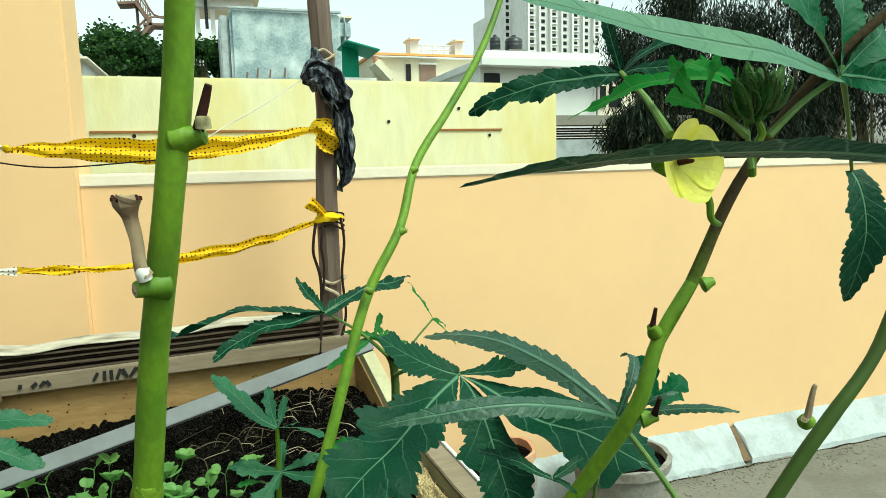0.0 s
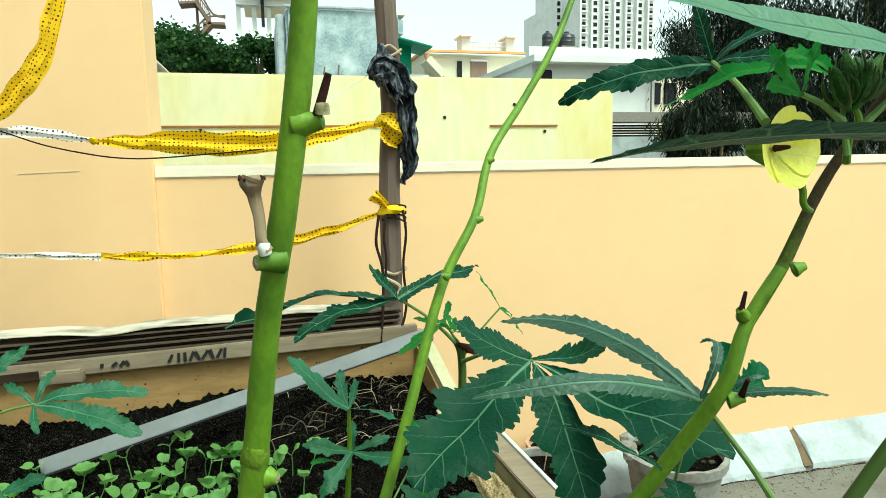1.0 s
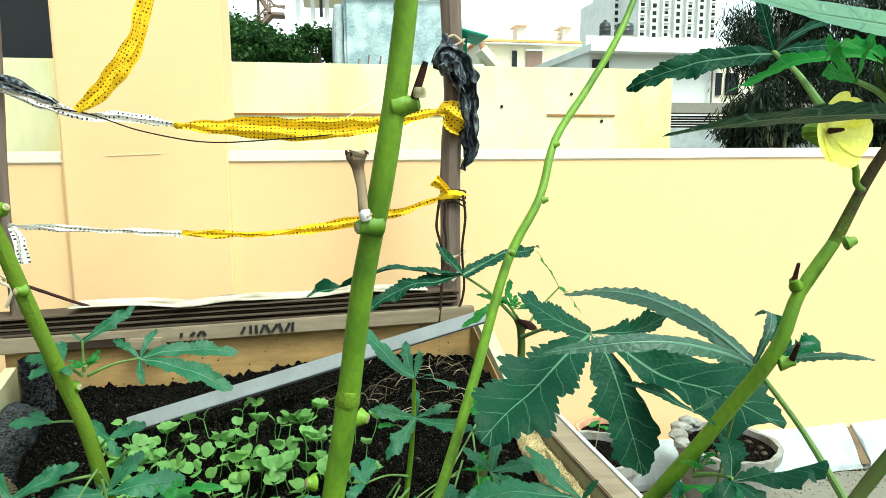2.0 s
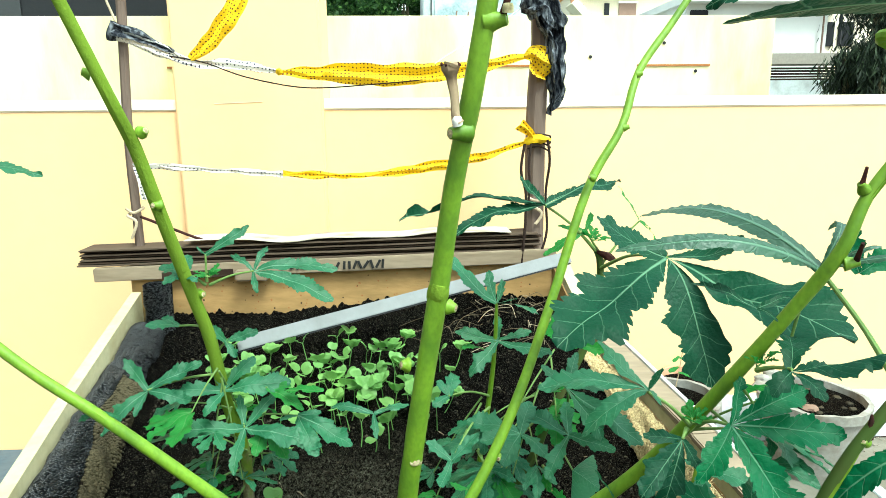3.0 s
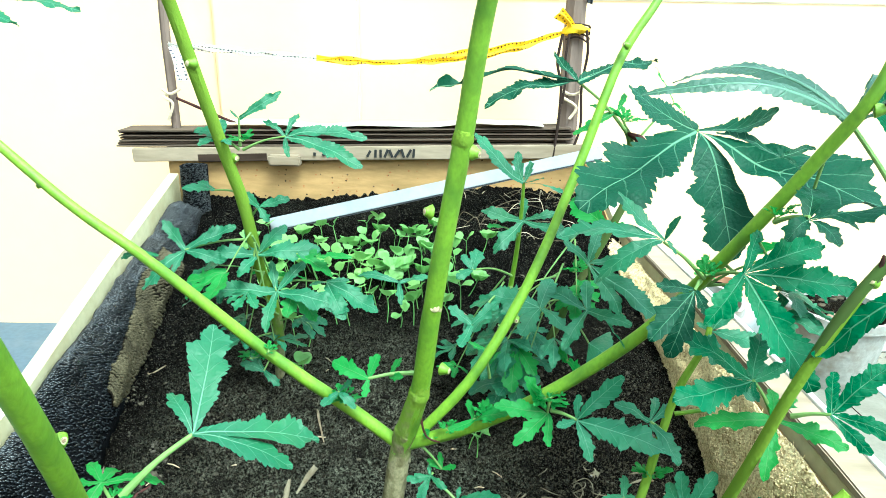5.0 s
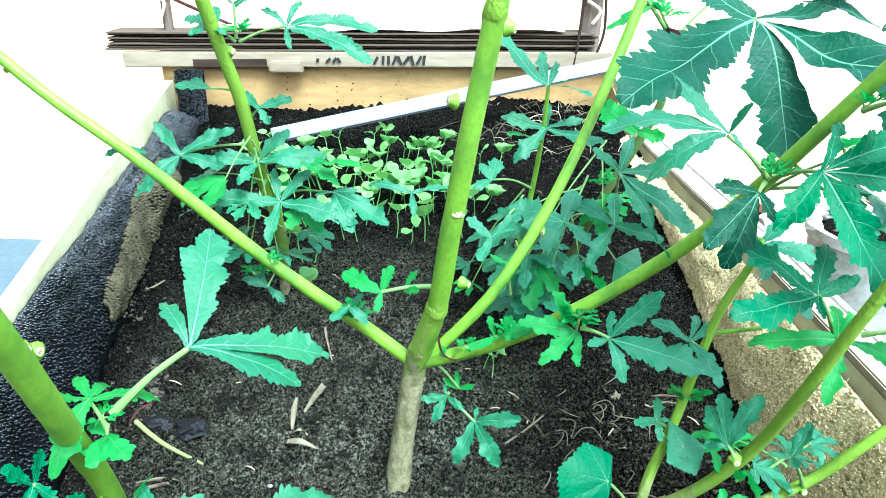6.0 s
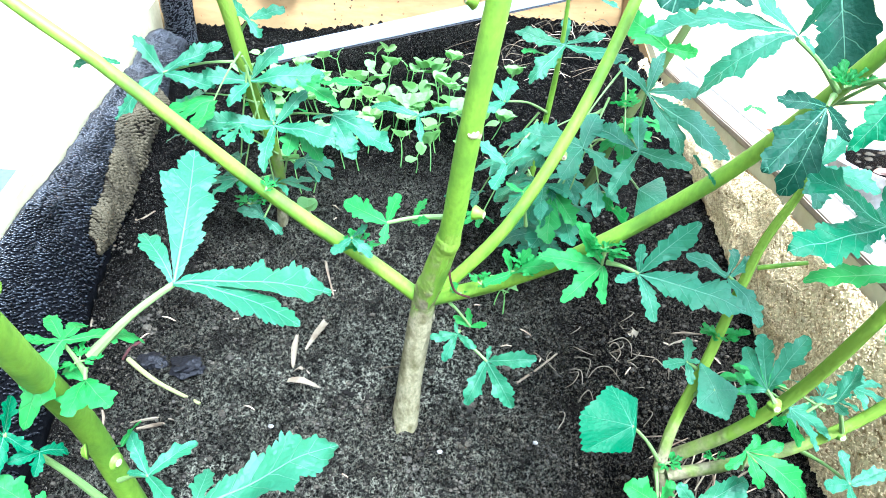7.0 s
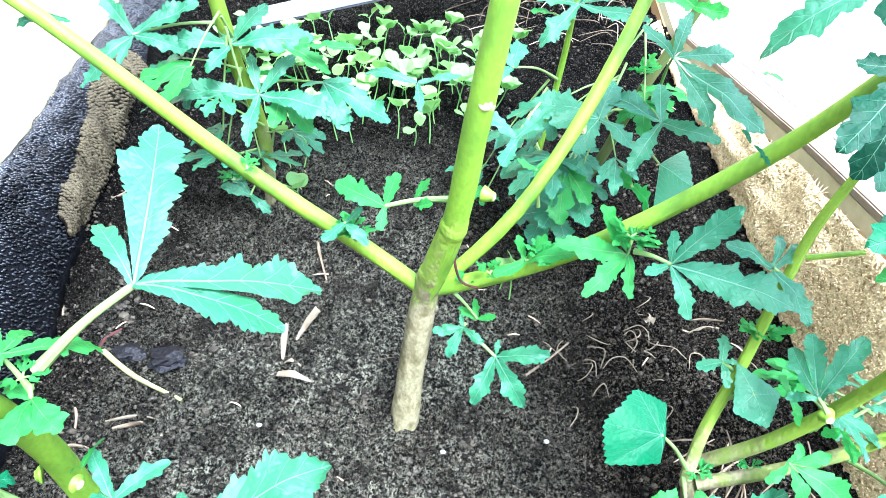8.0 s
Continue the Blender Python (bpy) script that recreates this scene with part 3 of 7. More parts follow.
def round_blade(junction, tips, seed=0, **unused):
    """A leaf that is hardly lobed: a many-cornered outline with small teeth, dished and veined."""
    j = Vector(junction)
    ring = [Vector(t) - j for t in tips]
    nrm = Vector()
    for a in range(len(ring)):
        for c in range(a + 1, len(ring)):
            q = ring[a].normalized().cross(ring[c].normalized())
            nrm += q if q.z >= 0 else -q
    nrm.normalize()
    ux = (ring[0] - nrm * ring[0].dot(nrm)).normalized()
    uy = nrm.cross(ux)
    polar = sorted((math.atan2(t.dot(uy), t.dot(ux)), t) for t in ring)
    n = 18 * len(polar)
    size = max(t.length for t in ring)
    bm = bmesh.new()
    uv = bm.loops.layers.uv.new("UVMap")
    at = {}
    rows = [[] for _ in range(7)]
    for k in range(n):
        f = k / n * len(polar)
        i = int(f)
        s = f - i
        (a0, t0), (a1, t1) = polar[i], polar[(i + 1) % len(polar)]
        edge = t0.lerp(t1, s)
        swell = 1 + (0.03 if (t0 - t1).length < size * 1.5 else 0.0) * math.sin(math.pi * s) * 1.0
        edge = edge * swell * (1 + 0.05 * noise.noise((f * 2.3, seed, 1)))
        jag = 0.025 * (k % 3 - 1)
        tip = i if s < 0.5 else i + 1
        off = min(s, 1 - s)
        for c in range(7):
            g = (c + 0.12) / 6.12 * (1 + jag * (c == 6))
            p = j + edge * g + nrm * size * (0.035 * off * g * 2 + 0.05 * g * noise.noise((edge.x * g * 60, edge.y * g * 60, seed)) - 0.10 * g * g)
            v = bm.verts.new(p)
            at[v] = (0.5 + (off if s < 0.5 else -off) * g * 0.9, g * (1 - off * 0.35))
            rows[c].append(v)
    hub = bm.verts.new(j)
    at[hub] = (0.5, 0.0)
    for k in range(n):
        m = (k + 1) % n
        fs = [bm.faces.new((hub, rows[0][k], rows[0][m]))]
        for c in range(6):
            fs.append(bm.faces.new((rows[c][k], rows[c + 1][k], rows[c + 1][m], rows[c][m])))
        for f in fs:
            for lp in f.loops:
                lp[uv].uv = at[lp.vert]
    return bm


def leaf(plant, junction, tips, stalk=None, mat=None, width=0.17, thick=0.0022, label="", outline=blade, **more):
    """A leaf with its stalk; stalk is where the stalk leaves the stem."""
    if 0.12 <= width <= 0.24 and len(tips) > 2:
        width *= 0.98
    ob = part("leaf", outline(junction, tips, width=width, seed=(junction[0] * 713.1 + junction[1] * 317.7 + junction[2] * 551.3) % 97.0, **more), mat or LEAF, plant, label)
    if stalk is not None:
        a, b = Vector(stalk), Vector(junction)
        mid = (a + b) / 2 + Vector((0, 0, 0.05 * (b - a).length))
        part("leaf_stalk", tube([a, mid, b], [thick * 1.15, thick * 0.72, thick * 0.62], 8, 6), STALK, ob)
    return ob


def stub(plant, place, way, length=0.012, r=0.006, mat=None, tip=None, name="leaf_scar", scar=True, stalk=None, flare=1.0):
    """A leaf base left on the stem: a rounded swelling, a pale round scar, maybe a dry stalk."""
    p, d = Vector(place), Vector(way).normalized()
    length *= 0.72
    steps = (-0.7, -0.15, 0.15, 0.42, 0.66, 0.84, 0.95, 1.0, 0.97)
    wide = (1.55, 1.32, 1.12, 0.98, 0.90, 0.85, 0.81, 0.74, 0.25)
    bm = tube([p + d * length * s for s in steps], [r * w * (flare if k < 4 else (1 + flare) / 2) for k, w in enumerate(wide)], 14, 3, bumps=0.14)
    ob = part(name, bm, mat or STEM, plant, sharp=False)
    e = p + d * length
    if scar:
        part("scar_face", tube([e - d * r * 0.30, e - d * r * 0.06, e + d * r * 0.04, e + d * r * 0.02], [r * 0.78, r * 0.76, r * 0.60, r * 0.2], 14, 3, 0.25), SCAR, ob, "pale round scar")
        part("scar_pith", tube([e, e + d * r * 0.16], [r * 0.42, r * 0.26], 8, 2, 0.6), DRY, ob)
    if tip is not None:
        tip = Vector(tip)
        root = p + d * length * 0.5 + (tip - p).normalized() * r * 0.7
        part("dry_stub", tube([root, (root + tip) / 2, tip], [r * 0.62, r * 0.45, r * 0.34], 9, 5, bumps=0.35), stalk or MAROON, ob, "dry dark stalk stub")
    return ob


def hair_leaves(plant, place, size, count, seed, mat=None):
    """A tuft of small, crimped young leaves round a node, each its own leaf."""
    rnd = random.Random(seed)
    p = Vector(place)
    for k in range(count):
        a = rnd.uniform(0, 6.28)
        d = Vector((math.cos(a), math.sin(a), rnd.uniform(0.1, 1.2))).normalized()
        s = size * rnd.uniform(0.6, 1.1)
        side = d.cross(Vector((0, 0, 1))).normalized()
        jn = p + d * s * 0.3
        leaf(plant, jn, [p + d * s * 1.2, p + d * s * 0.8 + side * s * 0.45, p + d * s * 0.8 - side * s * 0.45], p, mat or LEAF_YOUNG, 0.22, 0.001, teeth=5, wild=0.16, tooth=1.4)


def petal(base, axis, out, radius, depth, half, seed):
    """A broad cupped petal: out from the axis and along it, its rim rounded and wavy."""
    s2 = axis.cross(out)
    bm = bmesh.new()
    uv = bm.loops.layers.uv.new("UVMap")
    g = []
    for k in range(13):
        v = k / 12
        row = []
        for i in range(13):
            u = i / 6 - 1
            ext = v * (1 - 0.22 * u ** 4)
            r = radius * ext ** 0.8
            a = half * u * (0.75 + 0.25 * ext)
            wave = 0.06 * radius * ext * ext * noise.noise((u * 2.5, v * 2, seed))
            curl = 0.12 * radius * max(0.0, ext - 0.75) * 4
            row.append((bm.verts.new(base + (out * math.cos(a) + s2 * math.sin(a)) * (r + wave + curl) + axis * (depth * ext ** 1.3 - curl * 0.5 + wave)), u * 0.3, v))
        g.append(row)
    for k in range(12):
        for i in range(12):
            f = bm.faces.new((g[k][i][0], g[k][i + 1][0], g[k + 1][i + 1][0], g[k + 1][i][0]))
            for lp, q in zip(f.loops, (g[k][i], g[k][i + 1], g[k + 1][i + 1], g[k + 1][i])):
                lp[uv].uv = (0.5 + q[1], q[2])
    bmesh.ops.remove_doubles(bm, verts=bm.verts, dist=0.0001)
    return bm


def heart(base, way, side, size, seed):
    """A seed leaf: a broad blade with a notched, heart-shaped end, slightly dished."""
    up = way.cross(side).normalized()
    if up.z < 0:
        up = -up
    bm = bmesh.new()
    uv = bm.loops.layers.uv.new("UVMap")
    mid = [bm.verts.new(base)]
    ring = []
    n = 18
    for k in range(n + 1):
        a = -math.pi + 2 * math.pi * k / n
        r = size * (0.56 - 0.20 * math.exp(-(a / 0.42) ** 2)) * (1 + 0.06 * noise.noise((a, seed, 2)))
        x, y = size * 0.48 + r * math.cos(a), r * 1.12 * math.sin(a)
        if abs(a) > 2.6:
            x, y = max(0.0, x), y * 0.7
        ring.append((x, y))
    c = bm.verts.new(base + way * size * 0.48)
    inner = [bm.verts.new(base + way * (size * 0.48 + (x - size * 0.48) * 0.55) + side * y * 0.55 + up * size * (0.02 + 0.10 * abs(y) / size)) for x, y in ring[:-1]]
    outer = [bm.verts.new(base + way * x + side * y + up * size * (0.05 + 0.30 * (y / size) ** 2 - 0.22 * (x / size) ** 2 + 0.05 * noise.noise((x * 90, y * 90, seed)))) for x, y in ring[:-1]]
    bm.verts.remove(mid[0])
    uvs = {c: (0.5, 0.48)}
    for (x, y), vi, vo in zip(ring, inner, outer):
        uvs[vi] = (0.5 + 0.55 * y / size, 0.48 + 0.55 * (x / size - 0.48))
        uvs[vo] = (0.5 + y / size, x / size)
    for k in range(n):
        m = (k + 1) % n
        for f in (bm.faces.new((inner[k], outer[k], outer[m], inner[m])), bm.faces.new((c, inner[k], inner[m]))):
            for lp in f.loops:
                lp[uv].uv = uvs[lp.vert]
    return bm


def stitches(name, shape, nu, nv, long, wide, high, slant, jitter, keep, material, parent, seed, label="", toward=(1, -0.4, 1)):
    """Rows of small raised loops laid over a draped shape, one lump a loop."""
    rnd = random.Random(seed)
    ico = bmesh.new()
    bmesh.ops.create_icosphere(ico, subdivisions=1, radius=1.0)
    lump = [v.co.copy() for v in ico.verts]
    lump_faces = [[v.index for v in f.verts] for f in ico.faces]
    ico.free()
    verts, faces = [], []
    for k in range(nv):
        for i in range(nu):
            if rnd.random() > keep:
                continue
            u = (i + 0.5 * (k % 2) + 0.25 + rnd.uniform(-jitter, jitter)) / nu
            v = (k + 0.5 + rnd.uniform(-jitter, jitter)) / nv
            u, v = min(max(u, 0.0), 0.99), min(max(v, 0.0), 0.99)
            p = Vector(shape(u, v))
            a = (Vector(shape(u + 0.01, v)) - p).normalized()
            c = (Vector(shape(u, v + 0.01)) - p).normalized()
            n = a.cross(c).normalized()
            if n.dot(Vector(toward)) < 0:
                n = -n
            turn = slant + rnd.uniform(-1, 1) * jitter
            e1 = a * math.cos(turn) + c * math.sin(turn)
            e2 = n.cross(e1)
            g = rnd.uniform(0.75, 1.2)
            base = len(verts)
            for o in lump:
                verts.append(p + e1 * o.x * long * g + e2 * o.y * wide * g + n * (o.z * high * g + high * 0.3 + 0.0022))
            faces += [[base + q for q in f] for f in lump_faces]
    me = bpy.data.meshes.new(name)
    me.from_pydata([tuple(v) for v in verts], [], faces)
    me.materials.append(material)
    me.polygons.foreach_set("use_smooth", [True] * len(me.polygons))
    ob = new(name, me)
    ob.parent = parent
    return tagged(ob, label, "", "", "stuff")


def lump_of(place, r, squash, seed, rough=1.0):
    """An uneven rounded lump."""
    bm = bmesh.new()
    bmesh.ops.create_icosphere(bm, subdivisions=3, radius=1.0)
    for v in bm.verts:
        n = v.co.copy()
        g = r * (1 + rough * (0.22 * noise.noise(n * 1.6 + Vector((seed, 0, 0))) + 0.10 * noise.noise(n * 4 + Vector((0, seed, 0))) + 0.08 * (rough - 1) * noise.noise(n * 9 + Vector((0, 0, seed)))))
        v.co = Vector(place) + Vector((n.x * g * 1.25, n.y * g, n.z * g * squash))
    return bm


# ---- the terrace and what stands beyond it ----
FLOOR = -0.10
ground = tagged(part("ground", box(-400, -400, -9.2, 400, 900, -9.0), CEMENT), "dusty grey ground far below the terrace", "ground", kind="structure")
floor = tagged(part("floor", box(-3.2, -3.0, FLOOR - 0.15, 6.0, 1.95, FLOOR), SLAB), "worn pale cement terrace floor", "floor", kind="structure")
tagged(part("floor_paint", box(-1.6, -3.0, FLOOR - 0.02, -0.76, 1.93, FLOOR + 0.004, 0.002), BLUE_FLOOR), "worn blue-grey painted floor strip beside the box", "floor", kind="structure")
tagged(part("floor_band", box(1.246, -3.0, FLOOR - 0.02, 1.286, 1.80, FLOOR + 0.004, 0.002), SKIRT), "narrow pale blue painted band on the terrace floor", "floor", kind="structure")
rnd = random.Random(33)
part("floor_joint", tube([(1.118 + rnd.uniform(-0.003, 0.003), 0.2 + 0.07 * k, FLOOR) for k in range(21)], [rnd.uniform(0.0012, 0.0028) for k in range(21)], 6, 3, 0.5), DARK_STRING, floor, "dark joint between two cement slabs")
tagged(part("wall_north", box(-3.2, 1.93, -9.0, 6.0, 2.05, 0.965), PAINT), "smooth peach-painted terrace parapet wall", "wall", kind="structure")
tagged(part("wall_cap", box(-3.2, 1.925, 0.965, 6.0, 2.07, 0.998, 0.004), CAP), "pale painted cap along the parapet", "wall cap", kind="structure")
tagged(part("wall_pillar", box(-0.712, 1.905, FLOOR, -0.285, 2.10, 3.2, 0.006), PAINT), "peach-painted masonry pillar rising from the parapet", "pillar", kind="structure")
tagged(part("pillar_joint", plank((-0.60, 1.9045, 0.985), (-0.46, 1.9045, 0.990), 0.002, 0.0014, bevel=0), CREAM_HOUSE), "hairline crack across the painted pillar", "crack", kind="structure")
# Both walls are out of view; the south one is raised to block low sky
for nm, bx in (("wall_south", (-1.75, -3.12, -9.0, 6.12, -3.0, 1.7)), ("wall_east", (6.0, -3.12, -9.0, 6.12, 2.05, 1.0))):
    tagged(part(nm, box(*bx), PAINT), "unseen plain peach-painted parapet closing the terrace", "wall", kind="structure")

# Tall wall added out of view to keep sky light off the left side
tagged(part("wall_west", box(-1.75, -3.0, -9.0, -1.60, 1.93, 3.0), CEMENT), "unseen plain grey wall added to shade the terrace side", "wall", kind="structure")

# cement fillet along the foot of the parapet, cast in lengths
fillet = thing("skirting", (1.2, 1.88, FLOOR), "cracked blue-white painted cement fillet along the wall foot", "skirting", kind="structure")
rnd = random.Random(4)
BREAK = 1.792
joints = [-0.55]
while joints[-1] < 5.5:
    joints.append(joints[-1] + rnd.uniform(0.35, 0.7))
joints[min(range(len(joints)), key=lambda k: abs(joints[k] - BREAK))] = BREAK
for x, x1 in zip(joints, joints[1:]):
    cuts = 9
    bm = bmesh.new()
    prof = ((1.932, 0.02), (1.925, 0.022), (1.885, -0.02), (1.835, -0.082), (1.828, FLOOR - 0.01), (1.932, FLOOR - 0.01))
    a, b = x + (0.018 if x == BREAK else 0.004), x1 - (0.014 if x1 == BREAK else 0.004)
    rings = []
    for c in range(cuts + 1):
        e = a + (b - a) * c / cuts
        end = c in (0, cuts)
        rings.append([bm.verts.new((e + (rnd.uniform(-0.010, 0.010) if end else 0), py + rnd.uniform(-0.003, 0.003) * (py < 1.93), pz + rnd.uniform(-0.005, 0.004) * (pz > FLOOR))) for py, pz in prof])
    for r0, r1 in zip(rings, rings[1:]):
        for k in range(6):
            bm.faces.new((r0[k], r0[(k + 1) % 6], r1[(k + 1) % 6], r1[k]))
    bm.faces.new(rings[0])
    bm.faces.new(rings[-1][::-1])
    part("fillet_length", bm, SKIRT, fillet, smooth=False)
rnd = random.Random(14)
part("foot_crack", tube([(0.45 + 0.06 * k, 1.826 + rnd.uniform(-0.010, 0.004), FLOOR) for k in range(44)], [rnd.uniform(0.001, 0.005) for k in range(44)], 6, 3, 0.6), DARK_STRING, fillet, "dark crack along the foot of the fillet")
part("mortar_stain", plank((BREAK + 0.002, 1.835, -0.088), (BREAK + 0.002, 1.925, 0.008), 0.03, 0.006, up=(0, -0.7, 0.7), bevel=0), RUST_STAIN, fillet, "brown stain where a piece broke off")

stitches("grit", lambda u, v: (0.75 + 1.9 * v, 1.66 + 0.165 * u ** 0.5, FLOOR), 26, 300, 0.0035, 0.0026, 0.0016, 0.5, 1.5, 0.10, GRIT, floor, 71, "scattered grit along the wall foot", (0, 0, 1))

# the neighbour's limewashed wall with rust-stained bars
nwall = thing("neighbour_wall", (0, 3.0, -9.0), "pale yellow limewashed wall with rust streaks beyond the parapet", "wall", kind="structure")
part("wall_body", box(-4.2, 3.0, -9.0, 1.66, 3.15, 1.382, 0.01), LIME, nwall)
for a, b in ((-1.10, -0.72), (-0.42, 0.55), (1.02, 1.36)):
    part("rusty_bar", box(a, 2.993, 1.158, b, 3.002, 1.166), RUST, nwall, "rust-stained bar set in the plaster")
for a, z in ((-0.26, 1.145), (1.295, 1.135), (1.14, 1.26), (0.80, 1.20)):
    part("peg_hole", tube([(a, 2.996, z), (a, 3.004, z)], [0.008, 0.006], 10, 2), DARK, nwall)

# dark-windowed house behind the pillar
house = thing("neighbour_house", (-3, 3.4, -9), "pale house with a dark glazed window behind the pillar", "house", kind="")
part("wall", box(-6.0, 3.30, -9, -0.95, 3.5, 4.5), LIME, house)
win = part("window", box(-2.6, 3.285, 1.395, -1.0, 3.298, 2.9), DARK, house, "dark window opening")
part("frame", box(-1.02, 3.27, 1.38, -0.97, 3.299, 2.95), LIME, win)
part("pane", box(-2.55, 3.279, 1.42, -1.85, 3.284, 2.85), BLACK_TANK, win)

# ---- far buildings, trees and tanks ----
def far_box(name, x0, x1, z0, z1, y, depth, mat, parent, bevel=0.0, label=""):
    return part(name, box(x0, y, z0, x1, y + depth, z1, bevel), mat, parent, label)


def foliage(count, centre, spread, leaf_len, mat, parent, name, seed, drooping=False, clumps=24):
    """Many small leaves gathered in clumps, with gaps between."""
    rnd = random.Random(seed)
    bm = bmesh.new()
    uv = bm.loops.layers.uv.new("UVMap")
    cl = []
    for _ in range(clumps):
        while True:
            q = Vector((rnd.uniform(-1, 1), rnd.uniform(-1, 1), rnd.uniform(-1, 1)))
            if 0.25 < q.length < 1.0:
                break
        cl.append((Vector((q.x * spread[0], q.y * spread[1], q.z * spread[2])), rnd.uniform(0.18, 0.34)))
    for _ in range(count):
        c, r = rnd.choice(cl)
        q = Vector((rnd.gauss(0, 1), rnd.gauss(0, 1), rnd.gauss(0, 1))) * r * 0.6
        p = Vector(centre) + c + Vector((q.x * spread[0], q.y * spread[1], q.z * spread[2]))
        d = Vector((rnd.uniform(-0.8, 0.8), rnd.uniform(-0.8, 0.8), -1)) if drooping else Vector((rnd.uniform(-1, 1), rnd.uniform(-1, 1), rnd.uniform(-0.6, 0.5)))
        d.normalize()
        s = d.cross(Vector((rnd.uniform(-1, 1), rnd.uniform(-1, 1), rnd.uniform(-0.2, 0.2)))).normalized()
        ln = leaf_len * rnd.uniform(0.6, 1.3)
        w = ln * (0.075 if drooping else 0.28)
        vs = [bm.verts.new(k) for k in (p, p + d * ln * 0.5 + s * w, p + d * ln, p + d * ln * 0.5 - s * w)]
        f = bm.faces.new(vs)
        for lp, u in zip(f.loops, ((0.5, 0), (0.7, 0.5), (0.5, 1), (0.3, 0.5))):
            lp[uv].uv = u
    return part(name, bm, mat, parent, smooth=False)


def tree(place, height, spread, count, leaf_len, mat, label, seed, drooping=False, clumps=24, trunk=0.2, group=""):
    t = thing("tree", place, label, "tree", group)
    rnd = random.Random(seed)
    p = Vector(place)
    top = p + Vector((0, 0, height))
    part("trunk", tube([p, p + Vector((0.2, 0.1, height * 0.4)), top - Vector((0, 0, spread[2] * 0.3))], [trunk, trunk * 0.75, trunk * 0.3], 10, 5, 0.2), BARK, t)
    for k in range(9):
        a = rnd.uniform(0, 6.28)
        s = p + Vector((0.1, 0.05, height * rnd.uniform(0.45, 0.8)))
        e = top + Vector((math.cos(a) * spread[0] * 0.7, math.sin(a) * spread[1] * 0.7, rnd.uniform(-0.7, 0.6) * spread[2]))
        part("limb", tube([s, (s + e) / 2 + Vector((0, 0, 0.3)), e], [trunk * 0.35, trunk * 0.22, trunk * 0.06], 7, 4), BARK, t)
    crown = foliage(count, top, spread, leaf_len, mat, t, "crown", seed, drooping, clumps)
    return t


tank = thing("water_tank_house", (1.061, 10, -9), "patchy blue-grey concrete tank block above the wall", "tank block")
far_box("block", 0.348, 1.910, -9, 3.247, 10, 2.2, TANK_GREY, tank, 0.04)
part("side_fin", box(0.213, 10.1, -9, 0.341, 12.1, 3.152, 0.02), SKIRT, tank)
part("outlet_box", box(1.918, 10.1, 2.864, 2.095, 10.9, 3.219, 0.08), TANK_GREY, tank)
part("lid", box(1.977, 10.2, 3.219, 2.129, 10.7, 3.251), CAP, tank)

for a, b in (((0.686, 9.950, 2.281), (0.702, 9.950, 2.415)), ((0.858, 9.950, 2.285), (0.872, 9.950, 2.403)), ((1.063, 9.950, 2.288), (1.079, 9.950, 2.431)), ((0.540, 9.950, 2.279), (0.552, 9.950, 2.357))):
    part("bar_end", tube([a, b], [0.012, 0.012], 6, 2), STEEL, tank)
part("rim", box(0.333, 9.95, 3.216, 1.918, 9.998, 3.255, 0.01), SKIRT, tank)

stair = thing("stair_tower", (-0.669, 15, -9), "steel stair and white concrete frame of a water tower", "stair tower")
for a in (238, 318, 350, 380):
    part("column", box(-3.655 + (-0.661 - -3.655) * a / 300, 15, -9, -3.655 + (-0.661 - -3.655) * (a + (4 if a < 300 else 9)) / 300, 15.2, 6.0), STEEL if a < 300 else WHITE, stair)
part("beam", box(-0.467, 14.9, 3.625, 0.315, 15.2, 3.727), WHITE, stair)
part("beam", box(-0.467, 14.9, 4.334, 1.011, 15.2, 4.513), WHITE, stair)
part("tank_base", box(-0.337, 14.6, 4.513, 1.127, 17, 5.135), CREAM_HOUSE, stair)
part("duct", box(0.026, 14.8, 3.885, 0.092, 14.9, 4.468), DARK, stair)
part("flight", plank((-1.417, 15.000, 3.467), (-0.985, 15.000, 3.925), 0.45, 0.07), STEEL, stair)
part("flight", plank((-1.005, 15.000, 3.946), (-1.228, 15.000, 4.309), 0.45, 0.07), STEEL, stair)
part("landing", plank((-1.143, 15.000, 3.918), (-0.710, 15.000, 3.914), 0.45, 0.05), STEEL, stair)
part("landing", plank((-1.579, 15.000, 4.291), (-1.185, 15.000, 4.333), 0.45, 0.05), STEEL, stair)
part("rail", tube([(-1.543, 15.000, 4.488), (-1.191, 15.000, 4.529), (-0.948, 15.000, 4.148), (-0.696, 15.000, 4.115)], [0.02] * 4, 6, 3), STEEL, stair)
part("rail", tube([(-1.466, 15.000, 3.642), (-1.058, 15.000, 4.076), (-0.699, 15.000, 4.071)], [0.02] * 3, 6, 3), STEEL, stair)

for k in range(7):
    f = k / 6
    for a, b in (((-1.417, 3.467), (-0.985, 3.925)), ((-1.005, 3.946), (-1.228, 4.309)), ((-1.579, 4.291), (-1.185, 4.333))):
        px, pz = a[0] + (b[0] - a[0]) * f, a[1] + (b[1] - a[1]) * f
        part("baluster", tube([(px, 14.78, pz), (px, 14.78, pz + 0.2)], [0.009, 0.009], 5, 1), STEEL, stair)
for a, b in (((-1.417, 3.667), (-0.985, 4.125)), ((-1.005, 4.146), (-1.228, 4.509)), ((-1.579, 4.491), (-1.185, 4.533))):
    part("rail", tube([(a[0], 14.78, a[1]), (b[0], 14.78, b[1])], [0.014, 0.014], 5, 1), STEEL, stair)

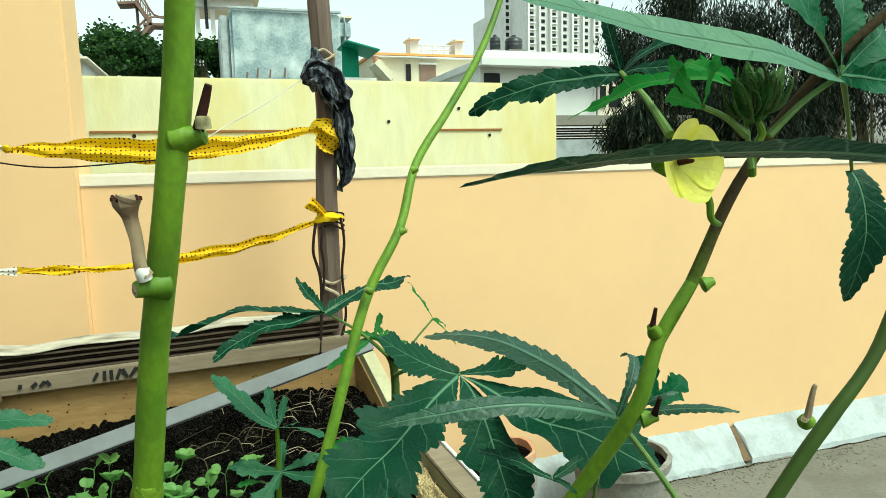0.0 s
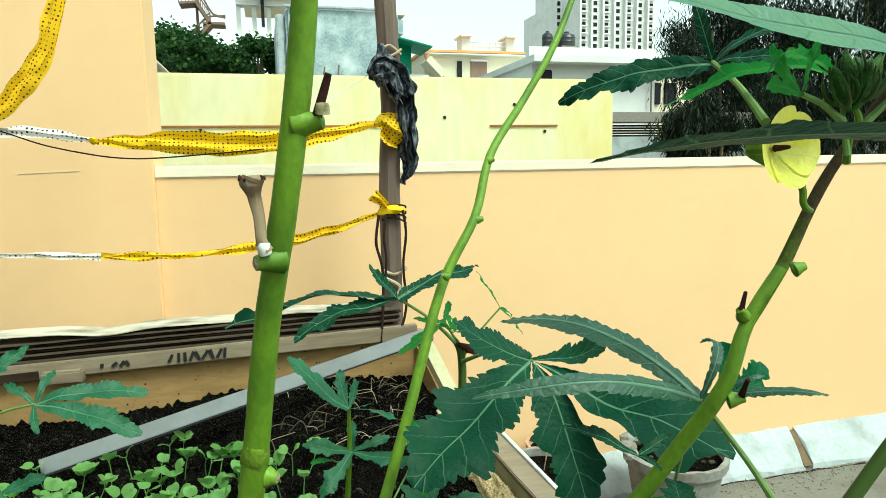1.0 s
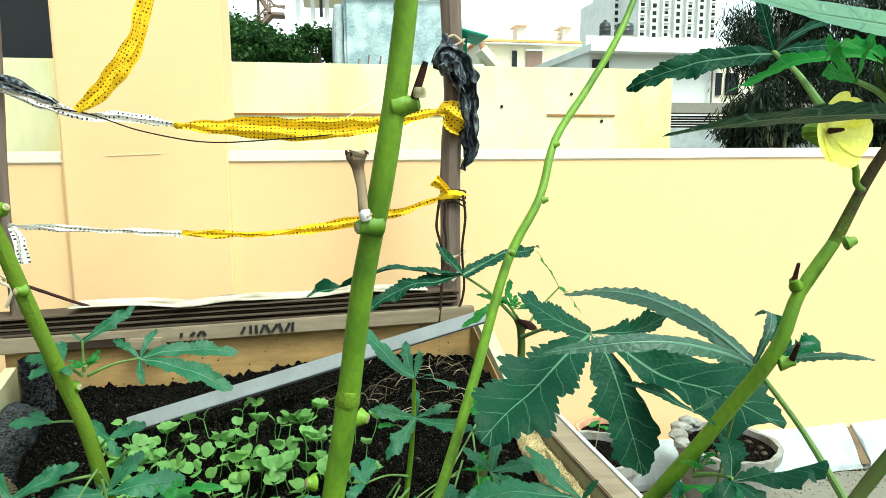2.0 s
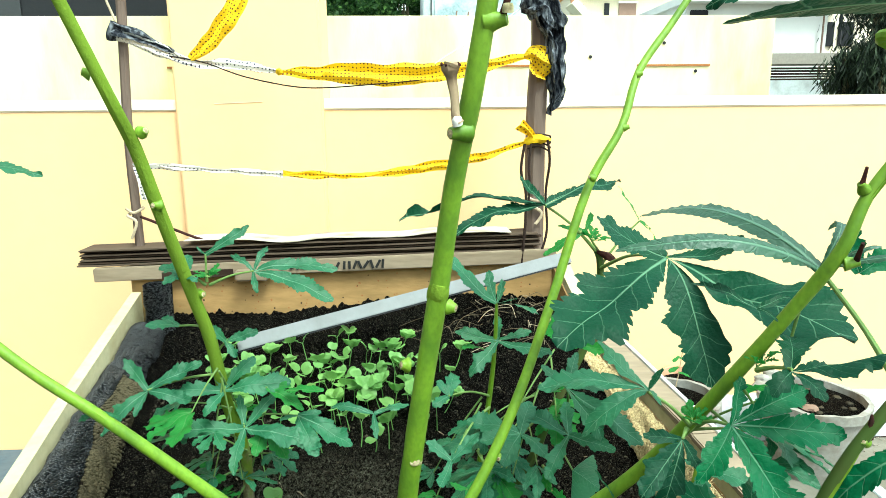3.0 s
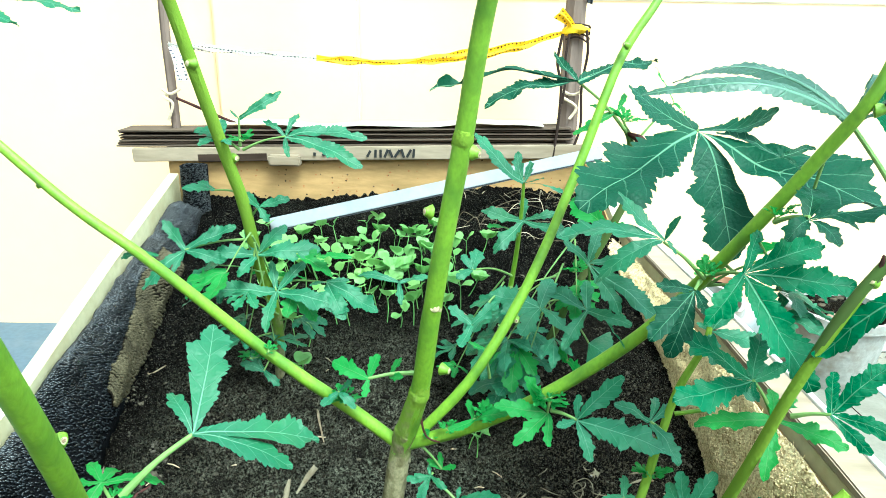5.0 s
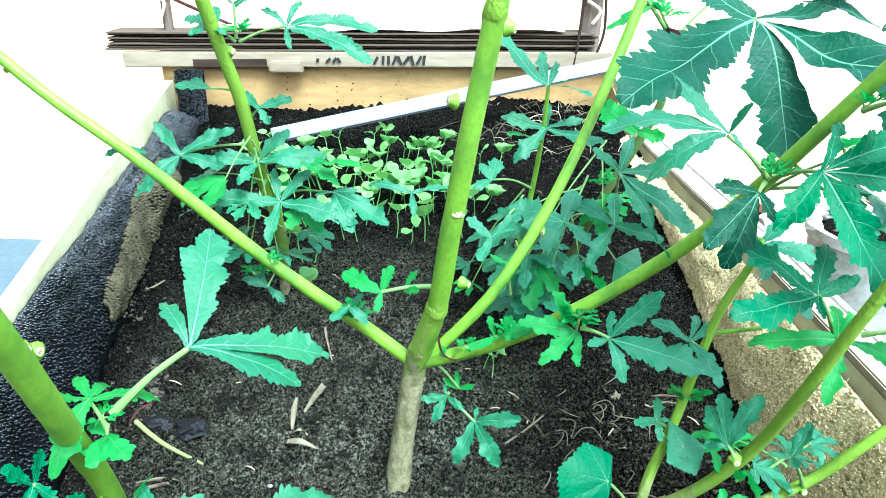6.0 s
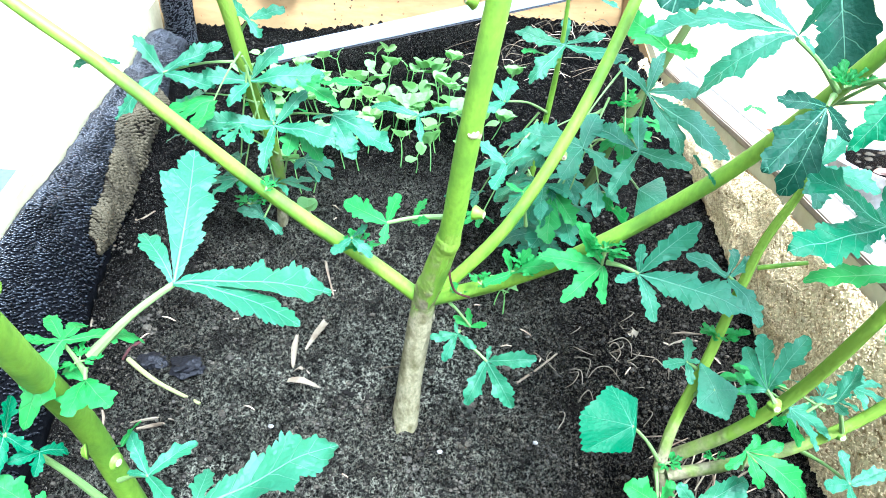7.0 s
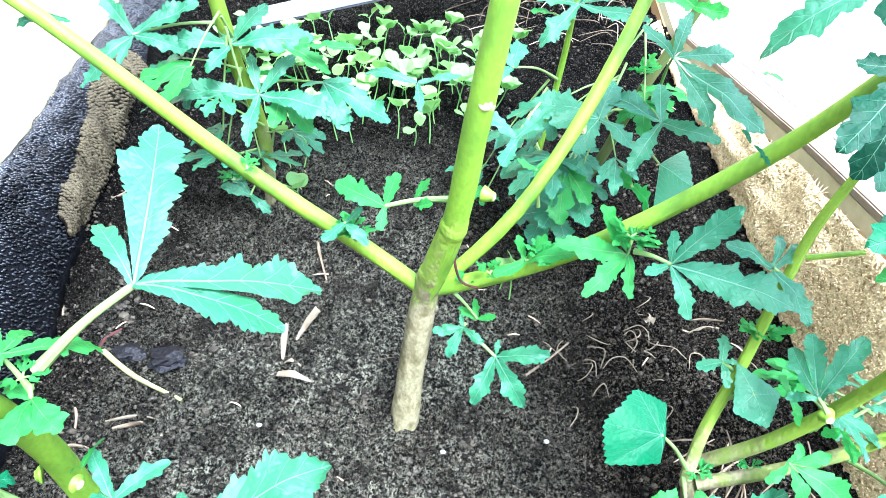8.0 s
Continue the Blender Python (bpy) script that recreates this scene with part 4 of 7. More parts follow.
shed = thing("roof_shed", (-1.464, 9, -9), "small white roof hut beside the trees", "hut")
part("wall", box(-1.641, 9, -9, -1.369, 10.5, 2.316), WHITE, shed)
part("roof", box(-1.671, 8.8, 2.316, -1.285, 10.7, 2.342), CAP, shed)
part("door", box(-1.476, 8.985, 2.140, -1.399, 8.999, 2.303), STEEL, shed)
part("tank", box(-1.583, 9.2, 2.342, -1.441, 10.2, 2.459), WHITE, shed)

tree((-1.695, 13, -9), 9.0 + 3.066, (0.75, 0.8, 0.42), 9000, 0.085, FAR_LEAF, "leafy green mango tree behind the wall", 3, clumps=26)
tree((-1.081, 12, -9), 9.0 + 2.708, (0.75, 0.7, 0.30), 8500, 0.08, FAR_LEAF, "leafy green tree crown showing over the wall", 5, clumps=24)
tree((-0.117, 12.5, -9), 9.0 + 2.899, (0.50, 0.6, 0.36), 6500, 0.08, FAR_LEAF, "leafy green tree beside the grey tank", 6, clumps=18)

tent = thing("tarpaulin_shelter", (1.702, 8, -9), "green tarpaulin shelter on a rooftop", "shelter")
part("curtain", box(1.540, 8, 2.034, 1.736, 8.04, 2.412), TARP, tent)
part("roof_block", box(1.500, 7.9, -9, 1.922, 8.8, 2.041), WHITE, tent)
part("awning", plank((1.535, 8.000, 2.424), (1.926, 8.000, 2.332), 0.6, 0.02), TARP, tent)

cream = thing("cream_house", (3.809, 12, -9), "cream house with orange roof trim and rooftop railings", "house")
part("wall", box(2.845, 12, -9, 5.521, 15, 2.988), CREAM_HOUSE, cream)
part("roof_trim", box(2.794, 11.9, 2.977, 5.581, 15, 3.018), ORANGE_TRIM, cream)
part("roof_slab", box(2.794, 11.85, 2.937, 5.581, 12, 2.957), WHITE, cream)
w1 = part("window", box(3.719, 11.97, 2.518, 4.027, 11.999, 2.845), STEEL, cream, "brown shuttered window")
part("frame", box(3.697, 11.94, 2.835, 4.049, 11.969, 2.866), WHITE, w1)
part("door", box(3.459, 11.97, 2.477, 3.545, 11.999, 2.835), DARK, cream)
part("outer_stair", plank((2.818, 11.800, 2.811), (3.097, 11.800, 2.522), 0.5, 0.12), CREAM_HOUSE, cream)
for k in range(5):
    part("flower_pot", lathe([(0.03, 0), (0.06, 0.12), (0.05, 0.12)], (2.816 + k * 0.07, 11.7, 2.796 - k * 0.072), 8), CLAY, cream)
for a in (725, 822):
    part("roof_pier", box(-2.945 + (4.369 - -2.945) * (a - 8) / 800, 12.2, 3.008, -2.945 + (4.369 - -2.945) * (a + 10) / 800, 12.5, 3.312), WHITE, cream)
    part("pier_cap", box(-2.945 + (4.369 - -2.945) * (a - 11) / 800, 12.1, 3.312, -2.945 + (4.369 - -2.945) * (a + 13) / 800, 12.6, 3.342), CAP, cream)
X0, X1 = 3.652, 4.538
for k in range(9):
    xx = X0 + (X1 - X0) * k / 8
    part("railing_post", tube([(xx, 12.3, 3.008), (xx, 12.3, 3.251)], [0.015, 0.015], 6, 1), WHITE, cream)
for zz in (3.241, 3.160, 3.079):
    part("railing_bar", tube([(X0, 12.3, zz), (X1, 12.3, zz)], [0.014, 0.014], 6, 1), WHITE, cream)

pale = thing("white_house", (4.692, 9, -9), "plain white flat-roofed house with black roof tanks", "house")
part("wall", box(3.701, 9, -9, 5.672, 12, 2.476), WHITE, pale)
part("roof_slab", box(3.631, 8.75, 2.363, 5.901, 12, 2.460), WHITE, pale)
part("parapet", box(3.701, 9.1, 2.460, 5.801, 9.25, 2.622), WHITE, pale)
part("downpipe", tube([(5.573, 8.93, -9), (5.573, 8.93, 2.346)], [0.012, 0.012], 6, 1), STEEL, pale)
part("arched_window", box(3.753, 8.97, 2.135, 4.000, 8.999, 2.281, 0.01), DARK, pale)
part("ladder", tube([(5.731, 8.8, 1.811), (5.731, 8.8, 2.277)], [0.02, 0.02], 6, 1), DARK, pale)
part("side_wing", box(5.691, 9.2, -9, 6.885, 11, 2.335), CAP, pale)
for a, b in ((1070, 1082), (1090, 1112), (1122, 1150)):
    part("window", box(-2.237 + (5.069 - -2.237) * a / 1000 * 1.0, 9.17, 1.828, -2.237 + (5.069 - -2.237) * b / 1000, 9.199, 2.150), DARK, pale)
for a, r in ((876, 11), (909, 18)):
    xx = 4.373 if a == 876 else 4.698
    rr = 0.075 * r / 11 * 1.15
    zz = 2.784
    t = thing("roof_water_tank", (xx, 10, zz), "ribbed black plastic water tank on a flat roof", "water tank", "black roof tanks")
    part("plinth", box(xx - rr, 10 - rr, 2.379, xx + rr, 10 + rr, zz), CEMENT, t)
    part("barrel", lathe([(rr, 0), (rr, 0.07), (rr * 1.04, 0.075), (rr, 0.085), (rr, 0.13), (rr * 1.04, 0.135), (rr, 0.145), (rr * 0.92, 0.18), (rr * 0.3, 0.22), (rr * 0.3, 0.235)], (xx, 10, zz), 24), BLACK_TANK, t)

# tall flats far off: storeys of windows and balcony slabs
flats = thing("apartment_tower", (36.734, 70, -9), "tall pale apartment tower far behind the roofs", "apartment building")
TX0, TX1, TY = 34.238, 44.087, 70.0
part("wall", box(TX0, TY, -9, TX1, TY + 12, 23.048), WHITE, flats)
part("wing", box(33.45, 74, -9, TX0 + 0.6, 84, 19.295), WHITE, flats)
bays = 7
for k in range(bays):
    bx = TX0 + (TX1 - TX0) * (k + 0.5) / bays
    part("pier", box(bx - 0.62, TY - 0.5, -9, bx - 0.40, TY, 23.171), WHITE, flats)
    for s in range(13):
        sz = 13.566 + s * 0.78
        w = part("window", box(bx - 0.28, TY - 0.06, sz, bx + 0.30, TY - 0.01, sz + 0.42), DARK, flats)
        if k % 2 == 0:
            part("sill", box(bx - 0.36, TY - 0.4, sz - 0.1, bx + 0.38, TY - 0.07, sz + 0.04), WHITE, w)
for k in range(2):
    for s in range(9):
        bx = 33.62 + k * 0.7
        sz = 14.285 + s * 0.78
        part("window", box(bx, 73.9, sz, bx + 0.36, 73.98, sz + 0.45), DARK, flats)

# low concrete wall and dark sheds under the drooping trees
lowwall = thing("concrete_lintel_wall", (2.987, 5, -9), "grey concrete wall with a dark slatted band", "wall", kind="structure")
part("wall", box(2.693, 5, -9, 4.586, 5.12, 1.182), SKIRT, lowwall)
part("coping", box(2.693, 4.96, 1.299, 4.586, 5.16, 1.379), CEMENT, lowwall)
for k in range(5):
    part("slat", box(2.693, 5.0 + 0.008 * k, 1.182 + k * 0.021, 4.586, 5.03 + 0.008 * k, 1.182 + 0.014 + k * 0.021), DARK_STRING, lowwall)
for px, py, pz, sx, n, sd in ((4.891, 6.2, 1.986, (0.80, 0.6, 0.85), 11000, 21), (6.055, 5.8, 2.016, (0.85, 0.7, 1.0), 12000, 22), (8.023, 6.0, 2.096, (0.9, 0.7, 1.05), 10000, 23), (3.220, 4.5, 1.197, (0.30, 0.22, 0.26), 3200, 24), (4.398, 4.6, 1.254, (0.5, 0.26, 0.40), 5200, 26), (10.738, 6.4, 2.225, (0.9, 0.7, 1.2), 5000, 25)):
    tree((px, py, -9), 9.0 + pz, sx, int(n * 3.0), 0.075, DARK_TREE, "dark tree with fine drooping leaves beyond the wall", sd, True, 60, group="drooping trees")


# ---- the raised bed ----
SOIL_SLOPE = 0.27


def soil_z(x, y):
    """Height of the soil, which is heaped up towards the back."""
    z = 0.2 + SOIL_SLOPE * (y - 0.62)
    z += 0.010 * noise.noise((x * 5, y * 5, 0)) + 0.009 * noise.noise((x * 17, y * 17, 3))
    if noise.noise((x * 4, y * 4, 12)) > 0.08:
        z -= 0.010 * max(0.0, 1 - abs(noise.noise((x * 8, y * 8, 21))) / 0.035)
    z += 0.017 * abs(noise.noise((x * 36, y * 36, 9))) + 0.0075 * noise.noise((x * 95, y * 95, 2)) + 0.0042 * noise.noise((x * 190, y * 190, 5)) - 0.004
    z += 0.035 * math.exp(-((x - 0.1) / 0.3) ** 2 - ((y - 1.55) / 0.12) ** 2)
    return z


bed = thing("planter_box", (-0.1, 0.9, FLOOR), "raised planting box of old plywood and painted boards on the terrace", "planter")
LEFT_TOP = [Vector(q) for q in ((-0.720, 1.56, 0.515), (-0.660, 1.05, 0.445), (-0.610, 0.70, 0.400), (-0.560, 0.10, 0.350))]
RIGHT_TOP = [Vector(q) for q in ((0.335, 1.56, 0.585), (0.395, 1.41, 0.425), (0.425, 0.90, 0.412), (0.430, 0.10, 0.400))]


def along(line, y):
    """The place on a board's top edge at depth y."""
    for a, b in zip(line, line[1:]):
        if y >= b.y:
            return a.lerp(b, max(0.0, min(1.0, (a.y - y) / (a.y - b.y))))
    return line[-1]


def side_board(line, thick, name, mat, label):
    """An upright board from the floor to its top edge."""
    bm = bmesh.new()
    o = Vector((thick, 0, 0))
    pts = [Vector((q.x, q.y, FLOOR)) for q in line] + line[::-1]
    inner = [bm.verts.new(q) for q in pts]
    outer = [bm.verts.new(q + o) for q in pts]
    n = len(pts)
    for k in range(n):
        bm.faces.new((inner[k], inner[(k + 1) % n], outer[(k + 1) % n], outer[k]))
    for k in range(len(line) - 1):
        for q in (inner, outer):
            bm.faces.new((q[k], q[k + 1], q[n - 2 - k], q[n - 1 - k]))
    return part(name, bm, mat, bed, label, smooth=False)


side_board(LEFT_TOP, -0.024, "side_board", CREAM, "cream-painted side board")
side_board(RIGHT_TOP, 0.030, "side_board", CREAM, "cream-edged side board")
side_board([q - Vector((0.004, 0, 0.024)) for q in RIGHT_TOP], 0.0035, "inner_facing", PLY, "brown bare inner face of the side board")
for a, b in zip(RIGHT_TOP[1:], RIGHT_TOP[2:]):
    part("top_batten", plank(a + Vector((0.020, 0, 0.007)), b + Vector((0.020, 0, 0.007)), 0.044, 0.012, bevel=0.002, cuts=12, wave=0.0012), PALE_WOOD, bed, "weathered beige batten along the box rim")
    part("rim_strip", plank(a + Vector((0.047, 0, 0.009)), b + Vector((0.047, 0, 0.009)), 0.008, 0.014, bevel=0.001), WHITE, bed, "white painted outer edge of the rim")
part("front_board", box(-0.59, 0.07, FLOOR, 0.46, 0.10, 0.34, 0.003), PLY, bed)
back_board = part("back_board", box(-0.745, 1.565, FLOOR, 0.355, 1.585, 0.590, 0.003), PLY, bed, "stained plywood back board dotted with nail holes")
rnd = random.Random(8)
for k in range(170):
    px, pz = rnd.uniform(-0.65, 0.3), rnd.uniform(0.42, 0.57)
    part("nail_hole", tube([(px, 1.5645, pz), (px, 1.567, pz)], [rnd.uniform(0.0012, 0.0026), 0.001], 7, 1), RUST if k % 3 else DARK_STRING, back_board)
# batten under the stacked sheets, with hand-painted marks on it
batten = part("batten", plank((-0.825, 1.553, 0.564), (0.335, 1.553, 0.592), 0.020, 0.034, cuts=10, wave=0.001), PALE_WOOD, bed, "pale batten with smudged black brush marks")
for px, tilt, ln in ((-0.222, 0.5, 0.018), (-0.205, 0.05, 0.020), (-0.192, 0.0, 0.020), (-0.178, 0.4, 0.022), (-0.166, -0.4, 0.020), (-0.150, 0.6, 0.022), (-0.136, -0.3, 0.022), (-0.120, 0.5, 0.022), (-0.108, 0.1, 0.022), (-0.32, 0.7, 0.013), (-0.335, 0.9, 0.012), (-0.31, -0.6, 0.012), (-0.36, 0.2, 0.008)):
    zc = 0.564 + 0.024 * (px + 0.825)
    dx = math.sin(tilt) * ln / 2
    dz = math.cos(tilt) * ln / 2
    part("brush_mark", plank((px - dx, 1.5415, zc - dz), (px + dx, 1.5415, zc + dz), 0.0042, 0.0062, up=(1, 0.01, 0), bevel=0), INK, batten)
part("wood_block", box(-0.475, 1.525, 0.545, -0.395, 1.552, 0.573, 0.004), PALE_WOOD, bed, "short grey wood block")
part("red_batten", plank((-0.66, 1.548, 0.560), (-0.48, 1.548, 0.566), 0.012, 0.022), PLY_EDGE, bed)

sheets = thing("plywood_sheets", (-0.28, 1.62, 0.60), "stack of thin weathered plywood sheets lying along the box back", "plywood stack")
for k in range(7):
    z = 0.0064 * k
    rr = random.Random(k + 31)
    a = (-0.868 + rr.uniform(0, 0.012), 1.60 + rr.uniform(-0.006, 0.004), 0.585 + z)
    b = (0.290 + rr.uniform(-0.02, 0.012), 1.60 + rr.uniform(-0.006, 0.004), 0.608 + z)
    part("sheet", plank(a, b, 0.085 - 0.012 * (k % 2), 0.0036, bevel=0.0005, cuts=40, wave=0.0014), PLY_EDGE if k % 2 else SHEET_PALE, sheets)
part("peeled_veneer", plank((-0.60, 1.595, 0.640), (0.22, 1.595, 0.656), 0.080, 0.0016, bevel=0, cuts=60, wave=0.010), VENEER, sheets, "torn pale top veneer")

strip = tagged(part("metal_strip", plank((-0.43, 1.34, 0.447), (0.356, 1.485, 0.602), 0.004, 0.030, up=(0.1, 0.45, 1), bevel=0.001), ALU), "dull grey metal strip slanting across the box back", "metal strip")
part("lip", plank((-0.43, 1.3365, 0.4335), (0.356, 1.4815, 0.5885), 0.003, 0.010, up=(0.1, 0.45, 1), bevel=0), DARK, strip, "dark lower edge of the strip")

# soil
bm = bmesh.new()
NX, NY = 440, 576
grid = [[bm.verts.new((-0.70 + 1.12 * i / NX, 0.10 + 1.465 * k / NY, 0)) for i in range(NX + 1)] for k in range(NY + 1)]
for row in grid:
    for v in row:
        v.co.z = soil_z(v.co.x, v.co.y)
for k in range(NY):
    for i in range(NX):
        bm.faces.new((grid[k][i], grid[k][i + 1], grid[k + 1][i + 1], grid[k + 1][i]))
rim = [e for e in bm.edges if e.is_boundary]
low = bmesh.ops.extrude_edge_only(bm, edges=rim)
for v in low["geom"]:
    if isinstance(v, bmesh.types.BMVert):
        v.co.z = FLOOR + 0.01
tagged(part("soil", bm, SOIL), "dark damp crumbly potting soil filling the box", "soil", kind="stuff")

# loose crumbs: small uneven lumps, half sunk
rnd = random.Random(12)
ico = bmesh.new()
bmesh.ops.create_icosphere(ico, subdivisions=1, radius=1.0)
lump = [v.co.copy() for v in ico.verts]
lump_faces = [[v.index for v in f.verts] for f in ico.faces]
ico.free()
verts, faces = [], []
for k in range(30000):
    px, py = rnd.uniform(-0.58, 0.42), 0.28 + 1.25 * rnd.random() ** 2.0
    r = rnd.choice((0.0008, 0.0011, 0.0014, 0.0018, 0.0026)) * rnd.uniform(0.7, 1.3)
    r *= 0.75 + 1.1 * max(0.0, noise.noise((px * 20, py * 20, 31)) + 0.12)
    if k % 60 == 0:
        r *= rnd.uniform(1.4, 2.4)
    q = Vector((px, py, soil_z(px, py) + r * (0.25 if r < 0.004 else 0.0)))
    wide, low, base = rnd.uniform(0.8, 1.3), rnd.uniform(0.55, 0.95), len(verts)
    for o in lump:
        g = r * (1 + 0.28 * rnd.uniform(-1, 1))
        verts.append((q.x + o.x * g * wide, q.y + o.y * g, q.z + o.z * g * low))
    faces += [[base + i for i in f] for f in lump_faces]
me = bpy.data.meshes.new("soil_crumbs")
me.from_pydata(verts, [], faces)
me.materials.append(CLOD)
tagged(new("soil_crumbs", me), "loose crumbs of soil on the bed", "soil crumbs", kind="stuff")


def drape(rows, cols, fn, name, mat, label, category, thick=0.003, parent=None):
    bm = bmesh.new()
    uv = bm.loops.layers.uv.new("UVMap")
    g = [[bm.verts.new(fn(i / cols, k / rows)) for i in range(cols + 1)] for k in range(rows + 1)]
    for k in range(rows):
        for i in range(cols):
            f = bm.faces.new((g[k][i], g[k][i + 1], g[k + 1][i + 1], g[k + 1][i]))
            for lp, (ii, kk) in zip(f.loops, ((i, k), (i + 1, k), (i + 1, k + 1), (i, k + 1))):
                lp[uv].uv = (ii / cols * 0.30, kk / rows * 1.3)
    ob = part(name, bm, mat, parent)
    sol = ob.modifiers.new("thickness", "SOLIDIFY")
    sol.thickness, sol.offset = thick, 0.0
    return tagged(ob, label, category)


def net_shape(u, v):
    """A puffed roll of net inside the left board; v runs along the board, u down from its top."""
    y = 0.12 + v * 1.36
    top = along(LEFT_TOP, y)
    reach = 0.040 + 0.016 * noise.noise((y * 4, 1, 0)) + 0.024 * v
    x = top.x + 0.008 + reach * math.sin(u * 1.57) + 0.010 * noise.noise((y * 9, u * 3, 0)) * min(1.0, u * 4) + 0.004 * noise.noise((y * 26, u * 7, 2))
    base = soil_z(top.x + reach, y) - 0.006
    edge = top.z - 0.016 - 0.03 * v * v + 0.014 * noise.noise((y * 6, 8, 0))
    z = base + (edge - base) * max(0.0, math.cos(u * 1.57)) ** 0.85 + 0.007 * noise.noise((y * 14, u * 5, 4))
    return (x, y, z)


def sack_shape(u, v):
    """A tongue of sacking that bulges from the roll and tapers towards its lower end."""
    y = 0.81 + v * 0.42
    half = 0.07 + 0.25 * min(1.0, v * 1.5) ** 0.8 + 0.04 * noise.noise((v * 6, 3, 0))
    a = min(0.985, 0.77 - 0.08 * v + (2 * u - 1) * half)
    x, _, z = net_shape(a, (y - 0.12) / 1.36)
    puff = 1 - (2 * u - 1) ** 2
    return (x + 0.004 + 0.005 * puff, y, z + 0.003 + 0.002 * puff)


shade_net = drape(110, 24, net_shape, "shade_net", NET, "black knitted shade net draped over the box side", "shade net")
sack = drape(60, 8, sack_shape, "woven_sack", SACK, "tan woven sacking peeping from under the net", "sacking")


def roll_shape(u, v):
    r = 0.031 + 0.004 * noise.noise((u * 6, v * 7, 2))
    return (-0.655 + r * math.cos(u * 6.2), 1.50 + r * math.sin(u * 6.2), 0.36 + 0.19 * v + 0.004 * noise.noise((u * 9, v * 9, 2)))


net_roll = drape(24, 40, roll_shape, "net_roll", NET, "rolled end of black net standing in the corner", "shade net")
stitches("knit_surface", roll_shape, 50, 60, 0.0029, 0.0011, 0.0013, 0.5, 0.42, 0.75, NET_YARN, net_roll, 65, "glossy black knitted loops", (0, -1, 0.2))


stitches("knit_surface", lambda u, v: net_shape(u ** 1.3 * 0.93, v), 34, 340, 0.0042, 0.0015, 0.0019, 0.7, 0.32, 0.86, NET_YARN, shade_net, 61, "glossy black knitted loops")
stitches("weave_surface", sack_shape, 17, 88, 0.0047, 0.0022, 0.0036, 0.35, 0.16, 0.97, SACK_YARN, sack, 62, "tan woven stitches in slanting rows")


def coir_shape(u, v):
    y = 0.14 + v * 1.30
    top = along(RIGHT_TOP, y)
    x = top.x - 0.010 - 0.020 * u + 0.010 * noise.noise((y * 11, u * 4, 7)) - 0.012 * math.sin(u * 3.1)
    z = (top.z - 0.018) * (1 - u) + (soil_z(x, y) - 0.01) * u
    return (x, y, z + 0.004 * noise.noise((y * 30, u * 9, 1)))


coir = drape(90, 14, coir_shape, "coir_lining", COIR, "matted tan coir lining inside the box side", "coir lining", 0.004)

stitches("coir_fluff", coir_shape, 60, 460, 0.0019, 0.0011, 0.0010, 0.8, 1.6, 0.74, COIR_FLUFF, coir, 63, "pale matted tufts of coir", (-1, -0.4, 1))
stitches("coir_fibre", coir_shape, 12, 150, 0.0100, 0.0005, 0.0006, 0.8, 1.8, 0.7, COIR_FLUFF, coir, 64, "loose coir fibres", (-1, -0.4, 1))

# ---- posts, cloth strips, rag and strings ----
for nm, pts, r, lab in (("post", ((0.285, 1.605, FLOOR), (0.287, 1.605, 0.65), (0.287, 1.605, 0.95), (0.297, 1.605, 1.13), (0.288, 1.605, 1.40), (0.275, 1.605, 1.9)), 0.022, "weathered grey wooden post tied with yellow cloth"),
                        ("post", ((-0.729, 1.60, FLOOR), (-0.727, 1.60, 0.63), (-0.728, 1.60, 0.90), (-0.712, 1.60, 1.28), (-0.70, 1.60, 1.9)), 0.0098, "thin weathered grey wooden post tied with rags")):
    bm = tube(pts, [r * 1.15] * len(pts), 8, 10, bumps=0.05)
    tagged(part(nm, bm, POST), lab, "post", "posts behind the box")

upper = thing("cloth_strip", (-0.25, 1.57, 1.050), "yellow and white dotted cloth strip strung between the posts", "cloth strip")
part("yellow_length", ribbon([(-0.345, 1.565, 1.053), (-0.20, 1.57, 1.048), (-0.02, 1.572, 1.045), (0.13, 1.57, 1.063), (0.262, 1.575, 1.087)], [0.010, 0.046, 0.052, 0.032, 0.010], 0.3, seed=1), YELLOW_CLOTH, upper)
part("white_length", ribbon([(-0.722, 1.575, 1.140), (-0.62, 1.565, 1.105), (-0.555, 1.565, 1.078), (-0.44, 1.565, 1.068), (-0.345, 1.565, 1.053)], [0.026, 0.034, 0.016, 0.024, 0.010], 0.4, seed=3), WHITE_CLOTH, upper)
part("dark_rag_length", ribbon([(-0.725, 1.57, 1.155), (-0.65, 1.565, 1.128), (-0.585, 1.562, 1.100)], [0.035, 0.022, 0.006], 0.5, seed=5), GREY_CLOTH, upper)
part("knot", tube([(-0.352, 1.565, 1.055), (-0.345, 1.565, 1.053), (-0.337, 1.565, 1.052)], [0.005, 0.010, 0.005], 8, 3, 0.3), YELLOW_PLAIN, upper)
part("cloth_tail", ribbon([(0.250, 1.572, 1.085), (0.268, 1.566, 1.090), (0.285, 1.562, 1.080), (0.300, 1.562, 1.068), (0.318, 1.572, 1.056)], [0.014, 0.045, 0.070, 0.078, 0.066], 0.35, seed=7), YELLOW_CLOTH, upper)
hang = thing("cloth_strip", (-0.45, 1.56, 1.200), "yellow dotted cloth strip rising from the knot to overhead", "cloth strip")
